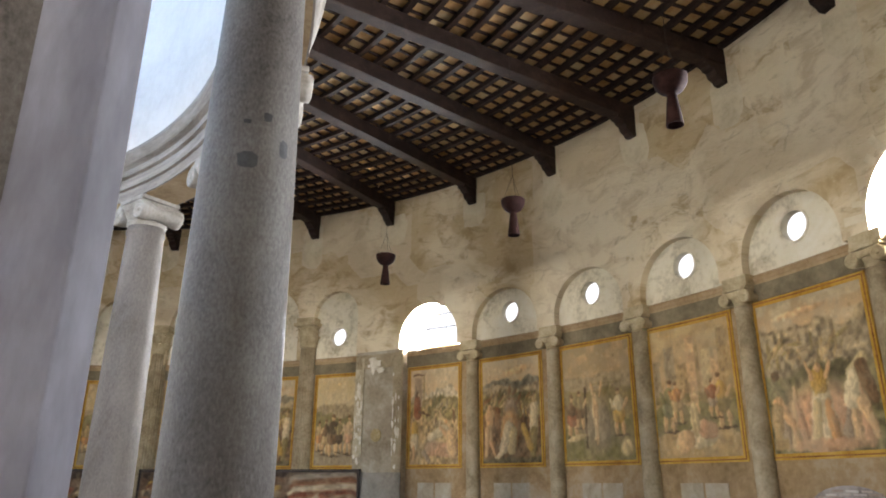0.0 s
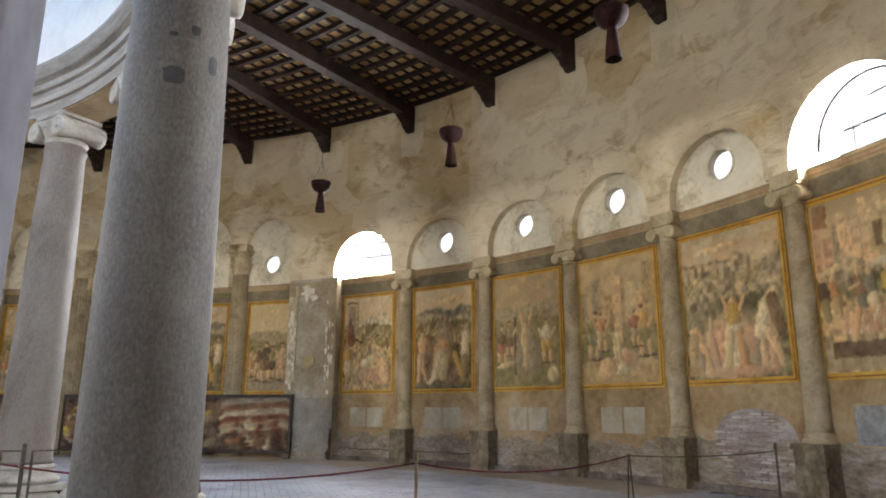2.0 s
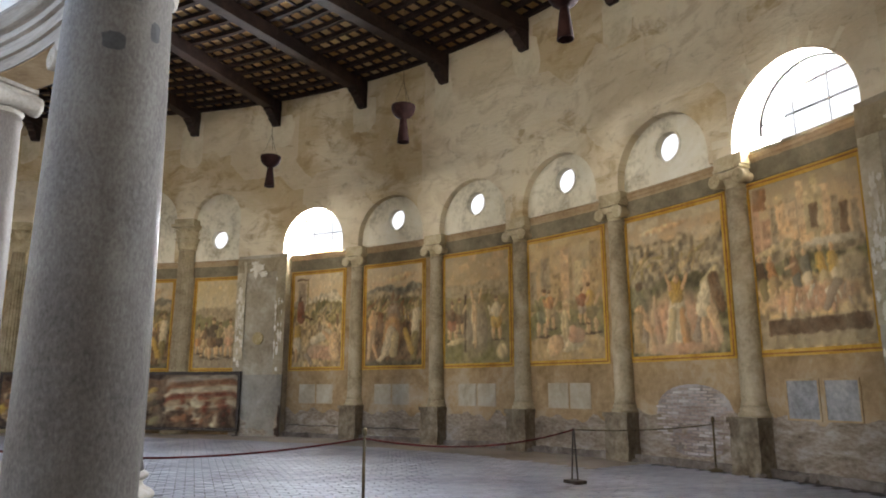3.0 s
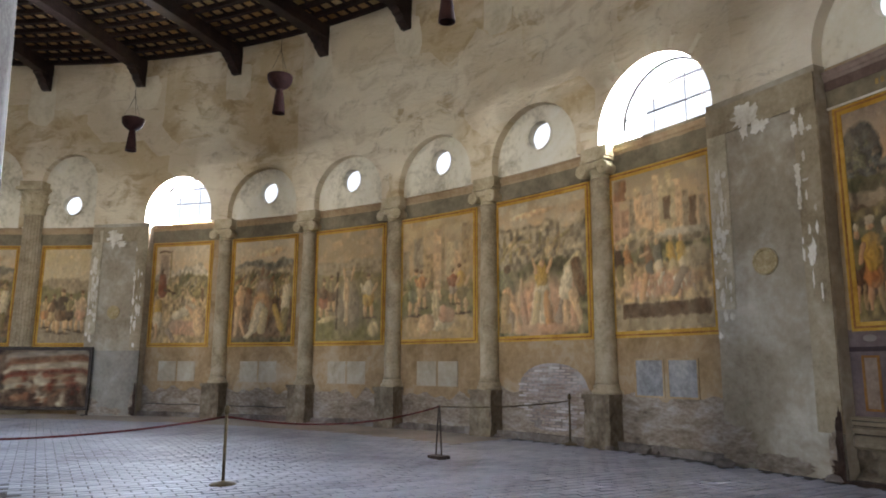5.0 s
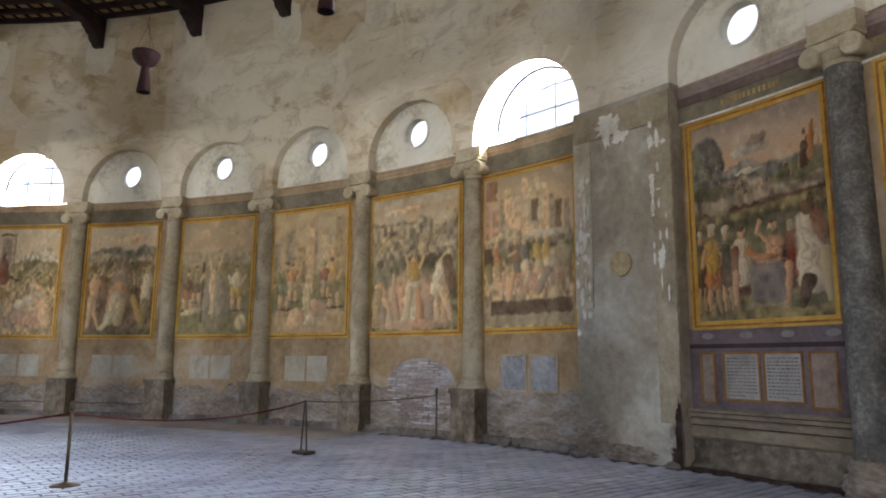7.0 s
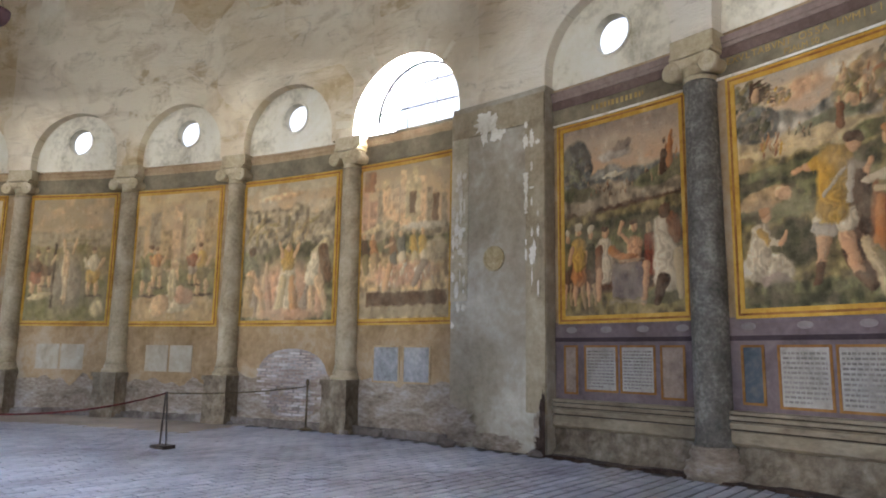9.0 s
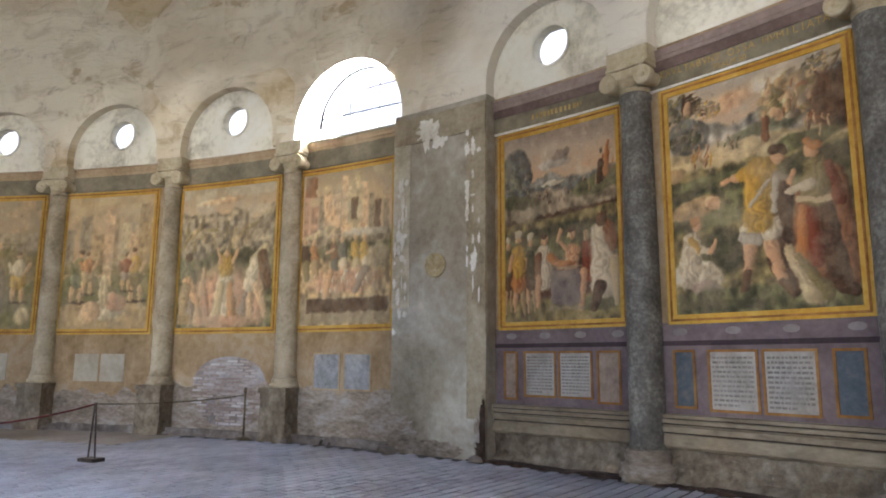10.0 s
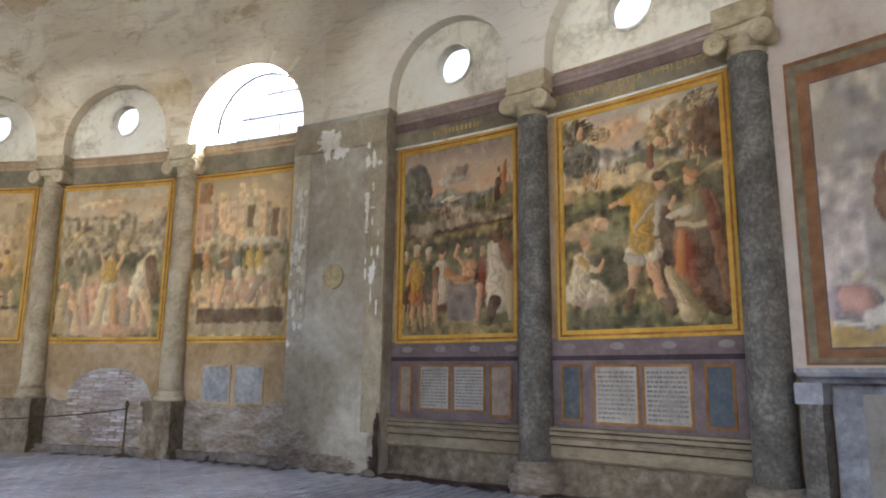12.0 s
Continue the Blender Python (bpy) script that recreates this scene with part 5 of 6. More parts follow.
    p.limb((0.84, 0.16), (0.79, 0.06), 0.05, 0.03, "umber")
    p.blob(0.86, 0.49, 0.05, 0.035, "brown")
    p.quad(0.4, 0.7, 0.255, 0.275, "stone")
    p.quad(0.42, 0.68, 0.07, 0.258, (132, 124, 130))
    p.quad(0.39, 0.71, 0.05, 0.075, "stone")
    for k in range(8):
        p.quad(0.46, 0.64, 0.105 + k * 0.016, 0.109 + k * 0.016, "stone")
    p.blob(0.54, 0.285, 0.1, 0.016, "orange")


def paint_lance(p):
    p.sky("rosy", "haze", 0.7, "cloudy")
    p.blob(0.36, 0.9, 0.26, 0.06, "rosy", 14, 2, 0.3)
    p.blob(0.66, 0.93, 0.2, 0.05, "cloudy", -10, 2, 0.4)
    p.ridge(0.81, 0.08, "blue", 81, 0.4)
    p.ridge(0.775, 0.05, "haze", 88, 0.4)
    p.ridge(0.73, 0.04, "cream", 89, 0.3)
    p.blob(0.5, 0.745, 0.2, 0.03, "teal", 8, 3, 0.4)
    p.blob(0.72, 0.84, 0.19, 0.11, "olive", 24, 3, 0.5)
    p.blob(0.66, 0.78, 0.12, 0.07, "teal", 20, 3, 0.5)
    p.foliage(0.72, 0.86, 0.16, 0.09, 70, 16, ("tan", "olive", "peach", "stone", "rust"))
    p.crowd(16, 0.56, 0.86, 0.78, 0.93, 0.022, ("peach", "tan", "rust", "stone"), 83)
    p.blob(0.96, 0.8, 0.14, 0.15, "umber", 0, 5, 0.5)
    p.blob(0.88, 0.76, 0.1, 0.05, "brown", 30, 4, 0.5)
    p.limb((0.95, 0.86), (0.9, 0.99), 0.014, 0.006, "umber")
    p.limb((0.93, 0.9), (0.99, 0.98), 0.01, 0.004, "umber")
    p.limb((0.88, 0.9), (0.84, 0.98), 0.01, 0.004, "umber")
    p.foliage(0.9, 0.95, 0.1, 0.04, 40, 7, ("moss", "olive", "tan", "slate"))
    p.foliage(0.08, 0.93, 0.12, 0.06, 90, 6, ("slate", "moss", "olive", "teal", "stone"))
    for k in range(7):
        p.limb((0.1, 0.9 + 0.012 * k), (0.3 - 0.02 * k, 0.86 + 0.022 * k), 0.008, 0.003, "umber")
    p.foliage(0.25, 0.89, 0.08, 0.035, 40, 26, ("tan", "olive", "ochre", "stone"))
    p.limb((0.12, 0.9), (0.13, 0.95), 0.02, 0.016, "peach")
    p.blob(0.12, 0.79, 0.15, 0.085, "slate", -12, 7, 0.5)
    p.foliage(0.11, 0.78, 0.13, 0.06, 60, 5, ("slate", "moss", "grey", "teal"))
    p.ridge(0.66, 0.05, "olive", 82, 0.5, 0.03)
    p.blob(0.5, 0.685, 0.2, 0.022, "cream", 8, 4)
    p.blob(0.78, 0.66, 0.22, 0.04, "meadow", 6, 4, 0.5)
    p.crowd(18, 0.12, 0.28, 0.63, 0.71, 0.024, ("orange", "ochre", "linen", "rust", "tan"), 85)
    p.crowd(8, 0.3, 0.44, 0.68, 0.74, 0.018, ("umber", "olive", "moss"), 95)
    p.limb((0.58, 0.78), (0.58, 0.7), 0.02, 0.024, "rust")
    p.blob(0.58, 0.8, 0.012, 0.014, "flesh")
    p.crowd(8, 0.72, 0.92, 0.68, 0.74, 0.024, ("rust", "peach", "tan", "brown"), 86)
    p.ridge(0.62, 0.03, "moss", 84, 0.4, 0.05)
    p.blob(0.3, 0.57, 0.34, 0.035, "meadow", 4, 3, 0.5)
    p.ridge(0.52, 0.04, "meadow", 90, 0.5)
    p.ridge(0.36, 0.06, "olive", 87, 0.5)
    p.blob(0.04, 0.62, 0.07, 0.04, "tan", 30, 5)
    p.blob(0.14, 0.46, 0.18, 0.05, "tan", 10, 6, 0.5)
    p.blob(0.26, 0.47, 0.06, 0.03, "peach", -20, 5)
    p.blob(0.3, 0.26, 0.16, 0.12, "moss", 30, 4)
    p.blob(0.14, 0.16, 0.17, 0.075, "linen", -6, 7, 0.5)
    p.blob(0.2, 0.1, 0.12, 0.04, "lilac", -10, 5)
    p.ridge(0.1, 0.05, "meadow", 91, 0.5)
    for args in (
            ((0.11, 0.32), (0.1, 0.2), 0.055, 0.075, "linen"), ((0.12, 0.29), (0.22, 0.26), 0.022, 0.018, "linen"), ((0.22, 0.26), (0.26, 0.31), 0.016, 0.012, "flesh"),
            ((0.15, 0.385), (0.15, 0.39), 0.034, 0.034, "flesh"), ((0.13, 0.405), (0.165, 0.415), 0.028, 0.02, "orange"), ((0.1, 0.33), (0.16, 0.27), 0.014, 0.01, "ochre"),
            ((0.64, 0.47), (0.62, 0.24), 0.065, 0.075, "umber"), ((0.6, 0.2), (0.68, 0.09), 0.06, 0.05, "umber"),
            ((0.46, 0.28), (0.43, 0.15), 0.036, 0.024, "flesh"), ((0.43, 0.15), (0.41, 0.09), 0.022, 0.02, "brown"),
            ((0.57, 0.27), (0.62, 0.12), 0.042, 0.026, "flesh"), ((0.62, 0.11), (0.67, 0.07), 0.022, 0.018, "brown"),
            ((0.46, 0.33), (0.58, 0.33), 0.055, 0.06, "linen"), ((0.42, 0.3), (0.5, 0.29), 0.03, 0.03, "haze"),
            ((0.32, 0.55), (0.45, 0.57), 0.016, 0.03, "flesh"), ((0.44, 0.57), (0.6, 0.57), 0.04, 0.04, "ochre"),
            ((0.54, 0.56), (0.51, 0.38), 0.09, 0.085, "ochre"), ((0.48, 0.38), (0.46, 0.33), 0.022, 0.012, "ochre"), ((0.55, 0.37), (0.54, 0.32), 0.02, 0.01, "ochre"),
            ((0.58, 0.53), (0.47, 0.43), 0.01, 0.01, "haze"), ((0.62, 0.54), (0.7, 0.51), 0.028, 0.02, "grey"), ((0.62, 0.53), (0.6, 0.4), 0.022, 0.016, "haze"),
            ((0.635, 0.615), (0.64, 0.62), 0.038, 0.036, "flesh"), ((0.62, 0.645), (0.67, 0.64), 0.026, 0.026, "umber"),
            ((0.92, 0.5), (0.95, 0.14), 0.045, 0.08, "rust"), ((0.8, 0.42), (0.8, 0.17), 0.09, 0.125, "rust"), ((0.86, 0.38), (0.9, 0.12), 0.04, 0.06, "umber"),
            ((0.75, 0.38), (0.73, 0.2), 0.026, 0.04, "orange"), ((0.79, 0.38), (0.8, 0.18), 0.026, 0.036, "wine"), ((0.9, 0.1), (0.97, 0.06), 0.05, 0.03, "umber"),
            ((0.66, 0.24), (0.78, 0.06), 0.024, 0.07, "cream"), ((0.7, 0.2), (0.84, 0.06), 0.016, 0.04, "olive"),
            ((0.83, 0.53), (0.82, 0.44), 0.07, 0.075, "olive"), ((0.73, 0.42), (0.93, 0.41), 0.016, 0.014, "cream"),
            ((0.69, 0.46), (0.79, 0.48), 0.022, 0.03, "linen"), ((0.7, 0.5), (0.71, 0.54), 0.018, 0.012, "flesh"), ((0.89, 0.54), (0.93, 0.4), 0.022, 0.03, "wine"),
            ((0.81, 0.61), (0.81, 0.615), 0.038, 0.038, "flesh"), ((0.79, 0.648), (0.84, 0.632), 0.026, 0.028, "orange")):
        p.limb(*args)
    p.quad(0.66, 0.82, 0.582, 0.588, "linen")
    p.blob(0.3, 0.03, 0.3, 0.03, "moss", 0, 3)


def paint_far(p):
    p.ridge(0.68, 0.08, "stone", 91)
    p.ridge(0.56, 0.1, "green", 92)
    p.ridge(0.28, 0.1, "grey", 93)
    p.form(0.25, 0.12, 0.42, "brown", "tan", 4, 1.1)
    p.form(0.46, 0.1, 0.5, "dark", "brown", 0, 1.3)
    p.form(0.62, 0.14, 0.4, "olive", "dark")
    p.form(0.84, 0.12, 0.46, "peach", "pink", 4, 1.1)
    p.form(0.1, 0.16, 0.36, "tan", "orange")


def picture_mesh(name, p, place, material, parent, label):
    nx, ny = p.u.shape
    verts = [place(float(a), float(b)) for a, b in zip(p.u.ravel(), p.v.ravel())]
    idx = np.arange(nx * ny).reshape(nx, ny)
    faces = np.stack([idx[:-1, :-1], idx[1:, :-1], idx[1:, 1:], idx[:-1, 1:]], -1).reshape(-1, 4).tolist()
    me = bpy.data.meshes.new(name)
    me.from_pydata(verts, [], faces)
    lin = (np.clip(p.c, 0, 255) / 255.0) ** 2.2
    col = np.concatenate([lin.reshape(-1, 3), np.ones((nx * ny, 1))], 1)
    me.color_attributes.new("paint", "FLOAT_COLOR", "POINT").data.foreach_set("color", col.ravel().astype(np.float32))
    me.materials.append(material)
    ob = new(name, me)
    ob.parent = parent
    if label:
        ob["label"] = label
    return ob


def mural(t0, t1, z0, z1, painter, sky_colors, seed, res, label, fade):
    root = thing("wall_painting", at(R_IN, (t0 + t1) / 2, z0), label, "fresco", "frescoes round the wall")
    inv = root.matrix_world.inverted()
    w = radians(t1 - t0) * R_IN
    p = Picture(res, int(res * (z1 - z0) / w), seed, (z1 - z0) / w)
    low_c, high_c, cloud = sky_colors
    p.sky(low_c, high_c, 0.6, cloud)
    painter(p)
    p.soften(1)
    p.dabs(int(res * 6), max(2, res // 50), seed)
    grey = p.c.mean(-1, keepdims=True)
    p.c = np.clip((p.c - 150) * 1.06 + 148, 15, 240) * np.array((1.06, 1.0, 0.88))
    worn = np.array((177.0, 157.0, 124.0))
    if fade > 0.15:
        p.c = 0.86 * p.c + 0.14 * grey * np.array((1.06, 1.0, 0.92))
    p.c = p.c * (1 - fade) + fade * (0.35 * grey + 0.65 * worn)
    # patchy loss: paint thinned to the plaster in drifts
    loss = value_noise(p.u, p.v, 5, seed + 40) * 0.6 + value_noise(p.u, p.v, 17, seed + 41) * 0.4
    loss = (np.clip((loss - 0.5) * 2.6, 0, 1) * (0.12 + 1.1 * fade))[..., None]
    p.c = p.c * (1 - loss) + loss * (0.5 * p.c.mean(-1, keepdims=True) + 0.5 * worn)
    p.c = p.c * np.array((0.96, 0.945, 0.88) if fade > 0.15 else (0.8, 0.785, 0.77))
    fw = 0.115
    dt = math.degrees(fw / R_IN)

    def place(u, v):
        q = pol(R_IN - 0.012, t0 + dt + (t1 - t0 - 2 * dt) * u, z0 + fw + (z1 - z0 - 2 * fw) * v)
        return tuple(inv @ q)
    picture_mesh("picture", p, place, M_FRESCO, root, "weathered painted scene on plaster")

    def add(name, bm, m, lab=""):
        bmesh.ops.transform(bm, matrix=inv, verts=bm.verts[:])
        part(name, bm, m, root, lab)
    for a, b, c, d in ((t0, t1, z0, z0 + fw), (t0, t1, z1 - fw, z1), (t0, t0 + dt, z0 + fw, z1 - fw), (t1 - dt, t1, z0 + fw, z1 - fw)):
        add("frame_band", arc_bar(R_IN - 0.028, R_IN, a, b, c, d, 0.0, 6), M_GOLD, "ochre-gold painted stucco border")
    g1, g2 = 0.035, 0.062
    e1, e2 = math.degrees(g1 / R_IN), math.degrees(g2 / R_IN)
    for a, b, c, d in ((t0 + e1, t1 - e1, z0 + g1, z0 + g2), (t0 + e1, t1 - e1, z1 - g2, z1 - g1), (t0 + e1, t0 + e2, z0 + g2, z1 - g2), (t1 - e2, t1 - e1, z0 + g2, z1 - g2)):
        add("frame_line", arc_bar(R_IN - 0.034, R_IN - 0.026, a, b, c, d, 0.0, 6), M_GOLD_D, "brown line in the border")
    return root


MURALS = (
    (33.22, 38.85, paint_bound, ("peach", "grey", "stone"), 110, "faded fresco of a reclining form before brown hills"),
    (40.69, 46.9, paint_fire, ("peach", "blue", "white"), 110, "faded fresco of forms round an orange fire"),
    (48.5, 55.05, paint_posts, ("tan", "stone", "peach"), 120, "faded olive fresco with tall green posts"),
    (56.25, 62.87, paint_hall, ("peach", "cream", "tan"), 120, "faded fresco of a peach-coloured columned hall"),
    (64.25, 71.3, paint_flame, ("peach", "stone", "tan"), 140, "faded fresco with a white robe in pink flames"),
    (72.45, 78.75, paint_city, ("tan", "stone", "cream"), 150, "faded fresco of a city over a pale crowd"),
    (84.4, 90.3, paint_altar, ("peach", "blue", "cream"), 240, "bright fresco of forms round a grey altar block"),
    (91.83, 98.24, paint_lance, ("peach", "blue", "cream"), 280, "bright fresco of a yellow tunic and red dress in hills"),
    (23.1, 27.9, paint_far, ("white", "cream", "white"), 90, "faded fresco of brown forms under a white sky"),
    (15.1, 21.2, paint_fire, ("cream", "white", "peach"), 90, "faded fresco with pale forms and an ochre border"),
    (6.9, 12.7, paint_flame, ("cream", "white", "peach"), 90, "faded fresco with warm forms and an ochre border"),
    (-1.3, 4.8, paint_far, ("cream", "tan", "white"), 90, "faded fresco with brown forms and an ochre border"))
for i, (t0, t1, painter, sky_c, res, label) in enumerate(MURALS):
    mural(t0, t1, 1.9 if i in (6, 7) else 1.95, 4.94 if i in (6, 7) else 5.01, painter, sky_c, 100 + 7 * i, res, label, 0.1 if i in (6, 7) else 0.26)


# ---- tablets and painted dado ----
def tablet_pair(tc, z0, z1, w, gap, slab, frame_m, lines, label, seed):
    rng = random.Random(seed)
    for s in (-1, 1):
        root = thing("inscription_tablet", at(R_IN, tc + s * math.degrees((w / 2 + gap / 2) / R_IN), z0), label, "tablet", "inscription tablets under the frescoes")
        slab_ob = part("slab", soft_box(-w / 2, w / 2, -0.016, 0.0, 0.0, z1 - z0, 0.003), slab, root)
        if frame_m:
            for a, b, c, d in ((-w / 2 - 0.03, w / 2 + 0.03, -0.03, 0.0), (-w / 2 - 0.03, w / 2 + 0.03, z1 - z0, z1 - z0 + 0.03), (-w / 2 - 0.03, -w / 2, 0.0, z1 - z0), (w / 2, w / 2 + 0.03, 0.0, z1 - z0)):
                bm = bmesh.new()
                box(bm, a, b, -0.024, 0.0, c, d)
                part("frame_bar", bm, frame_m, root, "ochre painted border")
        h = z1 - z0
        for k in range(lines):
            z = h * 0.94 - (k + 0.5) * h * 0.9 / lines
            bm = bmesh.new()
            x = -w * 0.45
            end = w * (0.44 if k < lines - 1 else 0.1)
            while x < end:
                l = min(rng.uniform(0.02, 0.07), end - x)
                box(bm, x, x + l, -0.018, -0.014, z - h * 0.2 / lines, z + h * 0.22 / lines)
                x += l + 0.014
            part("lettering", bm, M_INK, slab_ob, "row of small grey bars of lettering")["kind"] = "stuff"


for tc in (36.1, 43.65, 51.72, 59.58):
    tablet_pair(tc, 0.99, 1.55, 0.58, 0.06, M_FADED_TAB, None, 0, "faded whitish painted tablet on ochre plaster", int(tc))
tablet_pair(75.58, 0.95, 1.55, 0.56, 0.13, M_BLUETAB, M_CORNICE, 0, "damaged blue-grey painted tablet", 75)
tablet_pair(87.15, 0.97, 1.56, 0.485, 0.1, M_MARBLE_TAB, M_OCHRE, 12, "white tablet with rows of grey lettering", 86)
tablet_pair(94.85, 0.9, 1.56, 0.545, 0.1, M_MARBLE_TAB, M_OCHRE, 11, "white tablet with rows of grey lettering", 94)
for t0, t1, m in ((84.72, 85.2, M_PANEL_BROWN), (88.98, 89.8, M_PANEL_BROWN), (92.0, 92.62, M_PANEL_BLUE), (97.05, 97.8, M_PANEL_BLUE)):
    root = thing("painted_panel", at(R_IN, (t0 + t1) / 2, 0.92), "narrow marbled panel with an ochre border", "panel", "marbled panels of the dado")
    w = radians(t1 - t0) * R_IN / 2
    part("field", soft_box(-w, w, -0.014, 0, 0, 0.64, 0.003), m, root)
    for a, b, c, d in ((-w - 0.03, w + 0.03, -0.03, 0.0), (-w - 0.03, w + 0.03, 0.64, 0.67), (-w - 0.03, -w, 0.0, 0.64), (w, w + 0.03, 0.0, 0.64)):
        bm = bmesh.new()
        box(bm, a, b, -0.024, 0.0, c, d)
        part("frame_bar", bm, M_OCHRE, root)
for t0, t1 in BRIGHT:
    field = tagged(part("dado_field", arc_bar(R_IN - 0.008, R_IN, t0, t1, 0.8, 1.92), M_PURPLE), "purple-grey marbled dado paint", "dado", kind="structure")
    tagged(part("trim", arc_bar(R_IN - 0.016, R_IN, t0, t1, 1.64, 1.7), M_DARKLINE), "blackish purple painted line", "trim", kind="structure")
    pr = [(R_IN, 0.4), (R_IN - 0.07, 0.42), (R_IN - 0.1, 0.45), (R_IN - 0.095, 0.585), (R_IN - 0.06, 0.59), (R_IN - 0.06, 0.605), (R_IN - 0.11, 0.61), (R_IN - 0.115, 0.67), (R_IN - 0.075, 0.695),
          (R_IN - 0.07, 0.71), (R_IN - 0.12, 0.715), (R_IN - 0.12, 0.755), (R_IN - 0.085, 0.762), (R_IN - 0.085, 0.772), (R_IN - 0.125, 0.778), (R_IN - 0.11, 0.81), (R_IN, 0.82)]
    tagged(part("dado_moulding", arc_profile(pr, t0, t1, 14), M_BENCH), "stepped stucco bench moulding at the wall foot", "moulding", kind="structure")
    # dark strips paint the shade in the grooves and under the lowest edge
    for z, r_ in ((0.598, 0.058), (0.703, 0.068), (0.767, 0.083), (0.435, 0.06)):
        tagged(part("trim", arc_bar(R_IN - r_ - 0.006, R_IN - r_ + 0.03, t0, t1, z - 0.013, z + 0.013), M_GROOVE_SHADE), "dark strip painted as shade in a groove of the bench moulding", "trim", kind="structure")
    bm = bmesh.new()
    n, k = 40, 7
    grid = [[bm.verts.new(pol(R_IN - 0.035 - 0.045 * noise.noise(Vector((a * 0.45, j * 0.6, t0))) - 0.06 * max(0, 2 - j), t0 + (t1 - t0) * a / n, 0.44 * j / k)) for j in range(k + 1)] for a in range(n + 1)]
    for a in range(n):
        for j in range(k):
            bm.faces.new((grid[a][j], grid[a + 1][j], grid[a + 1][j + 1], grid[a][j + 1]))
    tagged(part("dado_foot", bm, M_PEDESTAL), "rough crumbling plaster under the bench moulding", "wall", kind="structure")
    for k in range(4):
        bm = bmesh.new()
        bmesh.ops.create_uvsphere(bm, u_segments=14, v_segments=6, radius=0.075)
        bmesh.ops.scale(bm, vec=(1.3, 0.06, 0.62), verts=bm.verts[:])
        sp = part("spot", bm, M_PANEL_PALE, field, "pale painted spot on the band")
        sp.matrix_world = at(R_IN - 0.009, t0 + (t1 - t0) * (k + 0.5) / 4, 1.81)
# eaten plaster and rubble along the foot of the wall
for i, (t0, t1) in enumerate(SPANS):
    bm = bmesh.new()
    n, k = 26, 8
    zt = 0.78 if i < 4 else 0.95
    grid = [[bm.verts.new(pol(R_IN - 0.012 - 0.03 * (j < k) * max(0, noise.noise(Vector((a * 0.7, j * 0.8, i)))), t0 - 0.4 + (t1 - t0 + 0.8) * a / n, (zt + 0.22 * noise.noise(Vector((a * 0.3, i * 3.0, 0)))) * j / k)) for j in range(k + 1)] for a in range(n + 1)]
    for a in range(n):
        for j in range(k):
            bm.faces.new((grid[a][j], grid[a + 1][j], grid[a + 1][j + 1], grid[a][j + 1]))
    tagged(part("damp_plaster", bm, M_LOWER), "salt-eaten grey plaster at the wall foot", "wall", kind="structure")
    tagged(part("footing", arc_bar(R_IN - 0.16, R_IN, t0 - 0.5, t1 + 0.5, -0.02, 0.13, 0.08, 24), M_ROUGHSTONE), "rough broken footing along the wall", "footing", kind="structure")
tagged(part("footing", arc_bar(R_IN - 0.36, R_IN - 0.01, 83.4, 99.4, -0.02, 0.035, 0.06, 60), M_DIRT_SHADE), "dark uneven stone kerb at the wall foot", "footing", kind="structure")

# exposed brick where the plaster is lost
random.seed(5)
patch = thing("brick_patch", at(R_IN, 68.4, 0), "patch of exposed old bricks under the fresco", "brickwork")
bm = bmesh.new()
ring = [bm.verts.new((0.88 * math.cos(a) * (1 if math.sin(a) > 0 else 1.05), -0.02, 0.85 + 0.66 * math.copysign(abs(math.sin(a)) ** 0.7, math.sin(a)))) for a in [2 * math.pi * k / 30 for k in range(30)]]
bm.faces.new(ring)
part("mortar_bed", bm, M_MORTAR, patch, "crumbling grey mortar")
bb = bmesh.new()
box(bb, -0.13, 0.13, -0.012, 0.0, -0.022, 0.022)
brick_me = bpy.data.meshes.new("brick")
bb.to_mesh(brick_me)
bb.free()
brick_me.materials.append(M_WALLBRICK)
for row in range(22):
    z = 0.24 + row * 0.056
    x = -0.9 + 0.14 * (row % 2)
    while x < 0.9:
        if (x / 0.86) ** 2 + (abs(z - 0.85) / 0.66) ** 2.6 < 0.93 and random.random() < 0.93:
            ob = new("brick", brick_me)
            ob.parent = patch
            ob.matrix_parent_inverse = Matrix()
            ob.matrix_basis = pose(x, -0.021 - 0.008 * random.random(), z + random.uniform(-0.006, 0.006), 0, random.uniform(-1.5, 1.5), 0) @ Matrix.Diagonal((random.uniform(0.75, 1.0), 1, random.uniform(0.8, 1), 1))
        x += 0.28


# gilt words over the second bright fresco
def words(text, size, th, z):
    cu = bpy.data.curves.new("lettering", "FONT")
    cu.body, cu.size, cu.extrude, cu.align_x = text, size, 0.003, "CENTER"
    cu.materials.append(M_GILT)
    ob = new("lettering", cu)
    ob.matrix_world = at(R_IN - 0.026, th, z) @ pose(0, 0, 0, 90, 0, 0)
    return ob


chars = "EXVLTABVNT OSSA HVMILIATA"
sign = thing("frieze_lettering", at(R_IN - 0.02, 94.7, 5.1), "gilt capital letters painted on the frieze", "inscription")
for k, ch in enumerate(chars):
    if ch == " ":
        continue
    ob = words(ch, 0.125, 92.0 + 5.6 * k / (len(chars) - 1), 5.115)
    ob.parent = sign
    ob.matrix_parent_inverse = sign.matrix_world.inverted()
ob = words("PSALM 50", 0.1, 94.5, 5.005)
ob.parent = sign
ob.matrix_parent_inverse = sign.matrix_world.inverted()
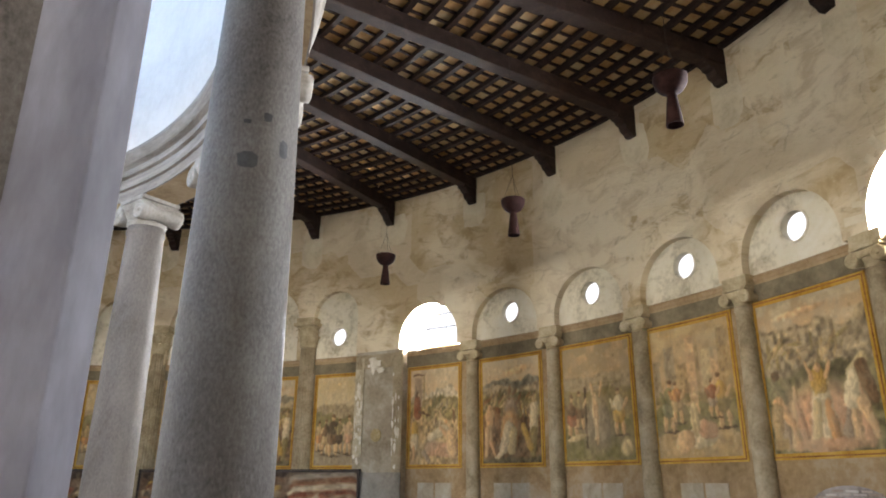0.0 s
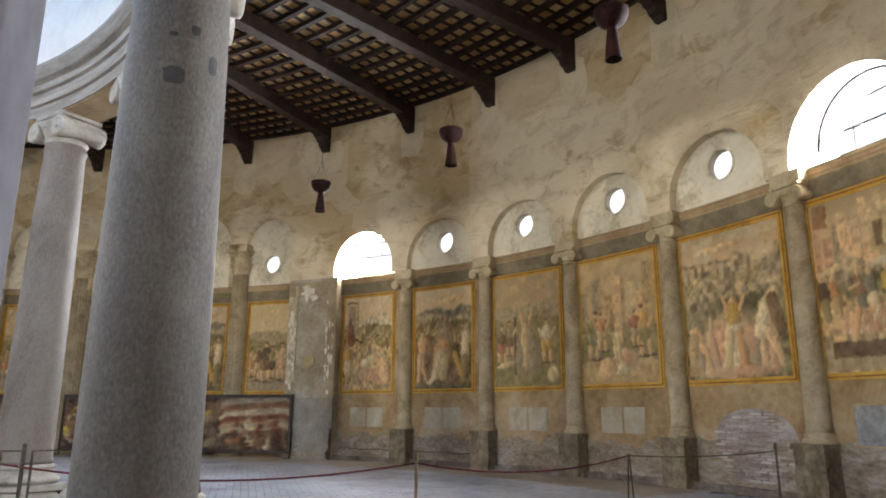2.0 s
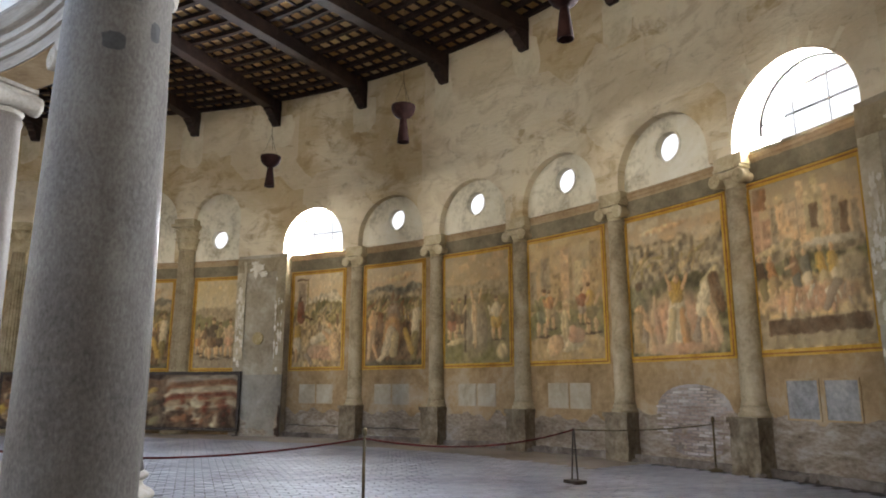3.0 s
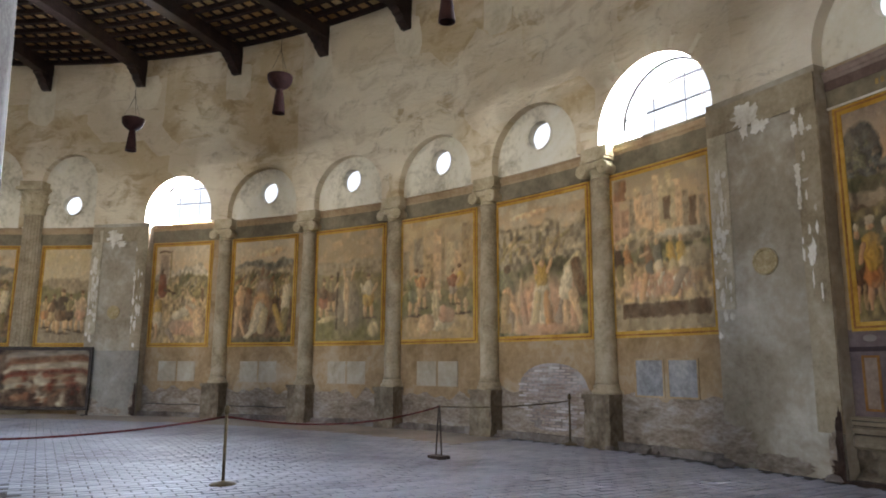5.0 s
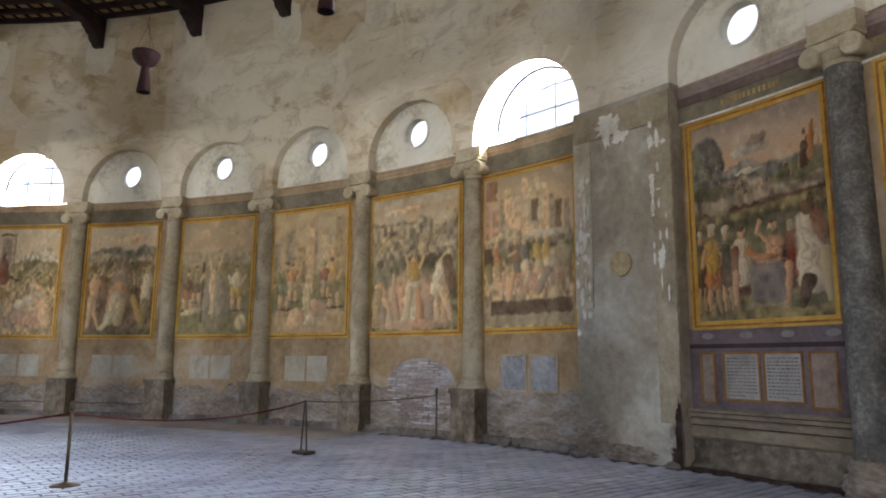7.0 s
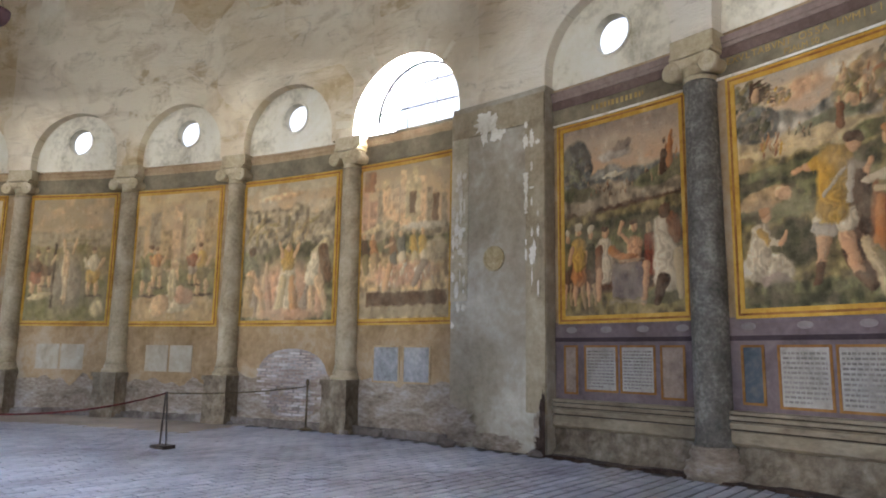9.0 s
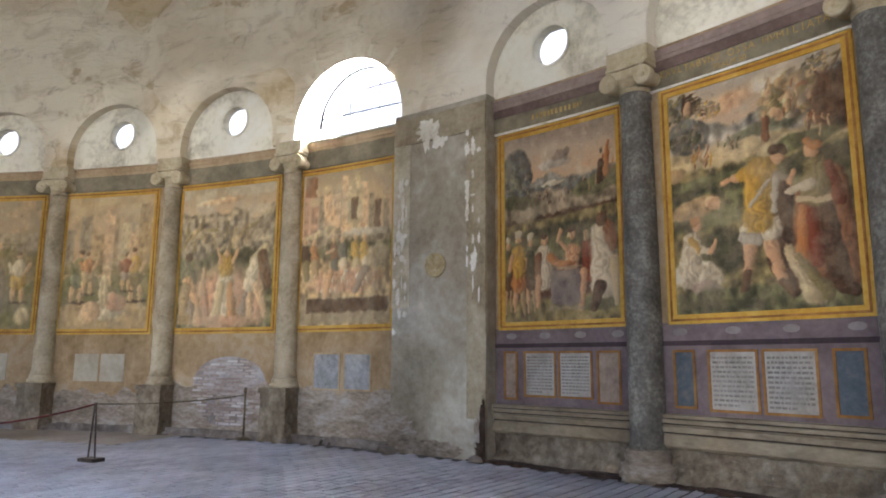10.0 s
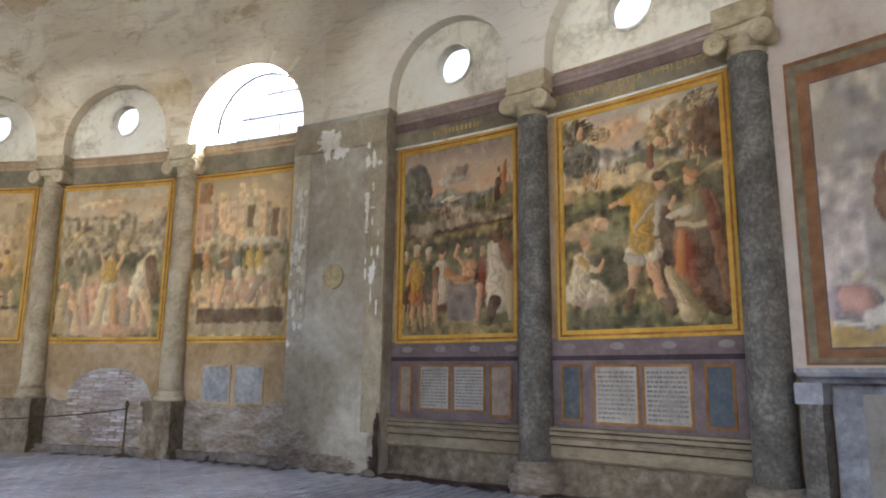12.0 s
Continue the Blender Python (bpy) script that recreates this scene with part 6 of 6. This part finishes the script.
sign2 = thing("frieze_lettering", at(R_IN - 0.02, 87.3, 5.07), "worn gilt lettering bars on the frieze", "inscription")
rng = random.Random(3)
bm = bmesh.new()
x = -0.95
while x < 0.95:
    l = rng.uniform(0.025, 0.05)
    box(bm, x, x + l, -0.006, 0.002, 0.0 if x < 0.4 else 0.02, 0.08)
    x += l + rng.uniform(0.02, 0.04)
part("lettering", bm, M_GILT, sign2)["kind"] = "stuff"

# ---- altar wall beyond the last marble column ----
alt = bmesh.new()
pierced(alt, R_IN - 0.05, 99.4, 108.0, 1.5, 7.3, None, 8)
tagged(part("wall_altar", alt, M_LIMEWASH), "pale lime-washed wall over the altar", "wall", kind="structure")
root = thing("wall_painting", at(R_IN - 0.06, 104, 1.6), "large damaged fresco in a red-brown border on a pale wall", "fresco", "frescoes round the wall")
inv = root.matrix_world.inverted()
p = Picture(120, 90, 301, 0.8)
p.c[:] = PAL["stone"]
p.mix(np.clip((value_noise(p.u, p.v, 6, 9) - 0.4) * 3, 0, 0.8), "grey", 0.2)
p.mix(np.clip((value_noise(p.u, p.v, 11, 10) - 0.55) * 4, 0, 0.6), "cream", 0.2)
p.mix(np.clip((0.68 - p.vv) * 60, 0, 1) * np.clip((0.165 - p.uu) * 60, 0, 1), (186, 172, 160), 0.25)
p.mix(np.clip((value_noise(p.u, p.v * 0.6, 34, 11) - 0.55) * 4, 0, 0.35), "grey", 0.3)
p.blob(0.1, 0.05, 0.2, 0.06, (176, 146, 92), 0, 3)
p.limb((0.05, 0.15), (0.14, 0.13), 0.055, 0.06, "lilac")
p.limb((0.07, 0.17), (0.12, 0.16), 0.04, 0.04, "pink")
p.limb((0.14, 0.1), (0.2, 0.12), 0.025, 0.03, "white")
p.limb((0.02, 0.085), (0.14, 0.08), 0.008, 0.01, "white")
p.blob(0.11, 0.25, 0.035, 0.03, "cream", 0, 3)
p.blob(0.24, 0.55, 0.05, 0.14, "brown")
p.blob(0.27, 0.62, 0.04, 0.05, "tan")
p.blob(0.6, 0.3, 0.12, 0.25, "red")
p.quad(0.0, 0.16, 0.69, 0.696, "brown")
p.quad(0.155, 0.16, 0.4, 0.69, "brown")
picture_mesh("picture", p, lambda u, v: tuple(inv @ pol(R_IN - 0.066, 100.62 + 7.0 * u, 1.74 + 2.72 * v)), M_FRESCO, root, "grey scratched plaster with remains of paint")
for a, b, z0, z1, r, m in ((99.93, 107.9, 1.57, 4.76, 0.058, M_BROWNLINE), (100.02, 107.9, 1.6, 4.71, 0.06, M_FRIEZE), (100.25, 107.9, 1.64, 4.62, 0.062, M_BROWNLINE), (100.58, 107.9, 1.72, 4.48, 0.064, M_PURPLE)):
    bm = arc_bar(R_IN - r, R_IN - 0.05, a, b, z0, z1)
    bmesh.ops.transform(bm, matrix=inv, verts=bm.verts[:])
    part("border", bm, m, root, "painted border band")
altar = thing("side_altar", at(R_IN - 0.35, 103.5, 0), "grey marble side altar with a moulded shelf", "altar")
inv = altar.matrix_world.inverted()


def altar_part(name, bm, m, label=""):
    bmesh.ops.transform(bm, matrix=inv, verts=bm.verts[:])
    part(name, bm, m, altar, label)


pr = [(R_IN, 1.4), (20.66, 1.4), (20.62, 1.44), (20.55, 1.46), (20.52, 1.5), (20.52, 1.54), (R_IN, 1.54)]
altar_part("shelf", arc_profile(pr, 99.9, 108, 8), M_SHELF, "moulded grey marble shelf")
for th in (100.14, 104.4):
    altar_part("pilaster", arc_bar(20.6, R_IN, th - 0.28, th + 0.28, 0.0, 1.2), M_DARKMARBLE, "veined marble pilaster")
    altar_part("pilaster_cap", arc_bar(20.56, R_IN, th - 0.36, th + 0.36, 1.2, 1.4), M_SHELF)
altar_part("back_panel", arc_bar(20.8, R_IN, 100.5, 108, 0.0, 1.4), M_SHELF, "grey marble back panel")
altar_part("front_slab", arc_bar(20.72, 20.81, 101.3, 102.6, 0.15, 1.3), M_MARBLE_TAB, "pale marble slab")
altar_part("front_slab", arc_bar(20.72, 20.81, 102.65, 104.0, 0.15, 1.0), M_MARBLE_TAB, "pale marble slab")

# ---- plaster repairs on the upper wall ----
random.seed(11)
for th in BEAMS[:12]:
    bm = bmesh.new()
    hgt, wid = random.uniform(0.7, 1.5), random.uniform(0.35, 0.6)
    dx = random.uniform(-0.5, 0.5)
    ring = []
    for k in range(34):
        a = 2 * math.pi * k / 34
        s = 0.85 + 0.3 * noise.noise(Vector((math.cos(a) * 1.6 + th, math.sin(a) * 1.6, 0)))
        x = wid * s * math.copysign(abs(math.cos(a)) ** 0.5, math.cos(a))
        ring.append(bm.verts.new(pol(R_UP - 0.006, th + dx + math.degrees(x / R_UP), 9.95 - hgt * 0.3 + hgt * 0.8 * s * math.copysign(abs(math.sin(a)) ** 0.6, math.sin(a)))))
    c = bm.verts.new(pol(R_UP - 0.008, th + dx, 9.95 - hgt * 0.3))
    for k in range(34):
        bm.faces.new((c, ring[k], ring[(k + 1) % 34]))
    part("plaster_repair", bm, M_PATCH, wall_upper, "smooth pale plaster repair under a beam end")


# brick voussoirs showing through round the arched window
tcw, aw = WINDOWS[1]
for k in range(17):
    ang = math.pi * (k + 0.5) / 17
    if random.random() < 0.35:
        continue
    bm = bmesh.new()
    r0, r1, da = aw + 0.05, aw + random.uniform(0.2, 0.45), 0.055 * random.uniform(0.6, 1.0)
    vs = [bm.verts.new(pol(R_UP - d, tcw - math.degrees(q * math.cos(ang + w) / R_UP), Z_WINDOWS[1] + q * math.sin(ang + w))) for d in (0.005, -0.01) for q, w in ((r0, -da), (r1, -da * 0.9), (r1, da * 0.9), (r0, da))]
    for f in ((0, 1, 2, 3), (0, 4, 5, 1), (1, 5, 6, 2), (2, 6, 7, 3), (3, 7, 4, 0)):
        bm.faces.new([vs[i] for i in f])
    part("voussoir", bm, M_PATCH, wall_upper, "worn arch brick showing through plaster")

# dark rough lumps added to stand for shaded gaps at the foot of the wall
random.seed(31)
for th, r_, sz in ((74.6, 20.62, 0.13), (75.2, 20.7, 0.09), (79.6, 20.3, 0.15), (72.9, 20.5, 0.08), (64.9, 20.6, 0.07), (56.8, 20.6, 0.08), (83.9, 20.45, 0.1)):
    bm = bmesh.new()
    bmesh.ops.create_icosphere(bm, subdivisions=2, radius=sz)
    for v in bm.verts:
        v.co += sz * 0.5 * noise.noise_vector(v.co * 9 + Vector((th, 0, 0)))
        v.co.z = max(0.0, v.co.z * 0.6 + sz * 0.35)
    stone = part("dark_gap_lump", bm, M_ROUGHSTONE)
    stone.matrix_world = at(r_, th, 0.004)
    tagged(stone, "dark lump added in place of a shaded gap at the wall foot", "stone", "loose stones along the wall")

# ---- hanging lamps ----
def hanging_lamp():
    t = thing("hanging_lamp", Matrix(), "dark maroon metal bowl lamp with a cone below, on a wire", "lamp", "hanging bowl lamps of the aisle")
    bowl = [(0.03, 0.47), (0.07, 0.475)] + [(0.24 * math.sin(radians(a)), 0.72 - 0.245 * math.cos(radians(a))) for a in range(18, 91, 9)] + [(0.24, 0.75), (0.225, 0.75), (0.2, 0.66), (0.05, 0.6)]
    part("bowl", lathe(bowl, 32), M_LAMP, t, smooth=True)
    part("cone", lathe([(0.065, 0.49), (0.075, 0.4), (0.12, 0.02), (0.12, 0.0), (0.105, 0.0), (0.07, 0.3)], 28), M_LAMP, t, "flared cone spot under the bowl", True)
    for a in (0, 120, 240):
        p0 = Vector((0.22 * math.cos(radians(a)), 0.22 * math.sin(radians(a)), 0.74))
        part("wire", tube([p0, p0 * 0.5 + Vector((0, 0, 0.6)), Vector((0, 0, 1.3))], 0.004, 5), M_IRON, t)
    part("wire", tube([Vector((0, 0, 1.3)), Vector((0, 0, 4.66))], 0.005, 5), M_IRON, t, "thin suspension wire")
    return t


lamp = hanging_lamp()
lamp.matrix_world = at(16.1, 43.5, 6.13)
for th in (59.7, 76.75, 27.2, 11.0, -5.0, 93.0, 109.4):
    copy_thing(lamp, at(16.1, th, 6.13))


# ---- display boards along the far wall ----
def display_board(t0, t1, seed, label):
    tc = (t0 + t1) / 2
    w = radians(t1 - t0) * 20.3 / 2
    root = thing("display_board", at(20.3, tc, 0), label, "display board", "picture boards along the wall")
    part("backing", soft_box(-w, w, 0.0, 0.04, 0.18, 1.9, 0.004), M_BOARD, root)
    pc = Picture(130, 90, seed, 1.7 / (2 * w))
    pc.c[:] = (64, 48, 42)
    pc.ridge(0.9, 0.1, "brown", seed)
    pc.ridge(0.4, 0.2, "dark", seed + 1)
    rng = random.Random(seed)
    for k in range(16):
        pc.blob(rng.random(), rng.uniform(0.1, 0.75), rng.uniform(0.02, 0.06), rng.uniform(0.04, 0.1), rng.choice(("red", "yellow", "brown", "tan", "olive", "white", "dark")), rng.uniform(-60, 60))
    for k, c in enumerate(("stone", "rust", "cream", "wine", "tan", "cream", "umber")):
        pc.limb((0.6, 0.8 - 0.11 * k), (0.96, 0.82 - 0.11 * k + rng.uniform(-0.04, 0.04)), 0.05, 0.07, c)
    pc.foliage(0.28, 0.4, 0.25, 0.35, 70, seed, ("wine", "umber", "ochre", "rust", "tan", "dark"))
    pc.foliage(0.78, 0.3, 0.2, 0.25, 40, seed + 1, ("wine", "umber", "cream", "rust"))
    pc.quad(0.535, 0.545, 0, 1, "dark")
    pc.dabs(500, 3, seed)
    pc.soften(2)
    pc.c = pc.c * 0.82
    picture_mesh("print", pc, lambda u, v: (-w + 0.05 + (2 * w - 0.1) * u, -0.006, 0.24 + 1.6 * v), M_FRESCO, root, "dark reddish printed picture")
    for a, b, c, d in ((-w - 0.04, w + 0.04, 0.14, 0.18), (-w - 0.04, w + 0.04, 1.9, 1.94), (-w - 0.04, -w, 0.18, 1.9), (w, w + 0.04, 0.18, 1.9)):
        bm = bmesh.new()
        box(bm, a, b, -0.03, 0.05, c, d)
        part("frame_bar", bm, M_IRON, root)
    for x in (-w, w):
        bm = bmesh.new()
        box(bm, x - 0.02, x + 0.02, -0.25, 0.3, 0.0, 0.03)
        box(bm, x - 0.02, x + 0.02, 0.0, 0.04, 0.03, 0.16)
        part("foot", bm, M_IRON, root)


display_board(13.4, 29.0, 7, "long dark picture board with reddish prints, near a plastered pier")
display_board(6.2, 13.0, 17, "dark picture board with reddish prints")
display_board(-3.4, 5.3, 27, "dark picture board with prints beside a column")


# ---- rope barrier ----
def stanchion(r, th, square):
    t = thing("rope_stanchion", at(r, th), "thin dark bronze rope post with a flat foot", "stanchion", "posts of the rope barrier")
    if square:
        part("foot", soft_box(-0.15, 0.15, -0.11, 0.11, 0.0, 0.06, 0.01), M_IRON, t, "square dark weight")
        for x in (-0.07, 0.07):
            part("leg", tube([Vector((x, 0, 0.05)), Vector((x * 0.15, 0, 0.82))], 0.012, 8), M_IRON, t)
    else:
        part("foot", lathe([(0.16, 0.0), (0.16, 0.012), (0.13, 0.03), (0.03, 0.05), (0.02, 0.06)], 28), M_BRASS, t, "round bronze foot", True)
        part("post", tube([Vector((0, 0, 0.03)), Vector((0, 0, 0.86))], 0.019, 12), M_BRASS, t, smooth=True)
        part("knob", lathe([(0.012, 0.82), (0.032, 0.84), (0.032, 0.9), (0.02, 0.93), (0.004, 0.94)], 16), M_BRASS, t, smooth=True)
    return pol(r, th, 0.8)


s1 = stanchion(13.76, 71.85, False)
s2 = stanchion(17.36, 70.4, True)
s3 = stanchion(20.68, 69.9, False)
s0 = stanchion(9.2, 62.5, False)


def rope(a, b, sag, m, r):
    pts = [a.lerp(b, k / 24) - Vector((0, 0, 4 * sag * (k / 24) * (1 - k / 24))) for k in range(25)]
    tagged(part("barrier_rope", tube(pts, r, 8), m, smooth=True), "sagging dark red barrier rope between posts", "rope", "ropes of the barrier")


rope(s0, s1, 0.2, M_ROPE, 0.012)
rope(s1, s2, 0.17, M_ROPE, 0.012)
rope(s2, s3, 0.05, M_BRASS, 0.01)


# thin cable clipped along the wall foot
pts = [pol(R_IN - 0.06, 33.6 + 0.35 * k, 0.345 + 0.012 * math.sin(k * 0.7)) for k in range(38)]
tagged(part("wall_cable", tube(pts, 0.012, 6), M_IRON, smooth=True), "thin dark cable along the foot of the wall", "cable")


# ---- iron rail in front of the nave ----
def iron_rail(p, q, z):
    d = (q - p)
    n = max(1, round(d.length / 0.9))
    t = thing("iron_railing", Matrix.Translation(p), "low dark iron rail with flat posts", "railing")
    for k in range(n + 1):
        b = d * k / n
        part("post", tube([b, b + Vector((0, 0, z + (0.1 if k == n else 0)))], 0.03 if k == n else 0.02, 4), M_IRON, t)
    for zz in (z, 0.28):
        part("rail", tube([Vector((0, 0, zz)), d + Vector((0, 0, zz))], 0.016, 4), M_IRON, t)
    part("brace", tube([d * 0.55 + Vector((0, 0, 0.28)), d + Vector((0, 0, 0.02))], 0.014, 4), M_IRON, t)


iron_rail(Vector((6.4, 6.0, 0)), Vector((7.6, 6.05, 0)), 0.85)
iron_rail(Vector((7.72, 6.05, 0)), Vector((8.25, 6.5, 0)), 0.85)

# ---- floor bricks ----
random.seed(21)


def brick_rows():
    """Rows of floor bricks in the plan, laid square to one aisle direction."""
    a = radians(10)
    ux, uy = Vector((math.cos(a), math.sin(a), 0)), Vector((-math.sin(a), math.cos(a), 0))
    row = 0
    y = -21.0
    while y < 21.0:
        band = row % 12 == 0
        h = 0.24 if band else 0.155
        x = -21.0 + (0.135 if row % 2 else 0.0)
        while x < 21.0:
            w = 0.27
            c = ux * (x + w / 2) + uy * (y + h / 2)
            r_, th_ = c.length, math.degrees(math.atan2(c.x, c.y))
            if 11.7 < r_ < (18.95 if -20 < th_ < 66 else 20.45):
                yield c, w, h, a, r_, th_
            x += w
        y += h
        row += 1


fb = bmesh.new()
box(fb, -0.5, 0.5, -0.5, 0.5, -0.01, 0.0)
floor_brick = bpy.data.meshes.new("floor_brick")
fb.to_mesh(floor_brick)
fb.free()
floor_brick.materials.append(M_BRICK)
verts, faces = [], []
single = 0
for c, w, h, a, r_, th_ in brick_rows():
    up = 0.008 + 0.004 * random.random()
    if single < 300 and 14.2 < r_ < 16.2 and 76 < th_ < 86:
        ob = new("floor_brick", floor_brick)
        ob.parent = floor
        ob.matrix_basis = Matrix.Translation(c + Vector((0, 0, up))) @ Matrix.Rotation(a, 4, "Z") @ Matrix.Diagonal((w - 0.02, h - 0.036, 1, 1))
        single += 1
        continue
    base = len(verts)
    m = Matrix.Rotation(a, 3, "Z")
    tilt = random.uniform(-0.003, 0.003)
    for z in (-0.01, up):
        for x, y in ((-1, -1), (1, -1), (1, 1), (-1, 1)):
            verts.append(tuple(c + m @ Vector((x * (w - 0.02) / 2, y * (h - 0.036) / 2, z + (tilt * x if z > 0 else 0)))))
    faces += [(base + 4, base + 5, base + 6, base + 7)] + [(base + k, base + (k + 1) % 4, base + 4 + (k + 1) % 4, base + 4 + k) for k in range(4)]
me = bpy.data.meshes.new("floor_bricks")
me.from_pydata(verts, [], faces)
me.materials.append(M_BRICK)
rest = new("floor_bricks", me)
rest.parent = floor
tagged(rest, "worn pale floor bricks with dark joints", kind="stuff")
